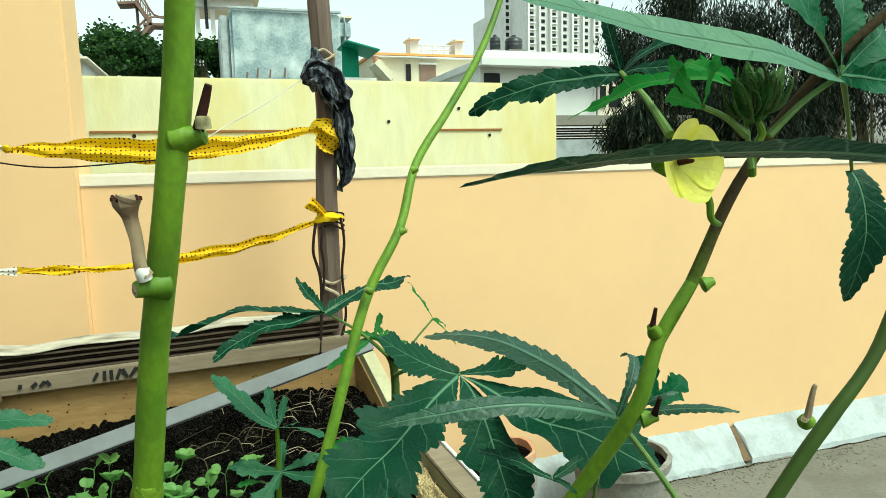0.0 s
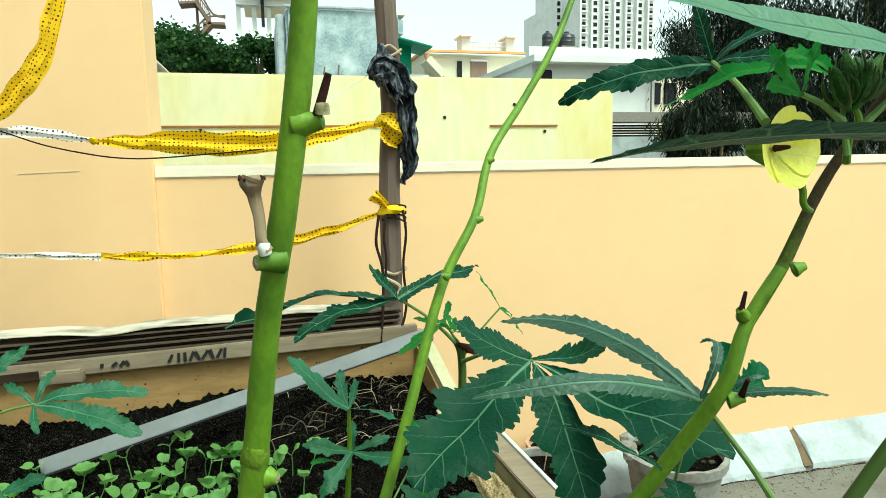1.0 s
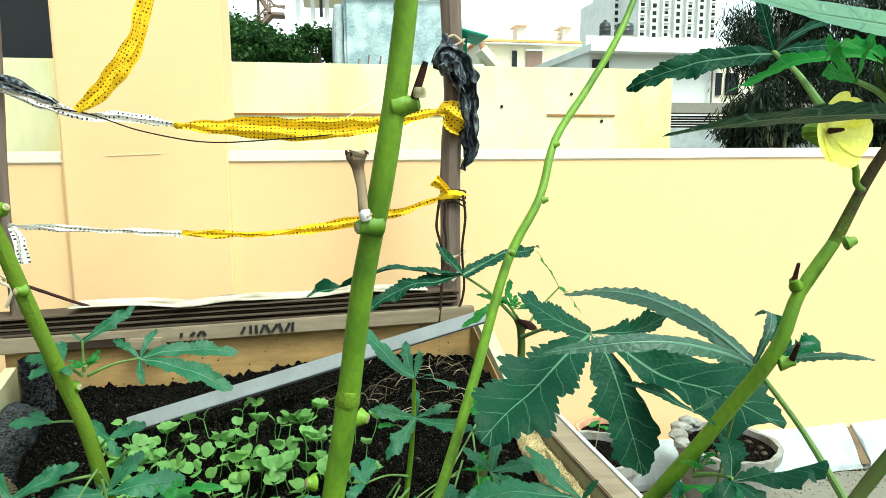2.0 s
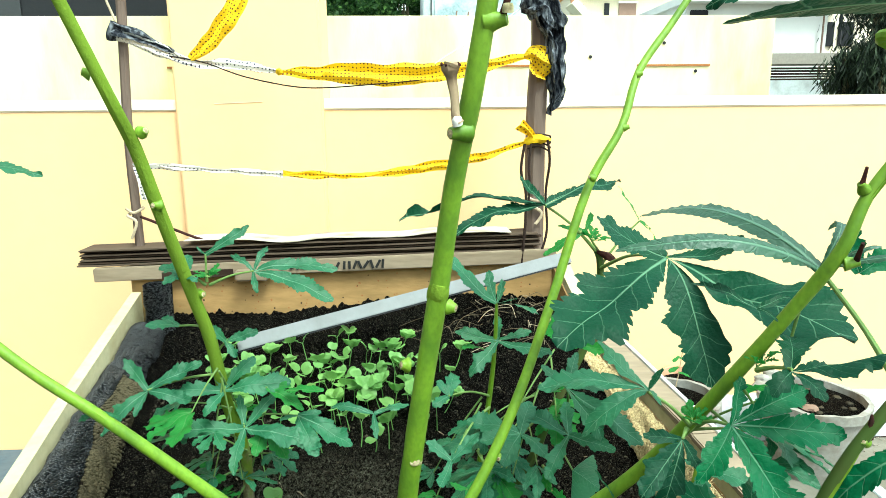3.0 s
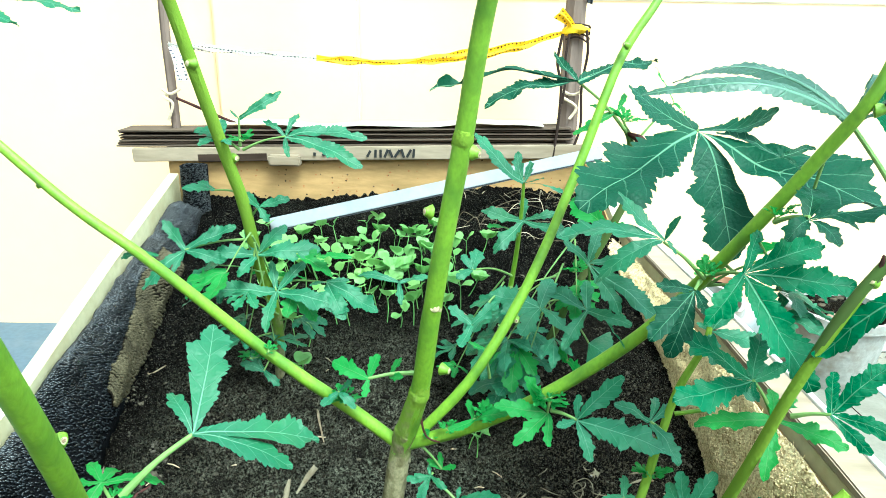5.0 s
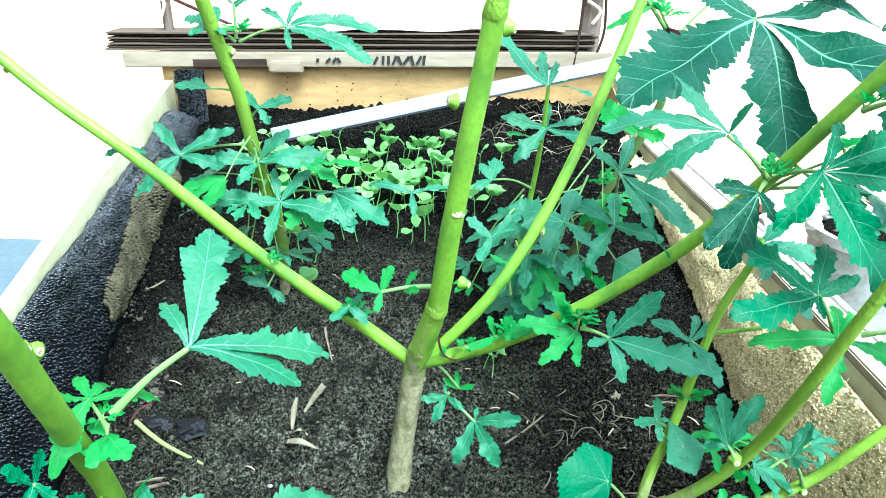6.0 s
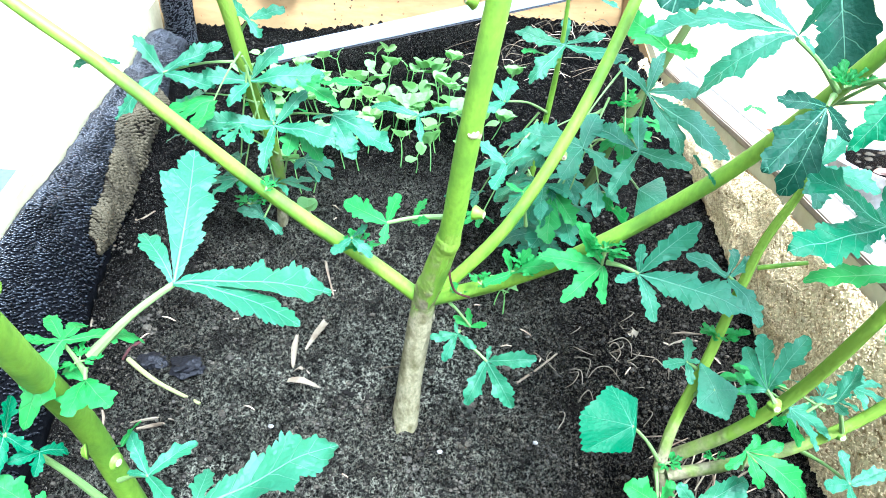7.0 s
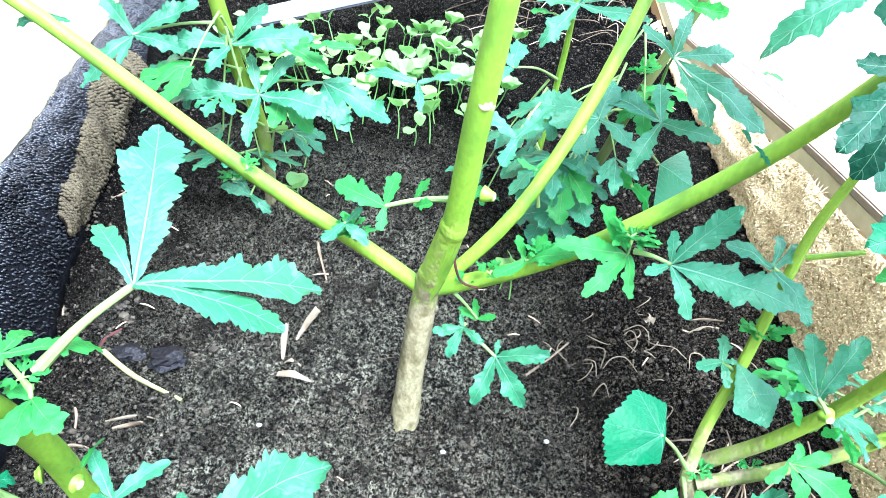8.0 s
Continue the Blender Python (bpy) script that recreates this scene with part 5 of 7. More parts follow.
part("yellow_length", ribbon([(-0.550, 1.56, 1.082), (-0.50, 1.555, 1.122), (-0.45, 1.55, 1.180), (-0.41, 1.55, 1.250), (-0.388, 1.55, 1.330), (-0.365, 1.55, 1.450), (-0.33, 1.56, 1.700)], [0.012, 0.038, 0.043, 0.040, 0.036, 0.034, 0.032], 0.25, ups=(0.9, 0, -0.5), seed=2), YELLOW_CLOTH, hang)
lower = thing("cloth_strip", (-0.2, 1.57, 0.820), "twisted dotted cloth strip tied low between the posts", "cloth strip")
part("yellow_length", ribbon([(-0.35, 1.57, 0.807), (-0.25, 1.57, 0.803), (-0.155, 1.57, 0.800), (-0.06, 1.57, 0.812), (0.05, 1.57, 0.824), (0.15, 1.572, 0.844), (0.262, 1.575, 0.880)], [0.014, 0.017, 0.010, 0.022, 0.024, 0.020, 0.010], 0.4, seed=4), YELLOW_CLOTH, lower)
part("white_length", ribbon([(-0.715, 1.575, 0.837), (-0.60, 1.57, 0.826), (-0.48, 1.57, 0.816), (-0.35, 1.57, 0.807)], [0.012, 0.013, 0.012, 0.014], 0.4, seed=9), WHITE_CLOTH, lower)
part("knot", tube([(0.255, 1.574, 0.878), (0.275, 1.572, 0.888), (0.298, 1.572, 0.886), (0.318, 1.585, 0.884)], [0.007, 0.012, 0.011, 0.006], 8, 4, 0.4), YELLOW_PLAIN, lower)
part("cloth_tail", ribbon([(0.276, 1.568, 0.888), (0.262, 1.56, 0.905), (0.240, 1.558, 0.925)], [0.012, 0.024, 0.030], 0.5, ups=(0.6, 0, 0.6), seed=11), YELLOW_CLOTH, lower)
part("grey_tail", ribbon([(-0.705, 1.57, 0.832), (-0.690, 1.562, 0.800), (-0.685, 1.56, 0.750)], [0.01, 0.022, 0.018], 0.4, ups=(1, 0, 0), seed=13), WHITE_CLOTH, lower)

rag = thing("rag", (0.30, 1.56, 1.100), "dark grey rag knotted round the post top and hanging down", "rag")
part("knot", tube([(0.252, 1.57, 1.185), (0.262, 1.560, 1.212), (0.288, 1.557, 1.200), (0.312, 1.565, 1.178), (0.318, 1.59, 1.160)], [0.012, 0.022, 0.020, 0.018, 0.010], 10, 6, 0.6), GREY_CLOTH, rag)
part("twist", tube([(0.268, 1.562, 1.265), (0.272, 1.558, 1.235), (0.262, 1.556, 1.205), (0.275, 1.557, 1.175)], [0.007, 0.013, 0.018, 0.014], 10, 6, 0.6), GREY_CLOTH, rag)
part("hanging_end", ribbon([(0.290, 1.560, 1.205), (0.322, 1.566, 1.150), (0.332, 1.572, 1.075), (0.338, 1.574, 1.010), (0.316, 1.578, 0.945)], [0.045, 0.046, 0.036, 0.042, 0.012], 0.9, ups=(1, 0.15, 0), crumple=0.018, seed=17, cols=12), GREY_CLOTH, rag)
part("hanging_end", ribbon([(0.285, 1.556, 1.190), (0.314, 1.560, 1.110), (0.320, 1.566, 1.030), (0.326, 1.57, 0.975)], [0.036, 0.034, 0.030, 0.018], 1.1, ups=(1, 0.15, 0), crumple=0.018, seed=19, cols=12), GREY_CLOTH, rag)
part("fold", ribbon([(0.245, 1.560, 1.190), (0.270, 1.552, 1.215), (0.305, 1.552, 1.195), (0.330, 1.560, 1.150)], [0.03, 0.055, 0.05, 0.03], 1.0, crumple=0.02, seed=23, cols=12), GREY_CLOTH, rag)


def cord(pts, r, mat, label, parent=None):
    bm = tube(pts, [r] * len(pts), 6, 8, 0.2)
    return tagged(part("cord", bm, mat, parent), label, "cord")


cord([(-0.60, 1.562, 1.090), (-0.52, 1.562, 1.075), (-0.42, 1.562, 1.040), (-0.28, 1.562, 1.015), (-0.12, 1.562, 1.022), (0.0, 1.566, 1.032)], 0.0016, DARK_STRING, "thin dark cord sagging below the cloth strip")
cord([(0.25, 1.562, 1.205), (0.15, 1.562, 1.140), (0.07, 1.564, 1.095), (0.03, 1.566, 1.070)], 0.0012, WHITE_STRING, "pale string slanting from the rag to the strip")
cord([(0.252, 1.560, 0.875), (0.243, 1.555, 0.810), (0.256, 1.555, 0.750), (0.254, 1.548, 0.670), (0.246, 1.545, 0.570)], 0.0034, DARK_STRING, "dark cord hanging loose from the post")
cord([(0.268, 1.560, 0.875), (0.262, 1.555, 0.820), (0.266, 1.555, 0.770), (0.260, 1.55, 0.710)], 0.0028, DARK_STRING, "dark cord hanging loose from the post")
cord([(0.310, 1.565, 0.885), (0.316, 1.562, 0.830), (0.308, 1.562, 0.750), (0.312, 1.56, 0.650), (0.285, 1.545, 0.575)], 0.0032, DARK_STRING, "dark cord wound down the post")
for k in range(4):
    cord([(0.262, 1.576, 0.862 + 0.012 * k), (0.290, 1.571, 0.868 + 0.010 * k), (0.318, 1.580, 0.855 + 0.013 * k), (0.322, 1.592, 0.850 + 0.012 * k)], 0.0022, DARK_STRING, "dark cord wound round the post over the cloth")
cord([(0.262, 1.578, 1.255), (0.288, 1.575, 1.240), (0.318, 1.58, 1.258), (0.29, 1.632, 1.250), (0.262, 1.578, 1.248), (0.29, 1.574, 1.265), (0.318, 1.58, 1.246)], 0.003, STRING, "pale string wound round the post")
cord([(0.262, 1.578, 0.740), (0.288, 1.575, 0.730), (0.318, 1.58, 0.742), (0.29, 1.632, 0.740), (0.262, 1.578, 0.726), (0.30, 1.572, 0.700), (0.285, 1.57, 0.670)], 0.004, STRING, "frayed pale string round the post foot")
cord([(-0.745, 1.582, 0.725), (-0.725, 1.578, 0.715), (-0.705, 1.585, 0.725), (-0.722, 1.618, 0.720), (-0.742, 1.58, 0.708), (-0.72, 1.575, 0.692), (-0.735, 1.574, 0.650)], 0.0038, STRING, "frayed pale rag knotted on the thin post")
cord([(-0.71, 1.578, 0.705), (-0.66, 1.575, 0.685), (-0.60, 1.572, 0.660), (-0.56, 1.57, 0.645)], 0.004, MAROON, "maroon cord running from the thin post")
cord([(-0.74, 1.582, 1.155), (-0.72, 1.578, 1.140), (-0.70, 1.582, 1.150), (-0.72, 1.618, 1.145), (-0.74, 1.58, 1.135), (-0.725, 1.575, 1.170)], 0.008, GREY_CLOTH, "dark rag knotted on the thin post")
cord([(-0.722, 1.578, 1.170), (-0.738, 1.575, 1.220), (-0.76, 1.575, 1.280), (-0.785, 1.575, 1.400)], 0.003, STRING, "pale string rising from the thin post")


# ---- okra plants ----
okra = thing("okra_plant", (-0.101, 0.601, 0.19), "tall leggy okra plant with a woody base and four branches", "okra plant", "okra plants")
part("trunk", tube([(-0.104, 0.601, 0.17), (-0.101, 0.601, 0.20), (-0.094, 0.600, 0.27), (-0.082, 0.598, 0.36), (-0.077, 0.592, 0.40)], [0.019, 0.0165, 0.0145, 0.0140, 0.0125], 18, 8, 0.07), TRUNK, okra, sharp=False)
part("main_stem", tube([(-0.082, 0.597, 0.370), (-0.056, 0.560, 0.476), (-0.042, 0.530, 0.590), (-0.029, 0.512, 0.686), (-0.013, 0.497, 0.788), (0.000, 0.476, 0.887), (0.016, 0.450, 0.977), (0.029, 0.436, 1.066), (0.036, 0.419, 1.156), (0.042, 0.41, 1.27)], [0.0120, 0.0113, 0.0105, 0.0099, 0.0094, 0.0089, 0.0086, 0.0081, 0.0075, 0.0064], 14, 6, 0.06), STEM, okra)
part("branch", tube([(-0.079, 0.594, 0.377), (0.005, 0.604, 0.471), (0.075, 0.645, 0.582), (0.134, 0.692, 0.715), (0.188, 0.735, 0.855), (0.238, 0.765, 0.931), (0.270, 0.800, 1.004), (0.324, 0.830, 1.071), (0.375, 0.852, 1.142), (0.416, 0.877, 1.216), (0.45, 0.89, 1.30)], [0.0070, 0.0067, 0.0064, 0.0061, 0.0057, 0.0054, 0.0052, 0.0049, 0.0048, 0.0041, 0.0033], 12, 5, 0.06), STEM, okra)
part("branch", tube([(-0.082, 0.597, 0.380), (-0.009, 0.574, 0.419), (0.062, 0.556, 0.464), (0.134, 0.540, 0.524), (0.192, 0.503, 0.602), (0.240, 0.449, 0.710), (0.276, 0.412, 0.795), (0.293, 0.390, 0.844), (0.308, 0.389, 0.886), (0.331, 0.387, 0.922)], [0.0087, 0.0083, 0.0078, 0.0075, 0.0070, 0.0063, 0.0057, 0.0052, 0.0046, 0.0041], 12, 5, 0.06), STEM, okra)
part("branch", tube([(0.308, 0.389, 0.886), (0.331, 0.387, 0.922), (0.361, 0.382, 0.985), (0.399, 0.365, 1.046), (0.445, 0.338, 1.098)], [0.0046, 0.0041, 0.0036, 0.0032, 0.0028], 12, 6, 0.1), BROWNING_BRANCH, okra, "green branch turning dark brown higher up")
part("branch", tube([(-0.081, 0.598, 0.381), (-0.139, 0.600, 0.428), (-0.198, 0.596, 0.476), (-0.255, 0.588, 0.529), (-0.308, 0.575, 0.588), (-0.365, 0.564, 0.647), (-0.432, 0.562, 0.703), (-0.500, 0.565, 0.768)], [0.0084, 0.0080, 0.0076, 0.0072, 0.0066, 0.006, 0.0055, 0.005], 12, 6, 0.06), STEM, okra)
part("dry_root", tube([(-0.055, 0.575, 0.46), (-0.052, 0.57, 0.43), (-0.045, 0.572, 0.41), (-0.03, 0.57, 0.405)], [0.0012, 0.0015, 0.0012, 0.001], 6, 4), MAROON, okra, "dry brown tendril")
# scars and stubs along the stems
stub(okra, (0.030, 0.440, 1.020), (0.92, -0.38, 0.12), 0.0140, 0.0060, STEM, (0.043, 0.428, 1.048), scar=False, flare=1.08)
part("stub_ring", tube([(0.039, 0.431, 1.025), (0.039, 0.430, 1.029), (0.039, 0.430, 1.031)], [0.0044, 0.0042, 0.0034], 12, 3, 0.1), SCAR, okra, "pale ring at the stub foot")
stub(okra, (0.005, 0.455, 0.935), (-0.86, -0.5, -0.05), 0.0150, 0.0057, STEM, flare=1.05)
foot = part("dry_stalk", tube([(0.002, 0.446, 0.943), (0.000, 0.445, 0.949), (-0.001, 0.444, 0.964), (-0.003, 0.443, 0.977), (-0.004, 0.442, 0.984), (-0.004, 0.442, 0.987)], [0.0050, 0.0036, 0.0035, 0.0042, 0.0072, 0.0078], 12, 6, 0.22), DRY, okra, "dry hollow leaf stalk with a ragged end")
part("stub_ring", tube([(0.002, 0.446, 0.941), (0.001, 0.445, 0.945), (0.001, 0.445, 0.948)], [0.0040, 0.0043, 0.0036], 20, 3, 0.08), WHITE, foot, "white ring at the stalk foot")
part("hollow", tube([(-0.004, 0.440, 0.986), (-0.003, 0.440, 0.988), (-0.003, 0.440, 0.989)], [0.0060, 0.0066, 0.0050], 12, 2, 0.5), DRY, foot)
for k in range(9):
    a = k * 0.7
    q = Vector((-0.004, 0.441, 0.987)) + Vector((math.cos(a) * 0.0068, math.sin(a) * 0.0060, 0))
    part("ragged_tip", tube([q, q + Vector((math.cos(a) * 0.0008, math.sin(a) * 0.001, 0.0016 + 0.001 * math.sin(k * 5)))], [0.0018, 0.0008], 6, 2), MAROON, foot)
stub(okra, (0.030, 0.434, 1.084), (0.1, -0.95, 0.1), 0.005, 0.0048)
stub(okra, (-0.038, 0.521, 0.607), (0.05, -1, 0.25), 0.007, 0.0058, SCAR)
stub(okra, (-0.002, 0.478, 0.780), (0.9, -0.45, -0.1), 0.006, 0.0050)
stub(okra, (-0.045, 0.502, 0.717), (-0.9, -0.4, 0.2), 0.006, 0.0050)
stub(okra, (-0.026, 0.578, 0.501), (0.9, -0.5, 0.0), 0.009, 0.005)
stub(okra, (0.131, 0.688, 0.699), (0.2, -1, 0.1), 0.006, 0.0038)
stub(okra, (0.065, 0.653, 0.533), (0.1, -1, 0.1), 0.006, 0.0038)
for p in ((0.189, 0.720, 0.871), (0.230, 0.722, 0.932), (0.253, 0.750, 0.997)):
    stub(okra, p, (0.9, -0.4, 0.2) if p[2] != 0.871 else (-0.9, -0.4, 0.3), 0.006, 0.0034, STEM)
stub(okra, (0.327, 0.368, 0.925), (0.9, -0.3, 0.35), 0.006, 0.0034, STEM)
stub(okra, (0.303, 0.388, 0.893), (-0.6, -0.3, 0.6), 0.007, 0.0033, STEM, (0.300, 0.382, 0.909), scar=False)
stub(okra, (0.300, 0.388, 0.835), (0.9, -0.4, 0.2), 0.009, 0.0040, STEM, (0.299, 0.375, 0.853), scar=False)
stub(okra, (-0.463, 0.568, 0.721), (-0.7, -0.4, -0.4), 0.005, 0.003)
for p, w in (((-0.056, 0.588, 0.433), (-1, -0.3, 0.3)), ((-0.073, 0.595, 0.360), (-0.6, -0.8, 0.1)), ((-0.067, 0.578, 0.417), (0.5, -0.8, 0.1))):
    stub(okra, p, w, 0.004, 0.0045, BARK)
# swollen, pale-ringed joints of the stems
part("lower_stem", tube([(-0.082, 0.598, 0.366), (-0.071, 0.580, 0.420), (-0.056, 0.560, 0.476), (-0.052, 0.552, 0.500)], [0.0118, 0.0128, 0.0119, 0.0098], 18, 6, 0.07), TRUNK, okra, "mottled brown-green lower stem", sharp=False)
for q, r in (((-0.0555, 0.559, 0.478), 0.0118), ((-0.0735, 0.584, 0.410), 0.0130), ((-0.013, 0.497, 0.788), 0.0096)):
    q, d = Vector(q), Vector((0.014, -0.035, 0.114)).normalized()
    part("joint", tube([q - d * 0.012, q - d * 0.005, q, q + d * 0.006, q + d * 0.013], [r * 0.84, r * 1.02, r * 1.06, r * 1.02, r * 0.82], 18, 4, 0.10), TRUNK, okra, "swollen stem joint", sharp=False)

# leaves of the branch that carries the flower, high up
J = (0.305, 0.430, 1.060)
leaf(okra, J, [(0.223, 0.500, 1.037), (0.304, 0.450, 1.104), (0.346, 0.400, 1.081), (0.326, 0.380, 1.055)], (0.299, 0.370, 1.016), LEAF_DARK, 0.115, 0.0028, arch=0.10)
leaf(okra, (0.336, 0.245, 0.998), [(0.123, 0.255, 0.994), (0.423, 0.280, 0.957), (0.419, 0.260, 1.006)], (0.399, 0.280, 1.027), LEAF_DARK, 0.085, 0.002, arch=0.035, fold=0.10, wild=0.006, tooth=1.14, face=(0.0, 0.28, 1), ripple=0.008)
leaf(okra, (0.400, 0.345, 1.048), [(0.167, 0.320, 1.076)], (0.358, 0.355, 1.014), LEAF_SKYLIT, 0.066, 0.0020, arch=0.04, wild=0.02, tooth=1.05, ripple=0.01, face=(0.1, -0.72, 0.69))
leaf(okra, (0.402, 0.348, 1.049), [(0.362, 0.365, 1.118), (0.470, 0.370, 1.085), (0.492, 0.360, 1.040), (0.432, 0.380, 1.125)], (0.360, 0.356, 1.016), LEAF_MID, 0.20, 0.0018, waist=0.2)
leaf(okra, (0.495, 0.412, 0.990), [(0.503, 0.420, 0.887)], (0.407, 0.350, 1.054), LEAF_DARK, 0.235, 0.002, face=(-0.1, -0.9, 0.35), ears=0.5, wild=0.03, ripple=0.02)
leaf(okra, (0.340, 0.360, 1.044), [(0.248, 0.400, 1.026), (0.265, 0.330, 1.040), (0.311, 0.360, 1.063)], (0.346, 0.355, 0.995), LEAF_YOUNG, 0.065, 0.002)
leaf(okra, (0.301, 0.345, 1.030), [(0.275, 0.340, 1.056), (0.312, 0.345, 1.062), (0.266, 0.330, 1.034)], (0.341, 0.355, 1.015), LEAF_YOUNG, 0.14, 0.0025)
for a, b in (((0.344, 0.352, 1.022), (0.335, 0.350, 1.056)), ((0.344, 0.350, 1.022), (0.347, 0.345, 1.049)), ((0.350, 0.354, 1.023), (0.372, 0.360, 1.056)), ((0.340, 0.350, 1.021), (0.322, 0.345, 1.045)), ((0.354, 0.356, 1.028), (0.364, 0.370, 1.056))):
    a, b = Vector(a), Vector(b)
    bud = part("bud", tube([a, a.lerp(b, 0.30), a.lerp(b, 0.52), a.lerp(b, 0.8), b], [0.0016, 0.0040, 0.0050, 0.0034, 0.0007], 10, 4, 0.25), BUD, okra, "ribbed dark green flower bud")
    axis = (b - a).normalized()
    across = axis.cross(Vector((0.3, 0.8, 0.1))).normalized()
    for k in range(8):
        w = Matrix.Rotation(k * 0.785 + b.x * 90, 3, axis) @ across
        root = a.lerp(b, 0.16) + w * 0.0022
        part("bract", tube([root, a.lerp(b, 0.34) + w * 0.0075, a.lerp(b, 0.62) + w * 0.0092, a.lerp(b, 0.80 + 0.08 * (k % 3)) + w * (0.006 + 0.002 * (k % 2))], [0.0008, 0.0013, 0.0010, 0.0003], 6, 4), STEM_DARK if k % 2 else BUD, bud)
part("bud_stalk", tube([(0.357, 0.366, 0.991), (0.348, 0.356, 1.006), (0.351, 0.353, 1.016), (0.344, 0.352, 1.026)], [0.0026, 0.0022, 0.0024, 0.0014], 8, 4), STEM, okra)
FL = Vector((0.299, 0.360, 1.000))
FACE = Vector((0.16, -0.93, 0.05)).normalized()
FU = FACE.cross(Vector((0, 0, 1))).normalized()
FV = FU.cross(FACE)
flower = part("flower", tube([Vector((0.343, 0.378, 0.960)), Vector((0.332, 0.372, 0.965)), Vector((0.327, 0.372, 0.980)), FL - FACE * 0.016, FL - FACE * 0.004], [0.0022, 0.0022, 0.0024, 0.0055, 0.004], 9, 5), STEM, okra, "pale yellow okra flower with a maroon throat")
for k in range(5):
    a = k * 1.2566 + 0.95
    out = FU * math.cos(a) + FV * math.sin(a)
    part("petal", petal(FL - FACE * 0.003, FACE, out, (0.0215, 0.0185, 0.0190, 0.0215, 0.0240)[k], 0.017, 0.95, k), PETAL, flower)
part("throat", tube([FL - FACE * 0.001, FL + FACE * 0.004, FL + FACE * 0.009], [0.0022, 0.0017, 0.0010], 10, 3), THROAT, flower)

# the large leaf pair in the middle
leaf(okra, (0.303, 0.428, 0.820), [(0.130, 0.433, 0.838), (0.350, 0.495, 0.840), (0.330, 0.395, 0.846), (0.345, 0.358, 0.842)], (0.346, 0.360, 0.720), LEAF_GLOSSY, 0.054, 0.0030, arch=0.23, fold=-0.25, wild=0.02, ripple=0.02, face=(-0.1, -0.72, 0.68))
leaf(okra, (0.303, 0.428, 0.820), [(0.228, 0.650, 0.834)], None, LEAF_GLOSSY, 0.054, arch=0.035, fold=-0.25, wild=0.02, ripple=0.02, face=(-0.1, -0.72, 0.68))
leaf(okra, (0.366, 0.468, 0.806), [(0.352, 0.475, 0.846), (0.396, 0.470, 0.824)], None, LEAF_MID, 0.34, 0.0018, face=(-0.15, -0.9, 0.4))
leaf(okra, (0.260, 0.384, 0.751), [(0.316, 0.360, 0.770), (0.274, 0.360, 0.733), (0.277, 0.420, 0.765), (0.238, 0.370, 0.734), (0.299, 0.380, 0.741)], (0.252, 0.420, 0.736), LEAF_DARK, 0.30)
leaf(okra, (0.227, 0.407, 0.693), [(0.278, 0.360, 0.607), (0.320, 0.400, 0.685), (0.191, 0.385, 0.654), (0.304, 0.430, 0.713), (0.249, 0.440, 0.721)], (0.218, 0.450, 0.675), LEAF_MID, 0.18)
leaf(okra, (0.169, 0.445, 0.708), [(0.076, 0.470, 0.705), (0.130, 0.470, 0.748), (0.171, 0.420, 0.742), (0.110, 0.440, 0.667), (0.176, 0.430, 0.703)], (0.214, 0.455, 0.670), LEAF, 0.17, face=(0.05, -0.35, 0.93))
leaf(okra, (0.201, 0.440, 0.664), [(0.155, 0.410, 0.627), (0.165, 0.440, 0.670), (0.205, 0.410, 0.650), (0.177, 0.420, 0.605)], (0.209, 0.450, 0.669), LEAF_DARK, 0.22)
hair_leaves(okra, (0.214, 0.450, 0.674), 0.022, 5, 3)
leaf(okra, (0.242, 0.410, 0.793), [(0.199, 0.440, 0.809), (0.275, 0.420, 0.799), (0.255, 0.400, 0.786)], None, LEAF_DARK, 0.12)
hair_leaves(okra, (0.255, 0.425, 0.737), 0.018, 3, 5)
# small leaves low on the branches
leaf(okra, (-0.116, 0.570, 0.492), [(-0.156, 0.560, 0.519), (-0.105, 0.580, 0.520), (-0.119, 0.550, 0.479)], (-0.056, 0.578, 0.496), LEAF_YOUNG, 0.24, 0.003)
leaf(okra, (-0.091, 0.575, 0.492), [(-0.074, 0.560, 0.499), (-0.077, 0.590, 0.510)], (-0.058, 0.578, 0.496), LEAF_YOUNG, 0.25, 0.002)
leaf(okra, (-0.153, 0.575, 0.471), [(-0.169, 0.550, 0.466), (-0.131, 0.560, 0.456), (-0.137, 0.580, 0.484)], (-0.145, 0.585, 0.446), LEAF, 0.24, 0.002)
leaf(okra, (0.009, 0.555, 0.449), [(-0.020, 0.530, 0.449), (0.003, 0.570, 0.466), (0.027, 0.560, 0.473), (0.051, 0.540, 0.467)], (0.024, 0.560, 0.443), LEAF_YOUNG, 0.22, 0.002)
hair_leaves(okra, (-0.040, 0.575, 0.406), 0.016, 4, 7)
hair_leaves(okra, (0.026, 0.555, 0.451), 0.022, 9, 8)
hair_leaves(okra, (0.092, 0.534, 0.488), 0.026, 9, 9)
hair_leaves(okra, (-0.148, 0.582, 0.456), 0.020, 7, 10)
hair_leaves(okra, (-0.020, 0.566, 0.425), 0.014, 5, 11)
hair_leaves(okra, (-0.235, 0.578, 0.520), 0.014, 4, 13)
leaf(okra, (0.093, 0.535, 0.471), [(0.031, 0.530, 0.484), (0.066, 0.545, 0.513), (0.052, 0.500, 0.452), (0.089, 0.500, 0.450)], (0.095, 0.540, 0.484), LEAF_YOUNG, 0.19, 0.002)
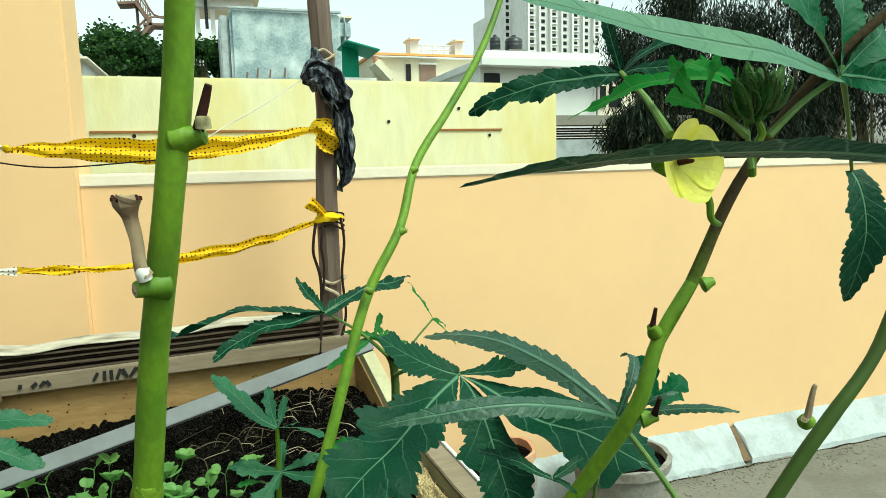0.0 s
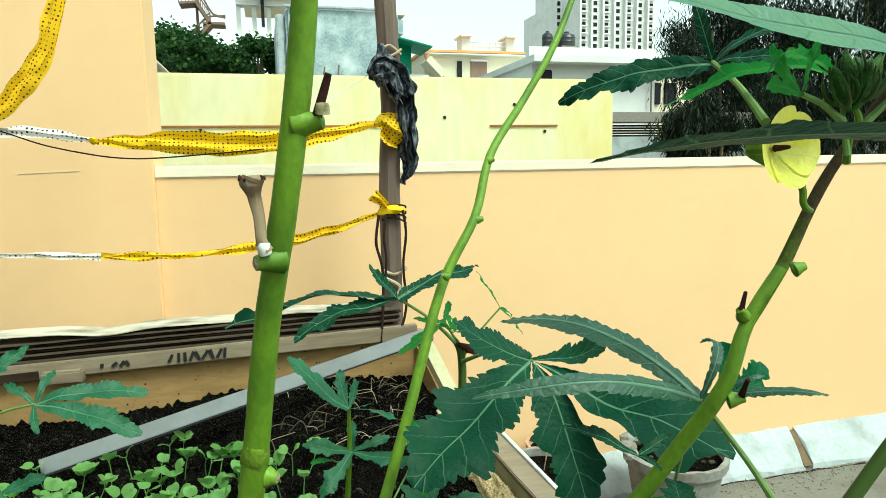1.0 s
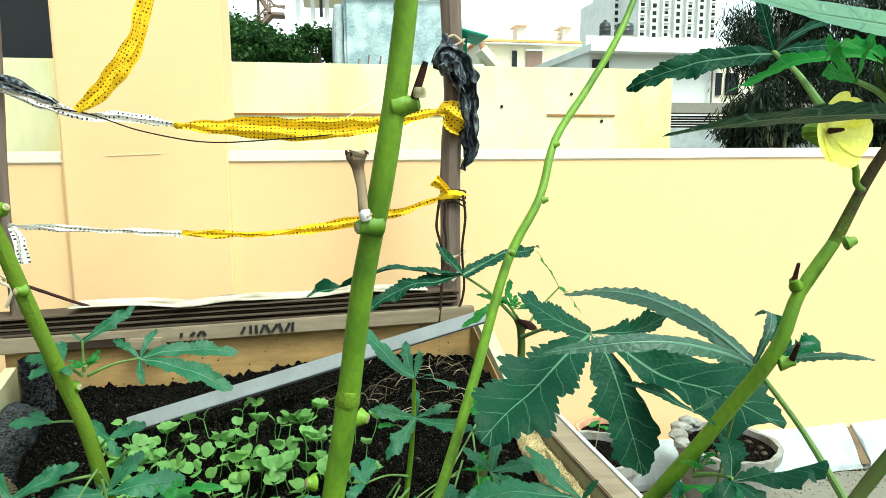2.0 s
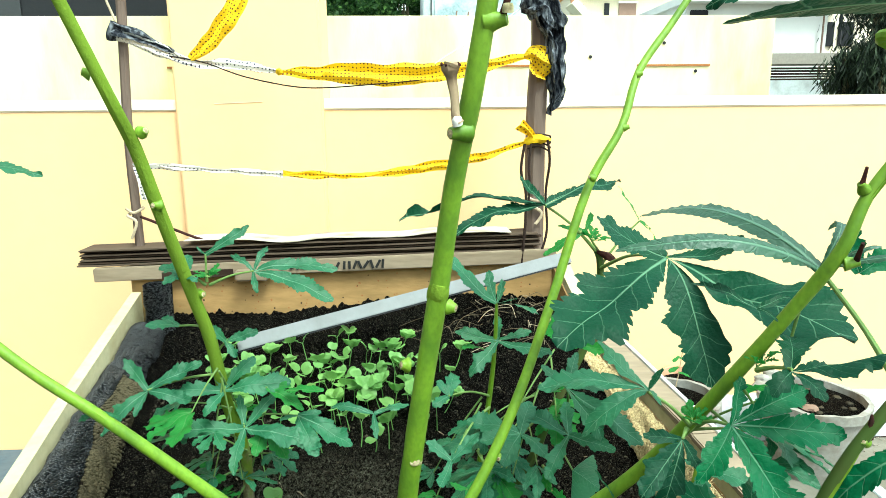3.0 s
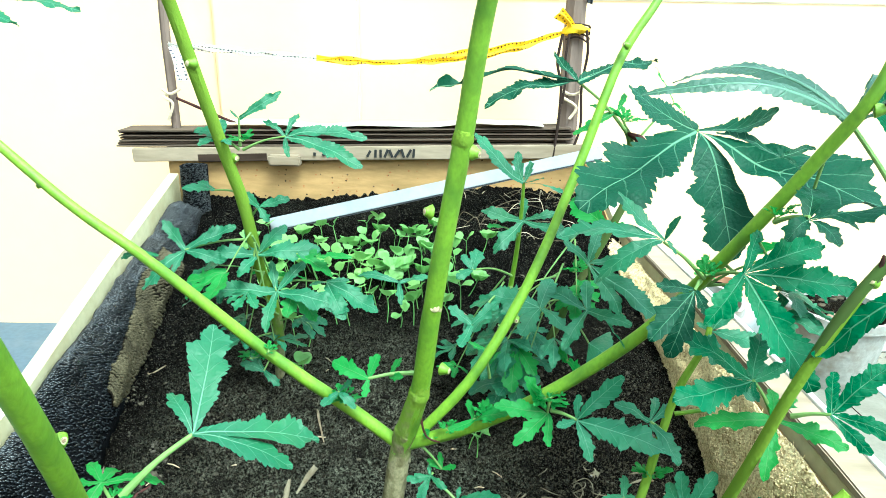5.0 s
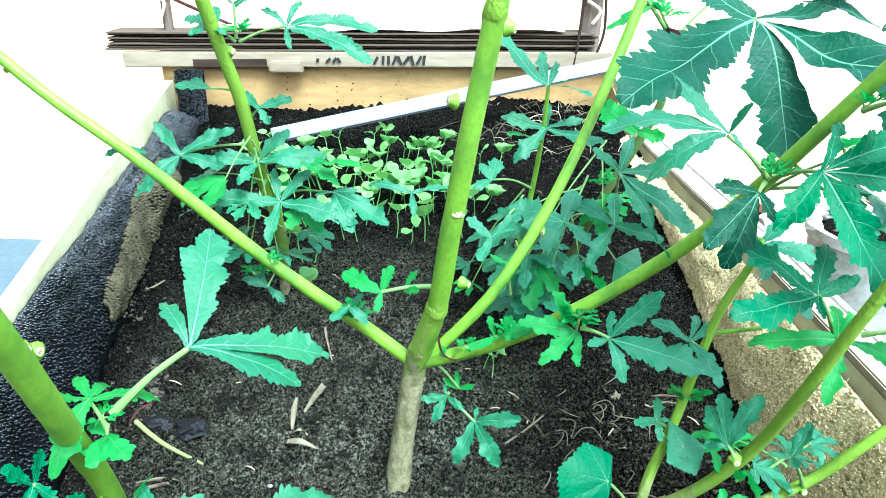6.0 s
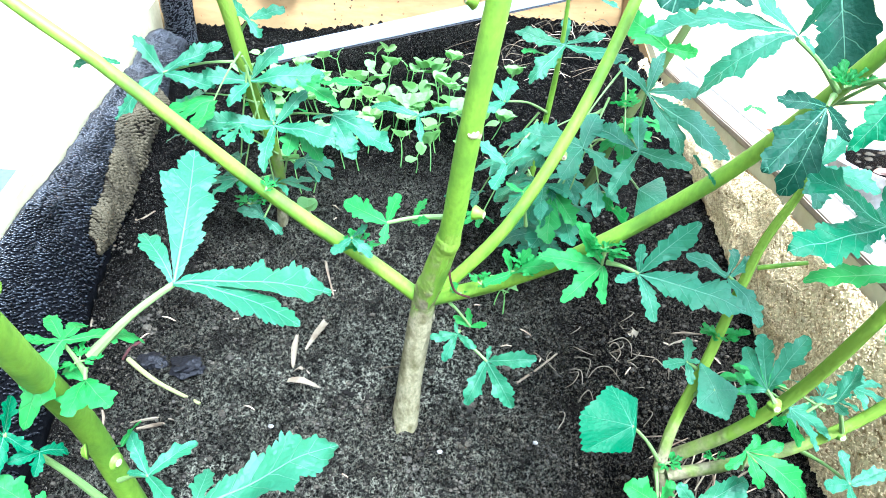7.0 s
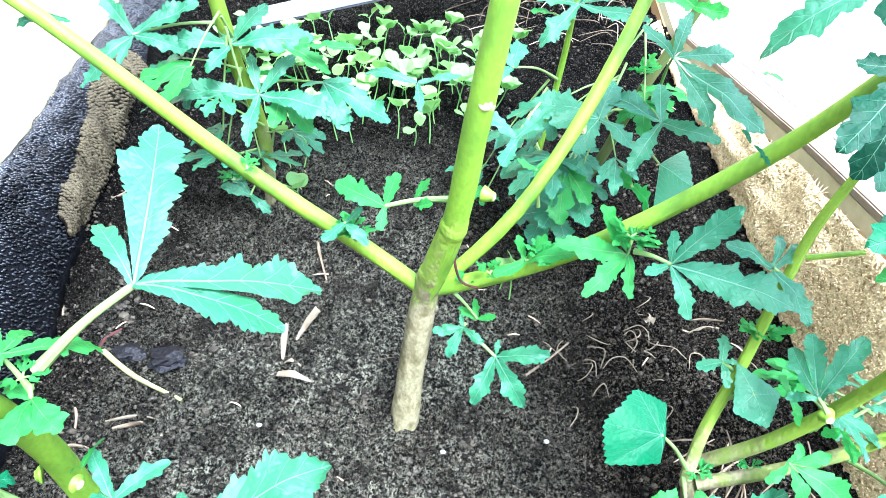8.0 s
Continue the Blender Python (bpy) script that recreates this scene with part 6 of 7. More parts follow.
leaf(okra, (0.121, 0.510, 0.479), [(0.171, 0.520, 0.527), (0.209, 0.470, 0.468), (0.134, 0.480, 0.445), (0.097, 0.500, 0.477), (0.125, 0.530, 0.500)], (0.096, 0.530, 0.478), LEAF, 0.19, 0.0025)
leaf(okra, (-0.007, 0.570, 0.318), [(-0.030, 0.545, 0.275), (0.024, 0.545, 0.272), (0.048, 0.565, 0.328), (-0.003, 0.585, 0.328)], (-0.037, 0.585, 0.337), LEAF, 0.2, 0.0025)
leaf(okra, (-0.041, 0.582, 0.346), [(-0.072, 0.580, 0.342), (-0.056, 0.565, 0.320), (-0.020, 0.570, 0.336), (-0.044, 0.590, 0.357)], (-0.038, 0.585, 0.349), LEAF, 0.22, 0.002)
leaf(okra, (-0.027, 0.585, 0.355), [(-0.030, 0.595, 0.373), (-0.009, 0.580, 0.363), (-0.046, 0.590, 0.365)], (-0.055, 0.585, 0.391), LEAF_YOUNG, 0.22, 0.002)
leaf(okra, (-0.508, 0.560, 0.909), [(-0.375, 0.540, 0.894), (-0.477, 0.600, 0.932), (-0.426, 0.520, 0.884)], (-0.559, 0.580, 0.843), LEAF, 0.10, 0.002)
leaf(okra, (-0.362, 0.570, 0.648), [(-0.389, 0.570, 0.638), (-0.343, 0.565, 0.644)], None, LEAF, 0.12)
leaf(okra, (0.145, 0.490, 0.596), [(0.152, 0.470, 0.588), (0.141, 0.500, 0.601)], None, LEAF, 0.22)

# plant behind, beside the thin post: the broad leaf and the spidery one
okra_c = thing("okra_plant", (0.10, 0.93, 0.28), "young okra plant with one very broad dark leaf", "okra plant", "okra plants")
part("stem", tube([(0.105, 0.93, 0.27), (0.161, 0.930, 0.370), (0.194, 0.930, 0.457), (0.264, 0.930, 0.611), (0.267, 0.930, 0.648), (0.267, 0.930, 0.713), (0.255, 0.930, 0.741)], [0.008, 0.0075, 0.007, 0.0066, 0.006, 0.006, 0.004], 10, 5, 0.08), STEM_DARK, okra_c)
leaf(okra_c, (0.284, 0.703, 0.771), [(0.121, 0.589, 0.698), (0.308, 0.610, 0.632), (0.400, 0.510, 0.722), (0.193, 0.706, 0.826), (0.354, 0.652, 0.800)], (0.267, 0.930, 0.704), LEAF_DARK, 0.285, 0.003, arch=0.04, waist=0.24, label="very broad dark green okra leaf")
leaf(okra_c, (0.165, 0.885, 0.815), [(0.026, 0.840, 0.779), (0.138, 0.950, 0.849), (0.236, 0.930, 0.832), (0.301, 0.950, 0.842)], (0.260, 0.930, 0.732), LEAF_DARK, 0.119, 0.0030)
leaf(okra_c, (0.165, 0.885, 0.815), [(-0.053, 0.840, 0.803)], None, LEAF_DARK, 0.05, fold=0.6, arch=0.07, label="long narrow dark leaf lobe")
leaf(okra_c, (0.238, 0.920, 0.766), [(0.168, 0.900, 0.733), (0.196, 0.930, 0.774), (0.255, 0.950, 0.792)], (0.260, 0.930, 0.736), LEAF_YOUNG, 0.13)
leaf(okra_c, (0.327, 0.930, 0.780), [(0.295, 0.950, 0.832), (0.350, 0.900, 0.745), (0.354, 0.950, 0.762)], (0.270, 0.930, 0.713), LEAF_YOUNG, 0.12)
hair_leaves(okra_c, (0.252, 0.925, 0.751), 0.030, 6, 12)
part("dry_bud", tube([(0.259, 0.925, 0.733), (0.275, 0.920, 0.727), (0.286, 0.915, 0.718)], [0.003, 0.0065, 0.003], 9, 4, 0.7), MAROON, okra_c, "withered dark flower bud")
leaf(okra_c, (0.181, 0.780, 0.566), [(0.147, 0.800, 0.593), (0.203, 0.820, 0.603), (0.273, 0.720, 0.506), (0.253, 0.800, 0.561), (0.223, 0.740, 0.503)], (0.214, 0.900, 0.488), LEAF, 0.17)
leaf(okra_c, (0.191, 0.800, 0.481), [(0.129, 0.860, 0.499), (0.148, 0.750, 0.443), (0.200, 0.860, 0.510), (0.249, 0.760, 0.477)], (0.197, 0.900, 0.466), LEAF, 0.19)
leaf(okra_c, (0.122, 0.820, 0.477), [(0.044, 0.850, 0.484), (0.157, 0.780, 0.461), (0.087, 0.770, 0.455), (0.146, 0.860, 0.512), (0.059, 0.800, 0.477)], (0.179, 0.920, 0.449), LEAF, 0.26)
leaf(okra_c, (0.193, 0.780, 0.438), [(0.223, 0.740, 0.434), (0.179, 0.730, 0.410), (0.236, 0.820, 0.445)], (0.195, 0.920, 0.404), LEAF, 0.42, outline=round_blade)
leaf(okra_c, (0.159, 0.760, 0.418), [(0.169, 0.720, 0.415), (0.149, 0.800, 0.414)], (0.179, 0.920, 0.365), LEAF_YOUNG, 0.35)
leaf(okra_c, (0.220, 0.860, 0.601), [(0.254, 0.840, 0.600), (0.173, 0.900, 0.630)], None, LEAF_YOUNG, 0.3)
hair_leaves(okra_c, (0.186, 0.900, 0.507), 0.03, 5, 14)

okra_d = thing("okra_plant", (0.07, 0.98, 0.30), "slim young okra plant with two whorls of leaves", "okra plant", "okra plants")
part("stem", tube([(0.07, 0.98, 0.29), (0.094, 0.970, 0.472), (0.100, 0.950, 0.574), (0.101, 0.940, 0.646)], [0.005, 0.0045, 0.0036, 0.0026], 8, 5), STEM, okra_d)
leaf(okra_d, (0.101, 0.940, 0.648), [(0.020, 0.980, 0.722), (0.093, 1.000, 0.682), (0.129, 0.910, 0.661), (0.163, 0.900, 0.642), (0.117, 0.990, 0.670)], (0.100, 0.945, 0.625), LEAF, 0.15)
leaf(okra_d, (0.104, 0.945, 0.579), [(0.053, 0.900, 0.537), (0.034, 0.960, 0.593), (0.110, 0.990, 0.609), (0.161, 0.950, 0.593), (0.186, 0.900, 0.573)], (0.101, 0.950, 0.569), LEAF, 0.17)
leaf(okra_d, (0.074, 0.960, 0.565), [(0.044, 0.950, 0.568)], (0.098, 0.950, 0.553), LEAF_YOUNG, 0.2)
leaf(okra_d, (0.012, 0.720, 0.493), [(-0.020, 0.740, 0.512), (0.051, 0.740, 0.521), (-0.006, 0.680, 0.479)], (0.094, 0.970, 0.451), LEAF, 0.22)
leaf(okra_d, (0.017, 0.860, 0.524), [(-0.008, 0.840, 0.514), (0.028, 0.900, 0.543), (-0.000, 0.880, 0.540)], (0.094, 0.970, 0.472), LEAF, 0.28)
leaf(okra_d, (-0.098, 0.840, 0.508), [(-0.164, 0.860, 0.511), (-0.092, 0.800, 0.484), (-0.044, 0.860, 0.510)], None, LEAF, 0.13)
leaf(okra_d, (0.027, 0.660, 0.487), [(0.006, 0.650, 0.501), (0.030, 0.630, 0.485), (0.046, 0.670, 0.496)], (0.037, 0.680, 0.433), LEAF_YOUNG, 0.22)

# plant by the net
okra_b = thing("okra_plant", (-0.30, 0.93, 0.27), "okra plant with a thick bare stem beside the net", "okra plant", "okra plants")
part("stem", tube([(-0.326, 0.940, 0.218), (-0.315, 0.925, 0.390), (-0.332, 0.900, 0.505), (-0.339, 0.865, 0.623), (-0.350, 0.835, 0.703), (-0.364, 0.780, 0.830), (-0.374, 0.750, 0.910), (-0.381, 0.715, 0.964), (-0.403, 0.680, 1.054), (-0.426, 0.645, 1.144), (-0.448, 0.610, 1.233)], [0.0086, 0.0090, 0.0095, 0.0095, 0.0090, 0.0088, 0.0083, 0.0077, 0.0072, 0.0066, 0.006], 12, 6, 0.06), NET_SIDE_STEM, okra_b)
for p, w in (((-0.361, 0.745, 0.932), (0.8, -0.5, 0.3)), ((-0.363, 0.770, 0.838), (-0.5, -0.8, 0.1)), ((-0.339, 0.840, 0.700), (0.8, -0.5, 0.1)), ((-0.406, 0.715, 1.000), (-0.8, -0.4, 0.3))):
    stub(okra_b, p, w, 0.008, 0.0055, STEM)
leaf(okra_b, (-0.260, 0.830, 0.735), [(-0.245, 0.860, 0.766), (-0.146, 0.800, 0.698), (-0.143, 0.840, 0.735), (-0.249, 0.800, 0.711), (-0.298, 0.860, 0.753)], (-0.327, 0.845, 0.712), LEAF, 0.135)
leaf(okra_b, (-0.352, 0.830, 0.732), [(-0.394, 0.840, 0.740), (-0.359, 0.860, 0.755), (-0.381, 0.810, 0.724), (-0.334, 0.810, 0.725)], (-0.333, 0.845, 0.712), LEAF, 0.24)
leaf(okra_b, (-0.328, 0.840, 0.758), [(-0.269, 0.860, 0.795), (-0.340, 0.840, 0.770)], (-0.331, 0.845, 0.717), LEAF, 0.12)
hair_leaves(okra_b, (-0.324, 0.840, 0.725), 0.022, 5, 21)
leaf(okra_b, (-0.384, 0.870, 0.644), [(-0.430, 0.860, 0.648), (-0.413, 0.880, 0.655)], (-0.344, 0.870, 0.640), LEAF, 0.24)
leaf(okra_b, (-0.314, 0.860, 0.620), [(-0.269, 0.870, 0.633), (-0.343, 0.880, 0.637), (-0.295, 0.840, 0.603)], (-0.331, 0.875, 0.602), LEAF, 0.24)
leaf(okra_b, (-0.428, 0.840, 0.556), [(-0.470, 0.870, 0.594), (-0.352, 0.860, 0.589), (-0.434, 0.800, 0.534), (-0.482, 0.800, 0.504), (-0.358, 0.820, 0.545)], (-0.329, 0.890, 0.559), LEAF, 0.17)
leaf(okra_b, (-0.297, 0.860, 0.482), [(-0.409, 0.850, 0.487), (-0.302, 0.800, 0.436), (-0.176, 0.830, 0.462), (-0.254, 0.900, 0.516), (-0.311, 0.900, 0.516)], (-0.315, 0.910, 0.492), LEAF, 0.15)
leaf(okra_b, (-0.217, 0.870, 0.494), [(-0.132, 0.840, 0.455), (-0.183, 0.820, 0.452), (-0.243, 0.860, 0.492), (-0.182, 0.880, 0.495)], (-0.324, 0.920, 0.467), LEAF, 0.2)
leaf(okra_b, (-0.326, 0.870, 0.541), [(-0.392, 0.860, 0.544), (-0.346, 0.830, 0.515), (-0.286, 0.910, 0.577), (-0.226, 0.880, 0.546), (-0.349, 0.900, 0.570)], (-0.326, 0.895, 0.542), LEAF, 0.2)
leaf(okra_b, (-0.261, 0.870, 0.542), [(-0.204, 0.850, 0.512), (-0.226, 0.880, 0.539)], (-0.320, 0.900, 0.526), LEAF_YOUNG, 0.18)
leaf(okra_b, (-0.339, 0.900, 0.314), [(-0.308, 0.880, 0.296), (-0.365, 0.920, 0.343), (-0.379, 0.900, 0.328)], (-0.315, 0.930, 0.354), LEAF, 0.24)
leaf(okra_b, (-0.370, 0.900, 0.367), [(-0.343, 0.900, 0.377), (-0.385, 0.920, 0.395)], (-0.320, 0.930, 0.374), LEAF_YOUNG, 0.3)
leaf(okra_b, (-0.171, 0.840, 0.547), [(-0.232, 0.850, 0.544)], None, LEAF_YOUNG, 0.16)
hair_leaves(okra_b, (-0.357, 0.900, 0.337), 0.03, 5, 23)

# plant at the near side of the bed
okra_e = thing("okra_plant", (-0.31, 0.39, 0.14), "stout okra plant with cut leaf stubs by the box edge", "okra plant", "okra plants")
part("stem", tube([(-0.345, 0.44, 0.10), (-0.352, 0.425, 0.22), (-0.354, 0.410, 0.299), (-0.351, 0.388, 0.388), (-0.339, 0.350, 0.463), (-0.318, 0.305, 0.536), (-0.301, 0.262, 0.613), (-0.287, 0.219, 0.693), (-0.279, 0.190, 0.750), (-0.270, 0.160, 0.810)], [0.0110, 0.0110, 0.0108, 0.0106, 0.0104, 0.0100, 0.0095, 0.009, 0.0085, 0.008], 14, 6, 0.06), STEM, okra_e)
for p, w in (((-0.317, 0.305, 0.587), (0.9, -0.3, 0.2)), ((-0.322, 0.368, 0.372), (0.9, -0.4, 0.1)), ((-0.340, 0.360, 0.392), (-0.9, -0.4, 0.0)), ((-0.314, 0.290, 0.598), (0.9, -0.2, 0.3))):
    stub(okra_e, p, w, 0.003, 0.0045)
leaf(okra_e, (-0.255, 0.392, 0.534), [(-0.266, 0.500, 0.593), (-0.289, 0.430, 0.553), (-0.150, 0.440, 0.497), (-0.168, 0.400, 0.493)], (-0.311, 0.360, 0.491), LEAF, 0.185, 0.0038, waist=0.26, wild=0.05, label="okra leaf with four uneven lobes")
leaf(okra_e, (-0.324, 0.355, 0.508), [(-0.286, 0.390, 0.481), (-0.348, 0.380, 0.510), (-0.328, 0.390, 0.494), (-0.338, 0.310, 0.466), (-0.339, 0.340, 0.522)], (-0.315, 0.355, 0.480), LEAF_YOUNG, 0.18)
leaf(okra_e, (-0.313, 0.350, 0.478), [(-0.313, 0.320, 0.471), (-0.288, 0.330, 0.471), (-0.330, 0.355, 0.482)], (-0.314, 0.355, 0.485), LEAF_YOUNG, 0.34)
hair_leaves(okra_e, (-0.317, 0.355, 0.490), 0.02, 3, 31)
leaf(okra_e, (-0.292, 0.355, 0.372), [(-0.316, 0.385, 0.389), (-0.258, 0.380, 0.384), (-0.262, 0.330, 0.366), (-0.311, 0.360, 0.370)], (-0.327, 0.370, 0.347), LEAF, 0.19)
leaf(okra_e, (-0.242, 0.320, 0.376), [(-0.140, 0.370, 0.401), (-0.245, 0.360, 0.380), (-0.205, 0.300, 0.369)], (-0.331, 0.370, 0.311), LEAF, 0.22, 0.0035)
leaf(okra_e, (-0.353, 0.310, 0.463), [(-0.354, 0.330, 0.480), (-0.363, 0.300, 0.489), (-0.337, 0.310, 0.448), (-0.353, 0.280, 0.449)], (-0.333, 0.360, 0.324), LEAF_MID, 0.24, 0.0035)
leaf(okra_e, (-0.337, 0.315, 0.442), [(-0.350, 0.300, 0.447), (-0.329, 0.330, 0.426), (-0.335, 0.300, 0.434)], None, LEAF_MID, 0.26)
leaf(okra_e, (-0.336, 0.290, 0.414), [(-0.357, 0.290, 0.442), (-0.332, 0.300, 0.420), (-0.342, 0.270, 0.406)], None, LEAF_YOUNG, 0.3)
leaf(okra_e, (-0.316, 0.370, 0.388), [(-0.300, 0.380, 0.407), (-0.317, 0.360, 0.396)], None, LEAF_YOUNG, 0.2)

# plant at the right side of the bed
okra_f = thing("okra_plant", (0.185, 0.46, 0.13), "branching okra plant by the coir-lined side of the box", "okra plant", "okra plants")
part("trunk", tube([(0.172, 0.452, 0.12), (0.176, 0.455, 0.24), (0.167, 0.460, 0.273)], [0.012, 0.0100, 0.0070], 14, 6, 0.16), LOW_TRUNK, okra_f, sharp=False)
part("branch", tube([(0.180, 0.470, 0.285), (0.217, 0.444, 0.348), (0.243, 0.417, 0.425), (0.248, 0.380, 0.519), (0.256, 0.350, 0.616), (0.280, 0.332, 0.710)], [0.0072, 0.0062, 0.0056, 0.0051, 0.0047, 0.0043], 12, 5, 0.06), LOW_TRUNK, okra_f)
part("branch", tube([(0.256, 0.350, 0.616), (0.280, 0.332, 0.710), (0.339, 0.318, 0.811), (0.368, 0.312, 0.853), (0.396, 0.310, 0.886), (0.417, 0.310, 0.928)], [0.0044, 0.0044, 0.0042, 0.0040, 0.0038, 0.0036], 12, 6, 0.10), STEM_DARK, okra_f, "dark brown-green upper branch")
part("branch", tube([(0.173, 0.455, 0.275), (0.214, 0.452, 0.290), (0.273, 0.450, 0.317), (0.324, 0.448, 0.355), (0.354, 0.440, 0.403), (0.387, 0.440, 0.444)], [0.0070, 0.0062, 0.0058, 0.0055, 0.0052, 0.005], 12, 5, 0.06), LOW_TRUNK, okra_f)
part("branch", tube([(0.164, 0.458, 0.279), (0.173, 0.470, 0.334), (0.194, 0.485, 0.398), (0.211, 0.500, 0.460), (0.230, 0.515, 0.516), (0.257, 0.530, 0.560), (0.265, 0.540, 0.580)], [0.0062, 0.0056, 0.0052, 0.0047, 0.0043, 0.0038, 0.003], 10, 5, 0.08), LOW_TRUNK, okra_f)
part("side_twig", tube([(0.228, 0.510, 0.489), (0.266, 0.500, 0.502)], [0.0026, 0.002], 7, 3), STEM, okra_f)
for p, w in (((0.224, 0.410, 0.414), (-0.1, -1, 0.1)), ((0.319, 0.445, 0.346), (0.1, -1, 0.1)), ((0.347, 0.310, 0.855), (-0.7, -0.5, 0.5)), ((0.285, 0.330, 0.717), (-0.6, -0.6, 0.4))):
    stub(okra_f, p, w, 0.006, 0.0042 if p[2] < 0.5 else 0.0030)
part("dry_stub", tube([(0.346, 0.308, 0.858), (0.347, 0.306, 0.874), (0.348, 0.305, 0.877)], [0.002, 0.0015, 0.001], 7, 4, 0.2), DRY, okra_f, "thin dry stalk stub")
part("dry_stub", tube([(0.288, 0.330, 0.719), (0.287, 0.328, 0.731), (0.286, 0.327, 0.739)], [0.0028, 0.0022, 0.0007], 7, 4, 0.3), MAROON, okra_f)
leaf(okra_f, (0.119, 0.437, 0.359), [(0.102, 0.460, 0.387), (0.068, 0.430, 0.380), (0.071, 0.410, 0.353), (0.121, 0.420, 0.344), (0.130, 0.460, 0.372)], (0.160, 0.455, 0.295), LEAF_MID, 0.46, 0.0022, outline=round_blade, label="round unlobed okra leaf")
leaf(okra_f, (0.254, 0.410, 0.589), [(0.188, 0.440, 0.624), (0.172, 0.380, 0.583), (0.274, 0.450, 0.617), (0.288, 0.420, 0.600), (0.251, 0.390, 0.579)], (0.284, 0.420, 0.545), LEAF_MID, 0.20)
leaf(okra_f, (0.273, 0.400, 0.553), [(0.202, 0.400, 0.547), (0.327, 0.370, 0.544), (0.253, 0.360, 0.518), (0.308, 0.430, 0.560), (0.288, 0.440, 0.563)], (0.290, 0.420, 0.520), LEAF_YOUNG, 0.17)
leaf(okra_f, (0.298, 0.360, 0.586), [(0.339, 0.360, 0.634), (0.312, 0.390, 0.610), (0.336, 0.330, 0.584), (0.318, 0.330, 0.567)], (0.277, 0.380, 0.571), LEAF_MID, 0.18)
leaf(okra_f, (0.319, 0.310, 0.726), [(0.262, 0.340, 0.648), (0.287, 0.290, 0.695), (0.311, 0.280, 0.700)], (0.303, 0.330, 0.744), LEAF_MID, 0.13)
leaf(okra_f, (0.231, 0.400, 0.411), [(0.239, 0.385, 0.393), (0.226, 0.410, 0.394)], None, LEAF_YOUNG, 0.25)
leaf(okra_f, (0.219, 0.420, 0.423), [(0.222, 0.460, 0.453), (0.211, 0.460, 0.438), (0.250, 0.440, 0.466), (0.201, 0.430, 0.413)], (0.223, 0.410, 0.417), LEAF, 0.21)
leaf(okra_f, (0.273, 0.410, 0.419), [(0.296, 0.430, 0.443), (0.270, 0.390, 0.426), (0.257, 0.420, 0.415)], (0.319, 0.445, 0.351), LEAF, 0.24)
leaf(okra_f, (0.197, 0.460, 0.385), [(0.186, 0.480, 0.402), (0.207, 0.440, 0.366), (0.180, 0.450, 0.373), (0.220, 0.460, 0.386)], (0.185, 0.475, 0.364), LEAF, 0.38, outline=round_blade)
leaf(okra_f, (0.219, 0.450, 0.395), [(0.210, 0.460, 0.407), (0.223, 0.430, 0.380)], None, LEAF_YOUNG, 0.34)
leaf(okra_f, (0.173, 0.480, 0.401), [(0.147, 0.470, 0.404), (0.178, 0.500, 0.414), (0.174, 0.460, 0.391), (0.186, 0.480, 0.402)], (0.191, 0.485, 0.384), LEAF, 0.25)
leaf(okra_f, (0.221, 0.420, 0.348), [(0.201, 0.410, 0.336), (0.232, 0.400, 0.323), (0.253, 0.420, 0.357), (0.238, 0.440, 0.349), (0.278, 0.400, 0.314)], (0.241, 0.450, 0.292), LEAF_YOUNG, 0.24)
leaf(okra_f, (0.310, 0.400, 0.332), [(0.305, 0.420, 0.354), (0.279, 0.390, 0.341), (0.346, 0.410, 0.339), (0.300, 0.370, 0.323)], (0.294, 0.450, 0.318), LEAF, 0.24)
leaf(okra_f, (0.154, 0.420, 0.275), [(0.117, 0.420, 0.302), (0.172, 0.440, 0.284), (0.144, 0.400, 0.260)], (0.160, 0.455, 0.282), LEAF_YOUNG, 0.3)
leaf(okra_f, (0.185, 0.410, 0.285), [(0.168, 0.420, 0.304), (0.230, 0.420, 0.311), (0.188, 0.390, 0.267)], (0.174, 0.455, 0.266), LEAF, 0.28)
leaf(okra_f, (0.199, 0.500, 0.485), [(0.160, 0.510, 0.501), (0.225, 0.470, 0.451), (0.212, 0.530, 0.497), (0.225, 0.520, 0.495)], (0.213, 0.500, 0.473), LEAF, 0.2)
leaf(okra_f, (0.267, 0.540, 0.575), [(0.299, 0.560, 0.600), (0.320, 0.520, 0.564), (0.256, 0.500, 0.556), (0.254, 0.550, 0.581)], (0.258, 0.530, 0.563), LEAF, 0.24)
leaf(okra_f, (0.267, 0.470, 0.556), [(0.237, 0.460, 0.550), (0.309, 0.470, 0.568), (0.280, 0.450, 0.542)], None, LEAF, 0.26)
hair_leaves(okra_f, (0.203, 0.490, 0.422), 0.025, 6, 41)
hair_leaves(okra_f, (0.169, 0.455, 0.291), 0.016, 5, 42)
hair_leaves(okra_f, (0.213, 0.450, 0.303), 0.016, 4, 43)


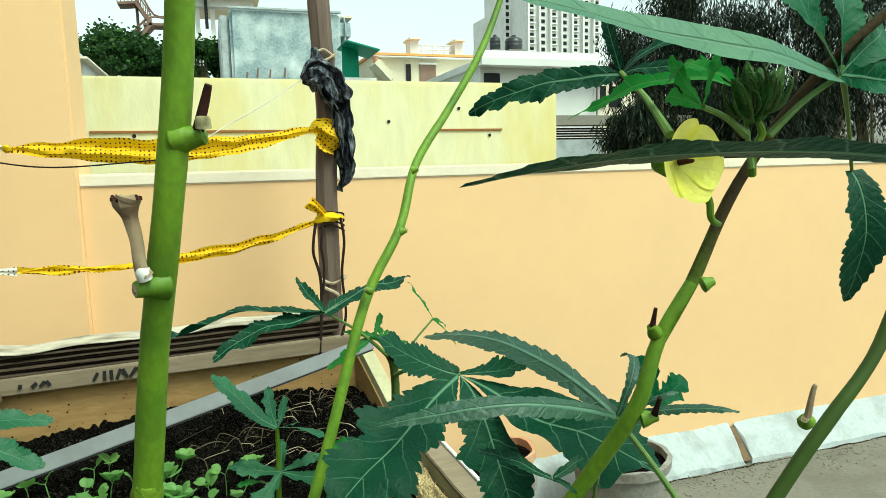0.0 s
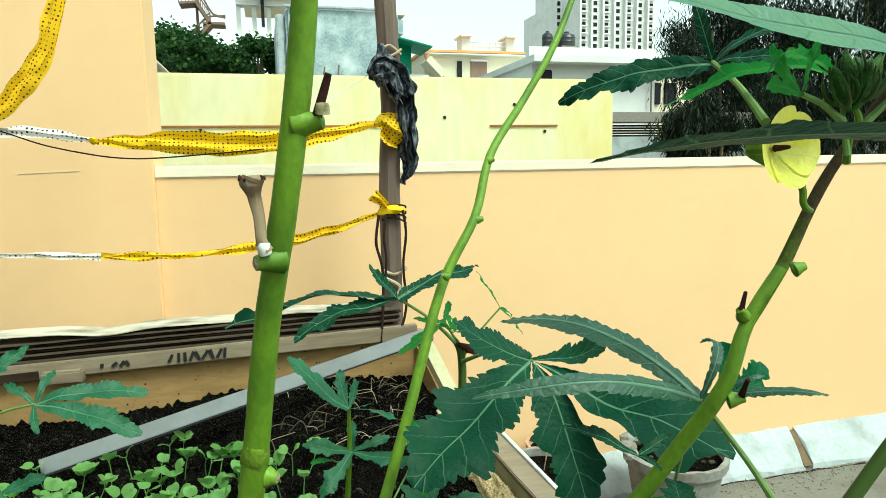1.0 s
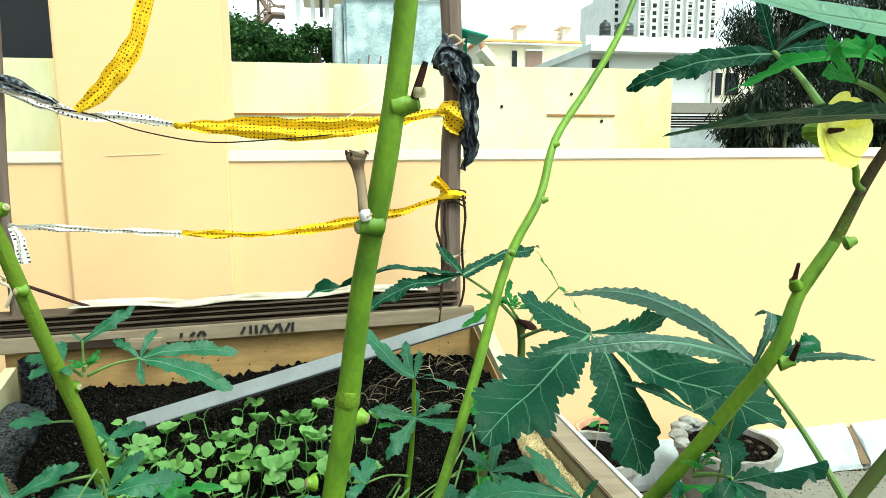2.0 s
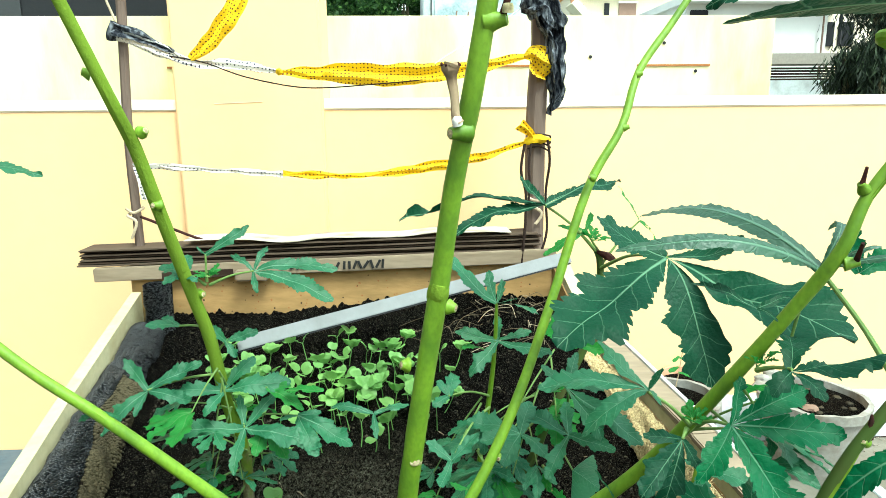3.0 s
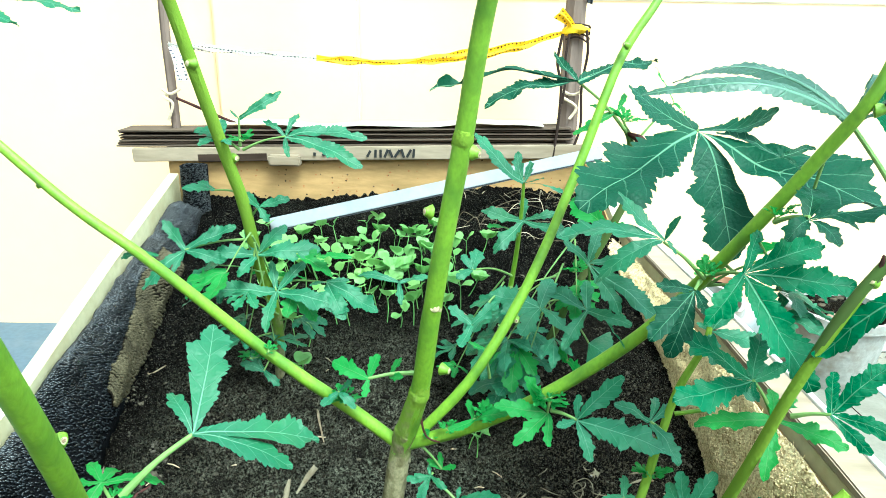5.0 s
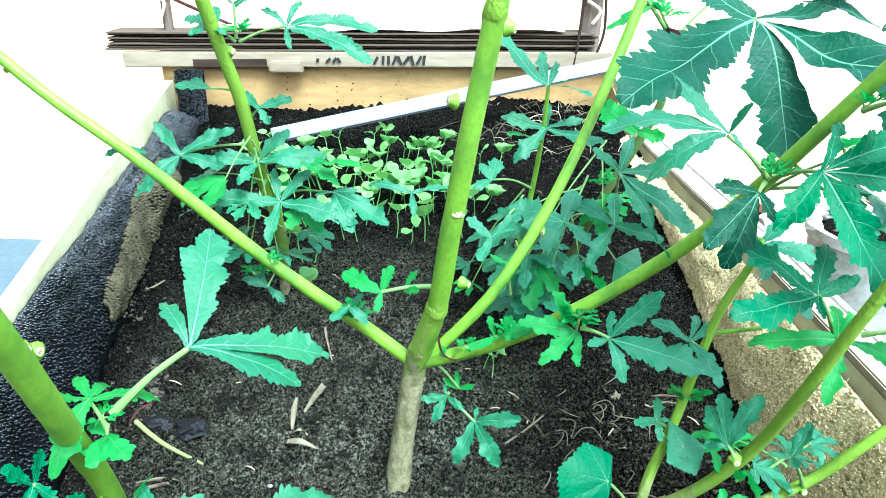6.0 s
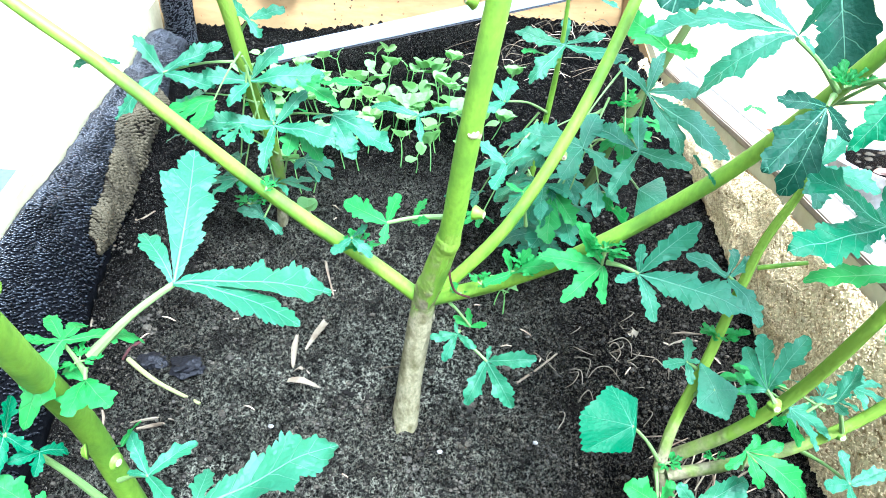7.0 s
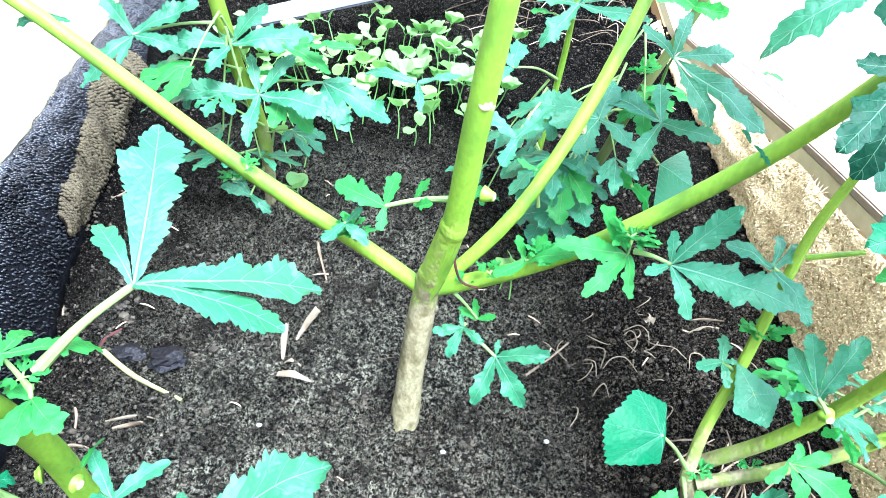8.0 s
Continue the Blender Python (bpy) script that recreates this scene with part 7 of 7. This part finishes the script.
def fill_leaves(plant, stem, centre, spread, size, count, seed, mat=None):
    """Further leaves that crowd a plant's middle, each on a stalk from the stem."""
    rnd = random.Random(seed)
    for k in range(count):
        p = Vector(centre) + Vector([rnd.uniform(-1, 1) * w for w in spread])
        root = Vector(stem[0]).lerp(Vector(stem[1]), rnd.uniform(0.1, 1.0))
        out = Vector((p.x - root.x, p.y - root.y, 0)).normalized()
        side = Vector((-out.y, out.x, 0))
        sz = size * rnd.uniform(0.65, 1.15)
        dip = rnd.uniform(-0.55, 0.1)
        tips = []
        for a, ln in ((0, 1.0), (0.75, 0.85), (-0.75, 0.85), (1.6, 0.6), (-1.6, 0.6))[:rnd.choice((3, 5, 5))]:
            a += rnd.uniform(-0.15, 0.15)
            tips.append(p + (out * math.cos(a) + side * math.sin(a) + Vector((0, 0, dip * math.cos(a) - 0.15))) * sz * ln * rnd.uniform(0.85, 1.1))
        leaf(plant, p, tips, root, mat or (LEAF, LEAF, LEAF_YOUNG)[k % 3], rnd.uniform(0.18, 0.27), 0.0016)


fill_leaves(okra_c, ((0.11, 0.93, 0.34), (0.20, 0.93, 0.58)), (0.17, 0.86, 0.42), (0.10, 0.07, 0.08), 0.075, 11, 201)
fill_leaves(okra_d, ((0.07, 0.98, 0.32), (0.08, 0.95, 0.50)), (0.05, 0.93, 0.36), (0.07, 0.05, 0.05), 0.055, 6, 202)
fill_leaves(okra_b, ((-0.30, 0.93, 0.35), (-0.33, 0.86, 0.58)), (-0.31, 0.86, 0.45), (0.10, 0.05, 0.08), 0.065, 10, 203)
fill_leaves(okra_f, ((0.25, 0.465, 0.33), (0.32, 0.46, 0.37)), (0.285, 0.485, 0.36), (0.06, 0.03, 0.03), 0.050, 6, 204)
fill_leaves(okra, ((0.21, 0.49, 0.62), (0.28, 0.41, 0.80)), (0.29, 0.43, 0.66), (0.06, 0.03, 0.05), 0.060, 5, 205)

# ---- seedlings ----
def seedling(name, seed, n=3, size=0.018):
    s = thing(name, (0, 0, 0), "pale green brassica seedling with heart-shaped leaves in the soil", "seedling", "seedlings")
    rnd = random.Random(seed)
    h = rnd.uniform(0.030, 0.052)
    tip = Vector((rnd.uniform(-0.012, 0.012), rnd.uniform(-0.012, 0.012), h))
    part("stalk", tube([(0, 0, -0.01), tip * 0.5 + Vector((0.003, 0, 0)), tip], [0.0011, 0.0010, 0.0009], 6, 3), SPROUT, s)
    turn = rnd.uniform(0, 6.28)
    for k in range(n):
        a = turn + k * 6.28 / n + rnd.uniform(-0.3, 0.3)
        d = Vector((math.cos(a), math.sin(a), rnd.uniform(0.0, 1.7))).normalized()
        q = tip + d * rnd.uniform(0.005, 0.012)
        side = Vector((-math.sin(a), math.cos(a), rnd.uniform(-0.25, 0.25))).normalized()
        sz = size * rnd.uniform(0.8, 1.2)
        ob = part("leaf", heart(q, d, side, sz, seed + k), SPROUT, s)
        part("leaf_stalk", tube([tip * 0.97, q + d * sz * 0.06], [0.0008, 0.0007], 5, 2), SPROUT, ob)
    return s


kinds = [seedling("seedling", k, 2 + k % 3, 0.0200 + 0.003 * (k % 3)) for k in range(7)]
rnd = random.Random(77)
spots = []
while len(spots) < 78:
    px, py = rnd.gauss(-0.20, 0.15), rnd.gauss(1.235, 0.085)
    if -0.46 < px < 0.06 and 1.06 < py < 1.40 and all((px - a) ** 2 + (py - b) ** 2 > 0.0004 for a, b in spots):
        spots.append((px, py))
spots += [(-0.284, 1.005), (-0.300, 0.997), (-0.112, 1.063), (-0.079, 1.119), (-0.088, 1.079), (-0.156, 1.191), (-0.196, 1.155), (-0.262, 0.907), (-0.238, 1.073), (0.018, 0.783), (0.030, 0.776)]
for k, (px, py) in enumerate(spots):
    m = pose(px, py, soil_z(px, py), rnd.uniform(-18, 18), rnd.uniform(-18, 18), rnd.uniform(0, 360))
    if k < len(kinds):
        kinds[k].matrix_basis = m
        bpy.context.view_layer.update()
    else:
        copy_thing(kinds[k % len(kinds)], m)

# ---- pots on the terrace floor ----
def pot(px, py, r, h, label, mat, base=FLOOR):
    t = thing("plant_pot", (px, py, base), label, "plant pot", "pots beside the box")
    part("body", lathe([(r * 0.72, 0), (r * 0.74, 0.01), (r * 0.86, h * 0.45), (r * 0.96, h - 0.03), (r * 1.05, h - 0.028), (r * 1.06, h), (r * 0.95, h), (r * 0.92, h - 0.04)], (px, py, base), 36), mat, t)
    for v in t.children[0].data.vertices:
        v.co += Vector((noise.noise(v.co * 30), noise.noise(v.co * 31 + Vector((5, 0, 0))), noise.noise(v.co * 28 + Vector((0, 5, 0))))) * 0.006
    part("pot_soil", lathe([(r * 0.95, h - 0.022), (r * 0.6, h - 0.012), (r * 0.1, h - 0.008)], (px, py, base), 20), SOIL, t)
    return t


near_pot = pot(0.68, 1.57, 0.115, 0.29, "whitewashed pot of dark soil with a wilted seedling", POT, FLOOR)
P0 = Vector((0.672, 1.565, FLOOR + 0.272))
part("seedling_stem", tube([P0, P0 + Vector((0.012, 0, 0.07)), P0 + Vector((0.02, 0, 0.145))], [0.0016, 0.0014, 0.001], 6, 4), DRY, near_pot)
for k, (dx, dz, s) in enumerate(((-0.03, 0.10, -1), (0.03, 0.085, 1), (0.035, 0.125, 1), (-0.02, 0.13, -1))):
    q = P0 + Vector((0.012, 0, dz))
    part("leaf", blade(q, [q + Vector((dx, -0.01, -0.012))], 0.28, teeth=3, seed=k), LEAF_YOUNG, near_pot)
wide_pot = pot(1.14, 1.665, 0.142, 0.23, "whitewashed flower pot with crumbly dark soil and a lumpy rim", POT, FLOOR)
rnd = random.Random(61)
for k in range(7):
    a = 1.75 + 0.22 * k
    part("mortar_lump", lump_of((1.14 + 0.142 * math.cos(a), 1.665 + 0.142 * math.sin(a), FLOOR + 0.232 + 0.012 * (k % 2)), rnd.uniform(0.016, 0.026), 0.7, k, 1.3), POT, wide_pot, "lump of white mortar on the rim")
for k in range(34):
    a, q = rnd.uniform(0, 6.28), 0.12 * rnd.random() ** 0.5
    part("clod", lump_of((1.14 + q * math.cos(a), 1.665 + q * math.sin(a), FLOOR + 0.218), rnd.uniform(0.004, 0.010), 0.7, k), CLOD, wide_pot)
pot(0.82, 1.80, 0.09, 0.24, "terracotta pot against the parapet", CLAY, FLOOR)
rnd = random.Random(5)
far_pot = thing("garden_shard", (1.09, 1.60, FLOOR + 0.21), "broken brown terracotta shard resting on the pot soil", "shard")
part("shard", lump_of((1.090, 1.600, FLOOR + 0.222), 0.018, 0.45, 5, 1.6), STEEL, far_pot)


# ---- litter on the soil ----
def litter(name, bm, mat, label, category, group="litter on the soil"):
    return tagged(part(name, bm, mat), label, category, group)


def on_soil(p, lift=0.002):
    return Vector((p[0], p[1], soil_z(p[0], p[1]) + lift))


litter("cut_stalk", tube([on_soil((-0.475, 0.671), 0.012), on_soil((-0.424, 0.635), 0.011), on_soil((-0.362, 0.610), 0.008)], [0.0036, 0.003, 0.0022], 8, 5, 0.1), CUT_STALK, "pale cut leaf stalk lying on the soil", "stalk")
def curl(pts, widths, roll, seed):
    """A dry strip of leaf, rolled in along its length."""
    line = spline([on_soil(p, h) for p, h in pts], 10)
    bm = bmesh.new()
    rows = []
    for k, (c, f) in enumerate(line):
        d = (line[min(k + 1, 10)][0] - line[max(k - 1, 0)][0]).normalized()
        side = Vector((-d.y, d.x, 0)).normalized()
        i = min(int(f), len(widths) - 2)
        w = widths[i] + (widths[i + 1] - widths[i]) * (f - i)
        row = []
        for g in range(9):
            a = (g / 8 - 0.5) * roll
            row.append(bm.verts.new(c + side * math.sin(a) * w / roll * 2 + Vector((0, 0, (1 - math.cos(a)) * w / roll * 2 + 0.001 * noise.noise((k * 0.9, g * 0.7, seed))))))
        rows.append(row)
    for r0, r1 in zip(rows, rows[1:]):
        for g in range(8):
            bm.faces.new((r0[g], r0[g + 1], r1[g + 1], r1[g]))
    return bm


for pts, widths, roll, seed in (((((-0.218, 0.729), 0.008), ((-0.229, 0.714), 0.010), ((-0.241, 0.689), 0.004)), (0.008, 0.0065, 0.002), 2.2, 1), ((((-0.254, 0.705), 0.008), ((-0.255, 0.686), 0.007), ((-0.254, 0.665), 0.004)), (0.003, 0.007, 0.003), 3.0, 2), ((((-0.254, 0.661), 0.003), ((-0.243, 0.659), 0.004), ((-0.231, 0.658), 0.003)), (0.002, 0.004, 0.002), 2.6, 3), ((((-0.257, 0.640), 0.006), ((-0.236, 0.634), 0.004), ((-0.213, 0.632), 0.005)), (0.005, 0.007, 0.001), 1.8, 4)):
    litter("dead_leaf", curl(pts, widths, roll, seed), CHAFF, "curled cream dead leaf strip on the soil", "dead leaf")
for pts, r, mat, label, cat in (
        (((-0.444, 0.587), (-0.415, 0.594), (-0.390, 0.590)), 0.0030, CHAFF, "flat pale chip of dry bark on the soil", "bark chip"),
        (((-0.430, 0.574), (-0.412, 0.580), (-0.396, 0.577)), 0.0045, DEAD, "crumpled scrap of dry leaf on the soil", "dead leaf"),
        (((-0.491, 0.615), (-0.480, 0.594), (-0.473, 0.574)), 0.0036, DEAD, "broken brown stalk on the soil", "stalk"),
        (((-0.490, 0.555), (-0.470, 0.560), (-0.452, 0.556)), 0.0040, DEAD, "flat brown bark chip on the soil", "bark chip"),
        (((-0.488, 0.679), (-0.480, 0.690), (-0.468, 0.710)), 0.0022, MAROON, "dark rotten twig on the soil", "twig"),
        (((-0.555, 0.748), (-0.545, 0.722), (-0.532, 0.698)), 0.0018, CHAFF, "pale bare root on the soil", "rootlet"),
        (((-0.240, 0.860), (-0.232, 0.828), (-0.218, 0.790)), 0.0034, DEAD, "brown shrivelled leaf stalk on the soil", "stalk"),
        (((0.262, 0.728), (0.284, 0.738), (0.304, 0.735)), 0.0032, CHAFF, "pale split chip on the soil", "bark chip"),
        (((0.268, 0.742), (0.288, 0.750), (0.312, 0.744)), 0.0026, DEAD, "brown split chip on the soil", "bark chip"),
        (((-0.165, 0.655), (-0.140, 0.670), (-0.115, 0.680)), 0.0010, DEAD, "hair-thin dry twig on the soil", "twig")):
    litter(cat.replace(" ", "_"), tube([on_soil(p, r * 0.6) for p in pts], [r * 0.7, r, r * 0.5], 8, 6, 0.5, 0.5), mat, label, cat)
litter("dead_leaf", curl((((0.196, 0.738), 0.003), ((0.206, 0.741), 0.006), ((0.218, 0.748), 0.003)), (0.010, 0.015, 0.006), 1.2, 6), CHAFF, "small pale torn leaf on the soil", "dead leaf")
litter("twig", tube([on_soil((0.042, 0.652)), on_soil((0.071, 0.676), 0.004), on_soil((0.101, 0.701), 0.006)], [0.0018, 0.0016, 0.0013], 6, 4), DEAD, "thin pale twig on the soil", "twig")
litter("twig", tube([on_soil((-0.609, 0.863)), on_soil((-0.570, 0.877), 0.004)], [0.0028, 0.002], 6, 4), DEAD, "thin pale twig on the soil", "twig")
litter("twig", tube([on_soil((-0.573, 0.959)), on_soil((-0.560, 0.939), 0.003), on_soil((-0.534, 0.954), 0.003)], [0.0022, 0.002, 0.0014], 6, 4), DEAD, "thin bent twig on the soil", "twig")
litter("clod", lump_of(on_soil((-0.395, 0.661), 0.006), 0.018, 0.42, 3, 2.4), WET_CLOD, "black lump of wet compost on the soil", "clod")
litter("clod", lump_of(on_soil((-0.444, 0.672), 0.006), 0.015, 0.5, 7, 2.2), WET_CLOD, "black lump of wet compost on the soil", "clod")
for p in (on_soil((-0.057, 0.558)), on_soil((0.060, 0.570)), on_soil((0.206, 0.740)), on_soil((-0.265, 0.578))):
    litter("pebble", lump_of(p + Vector((0, 0, 0.001)), 0.0028, 0.7, p.x * 50), PEBBLE, "small white pebble on the soil", "pebble", "pebbles on the soil")
rnd = random.Random(90)
for k in range(26):
    c = on_soil((rnd.gauss(0.17, 0.08), rnd.gauss(0.69, 0.05)), 0.001)
    a = rnd.uniform(0, 6.28)
    d = Vector((math.cos(a), math.sin(a), 0)) * rnd.uniform(0.008, 0.02)
    q = Vector((-d.y, d.x, 0)) * rnd.choice((-1.0, 1.0))
    litter("dry_root", tube([c - d, c - d * 0.4 + q * 0.6 + Vector((0, 0, rnd.uniform(0.003, 0.010))), c + d * 0.5 + q * 0.8 + Vector((0, 0, rnd.uniform(0.004, 0.014))), c + d * 1.1 - q * 0.1], [0.0005, 0.0008, 0.0008, 0.0005], 5, 5), CHAFF, "thin curled dry rootlet on the soil", "rootlet", "rootlets on the soil")
for k in range(60):
    px = rnd.gauss(0.14, 0.10)
    c = on_soil((px, rnd.uniform(1.36, 1.53)), 0.003)
    a = rnd.uniform(0, 6.28)
    d = Vector((math.cos(a), math.sin(a) * 0.6, rnd.uniform(-0.1, 0.5))) * rnd.uniform(0.025, 0.07)
    litter("straw", tube([c - d * 0.5, c + Vector((0, 0, rnd.uniform(0.0, 0.03))), c + d + Vector((-d.y, d.x, 0)) * 0.4], [0.0006, 0.0008, 0.0005], 5, 5), DEAD if k % 3 else STRING, "dry tangled root fibre heaped at the box back", "root fibre", "root fibres")
for k in range(40):
    c = on_soil((rnd.uniform(-0.5, 0.42), rnd.uniform(0.45, 1.2)), 0.001)
    a = rnd.uniform(0, 6.28)
    d = Vector((math.cos(a), math.sin(a), 0)) * rnd.uniform(0.004, 0.014)
    litter("twig", tube([c - d, c + Vector((0, 0, 0.002)), c + d], [0.0008, 0.0011, 0.0007], 5, 3), DRY, "scrap of dry stalk on the soil", "twig")

for k in range(26):
    c = on_soil((rnd.gauss(0.205, 0.018), rnd.gauss(0.478, 0.016)), 0.0) + Vector((0, 0, rnd.uniform(0.05, 0.10)))
    a = rnd.uniform(0.2, 1.4)
    d = Vector((math.cos(a), math.sin(a), rnd.uniform(-0.5, 0.3))) * rnd.uniform(0.014, 0.032)
    part("dry_fibre", tube([c - d, c + Vector((0, 0, rnd.uniform(0.0, 0.006))), c + d], [0.0006, 0.0011, 0.0005], 5, 4), DEAD if k % 2 else DRY, okra_f, "dry fibre caught in the fork")
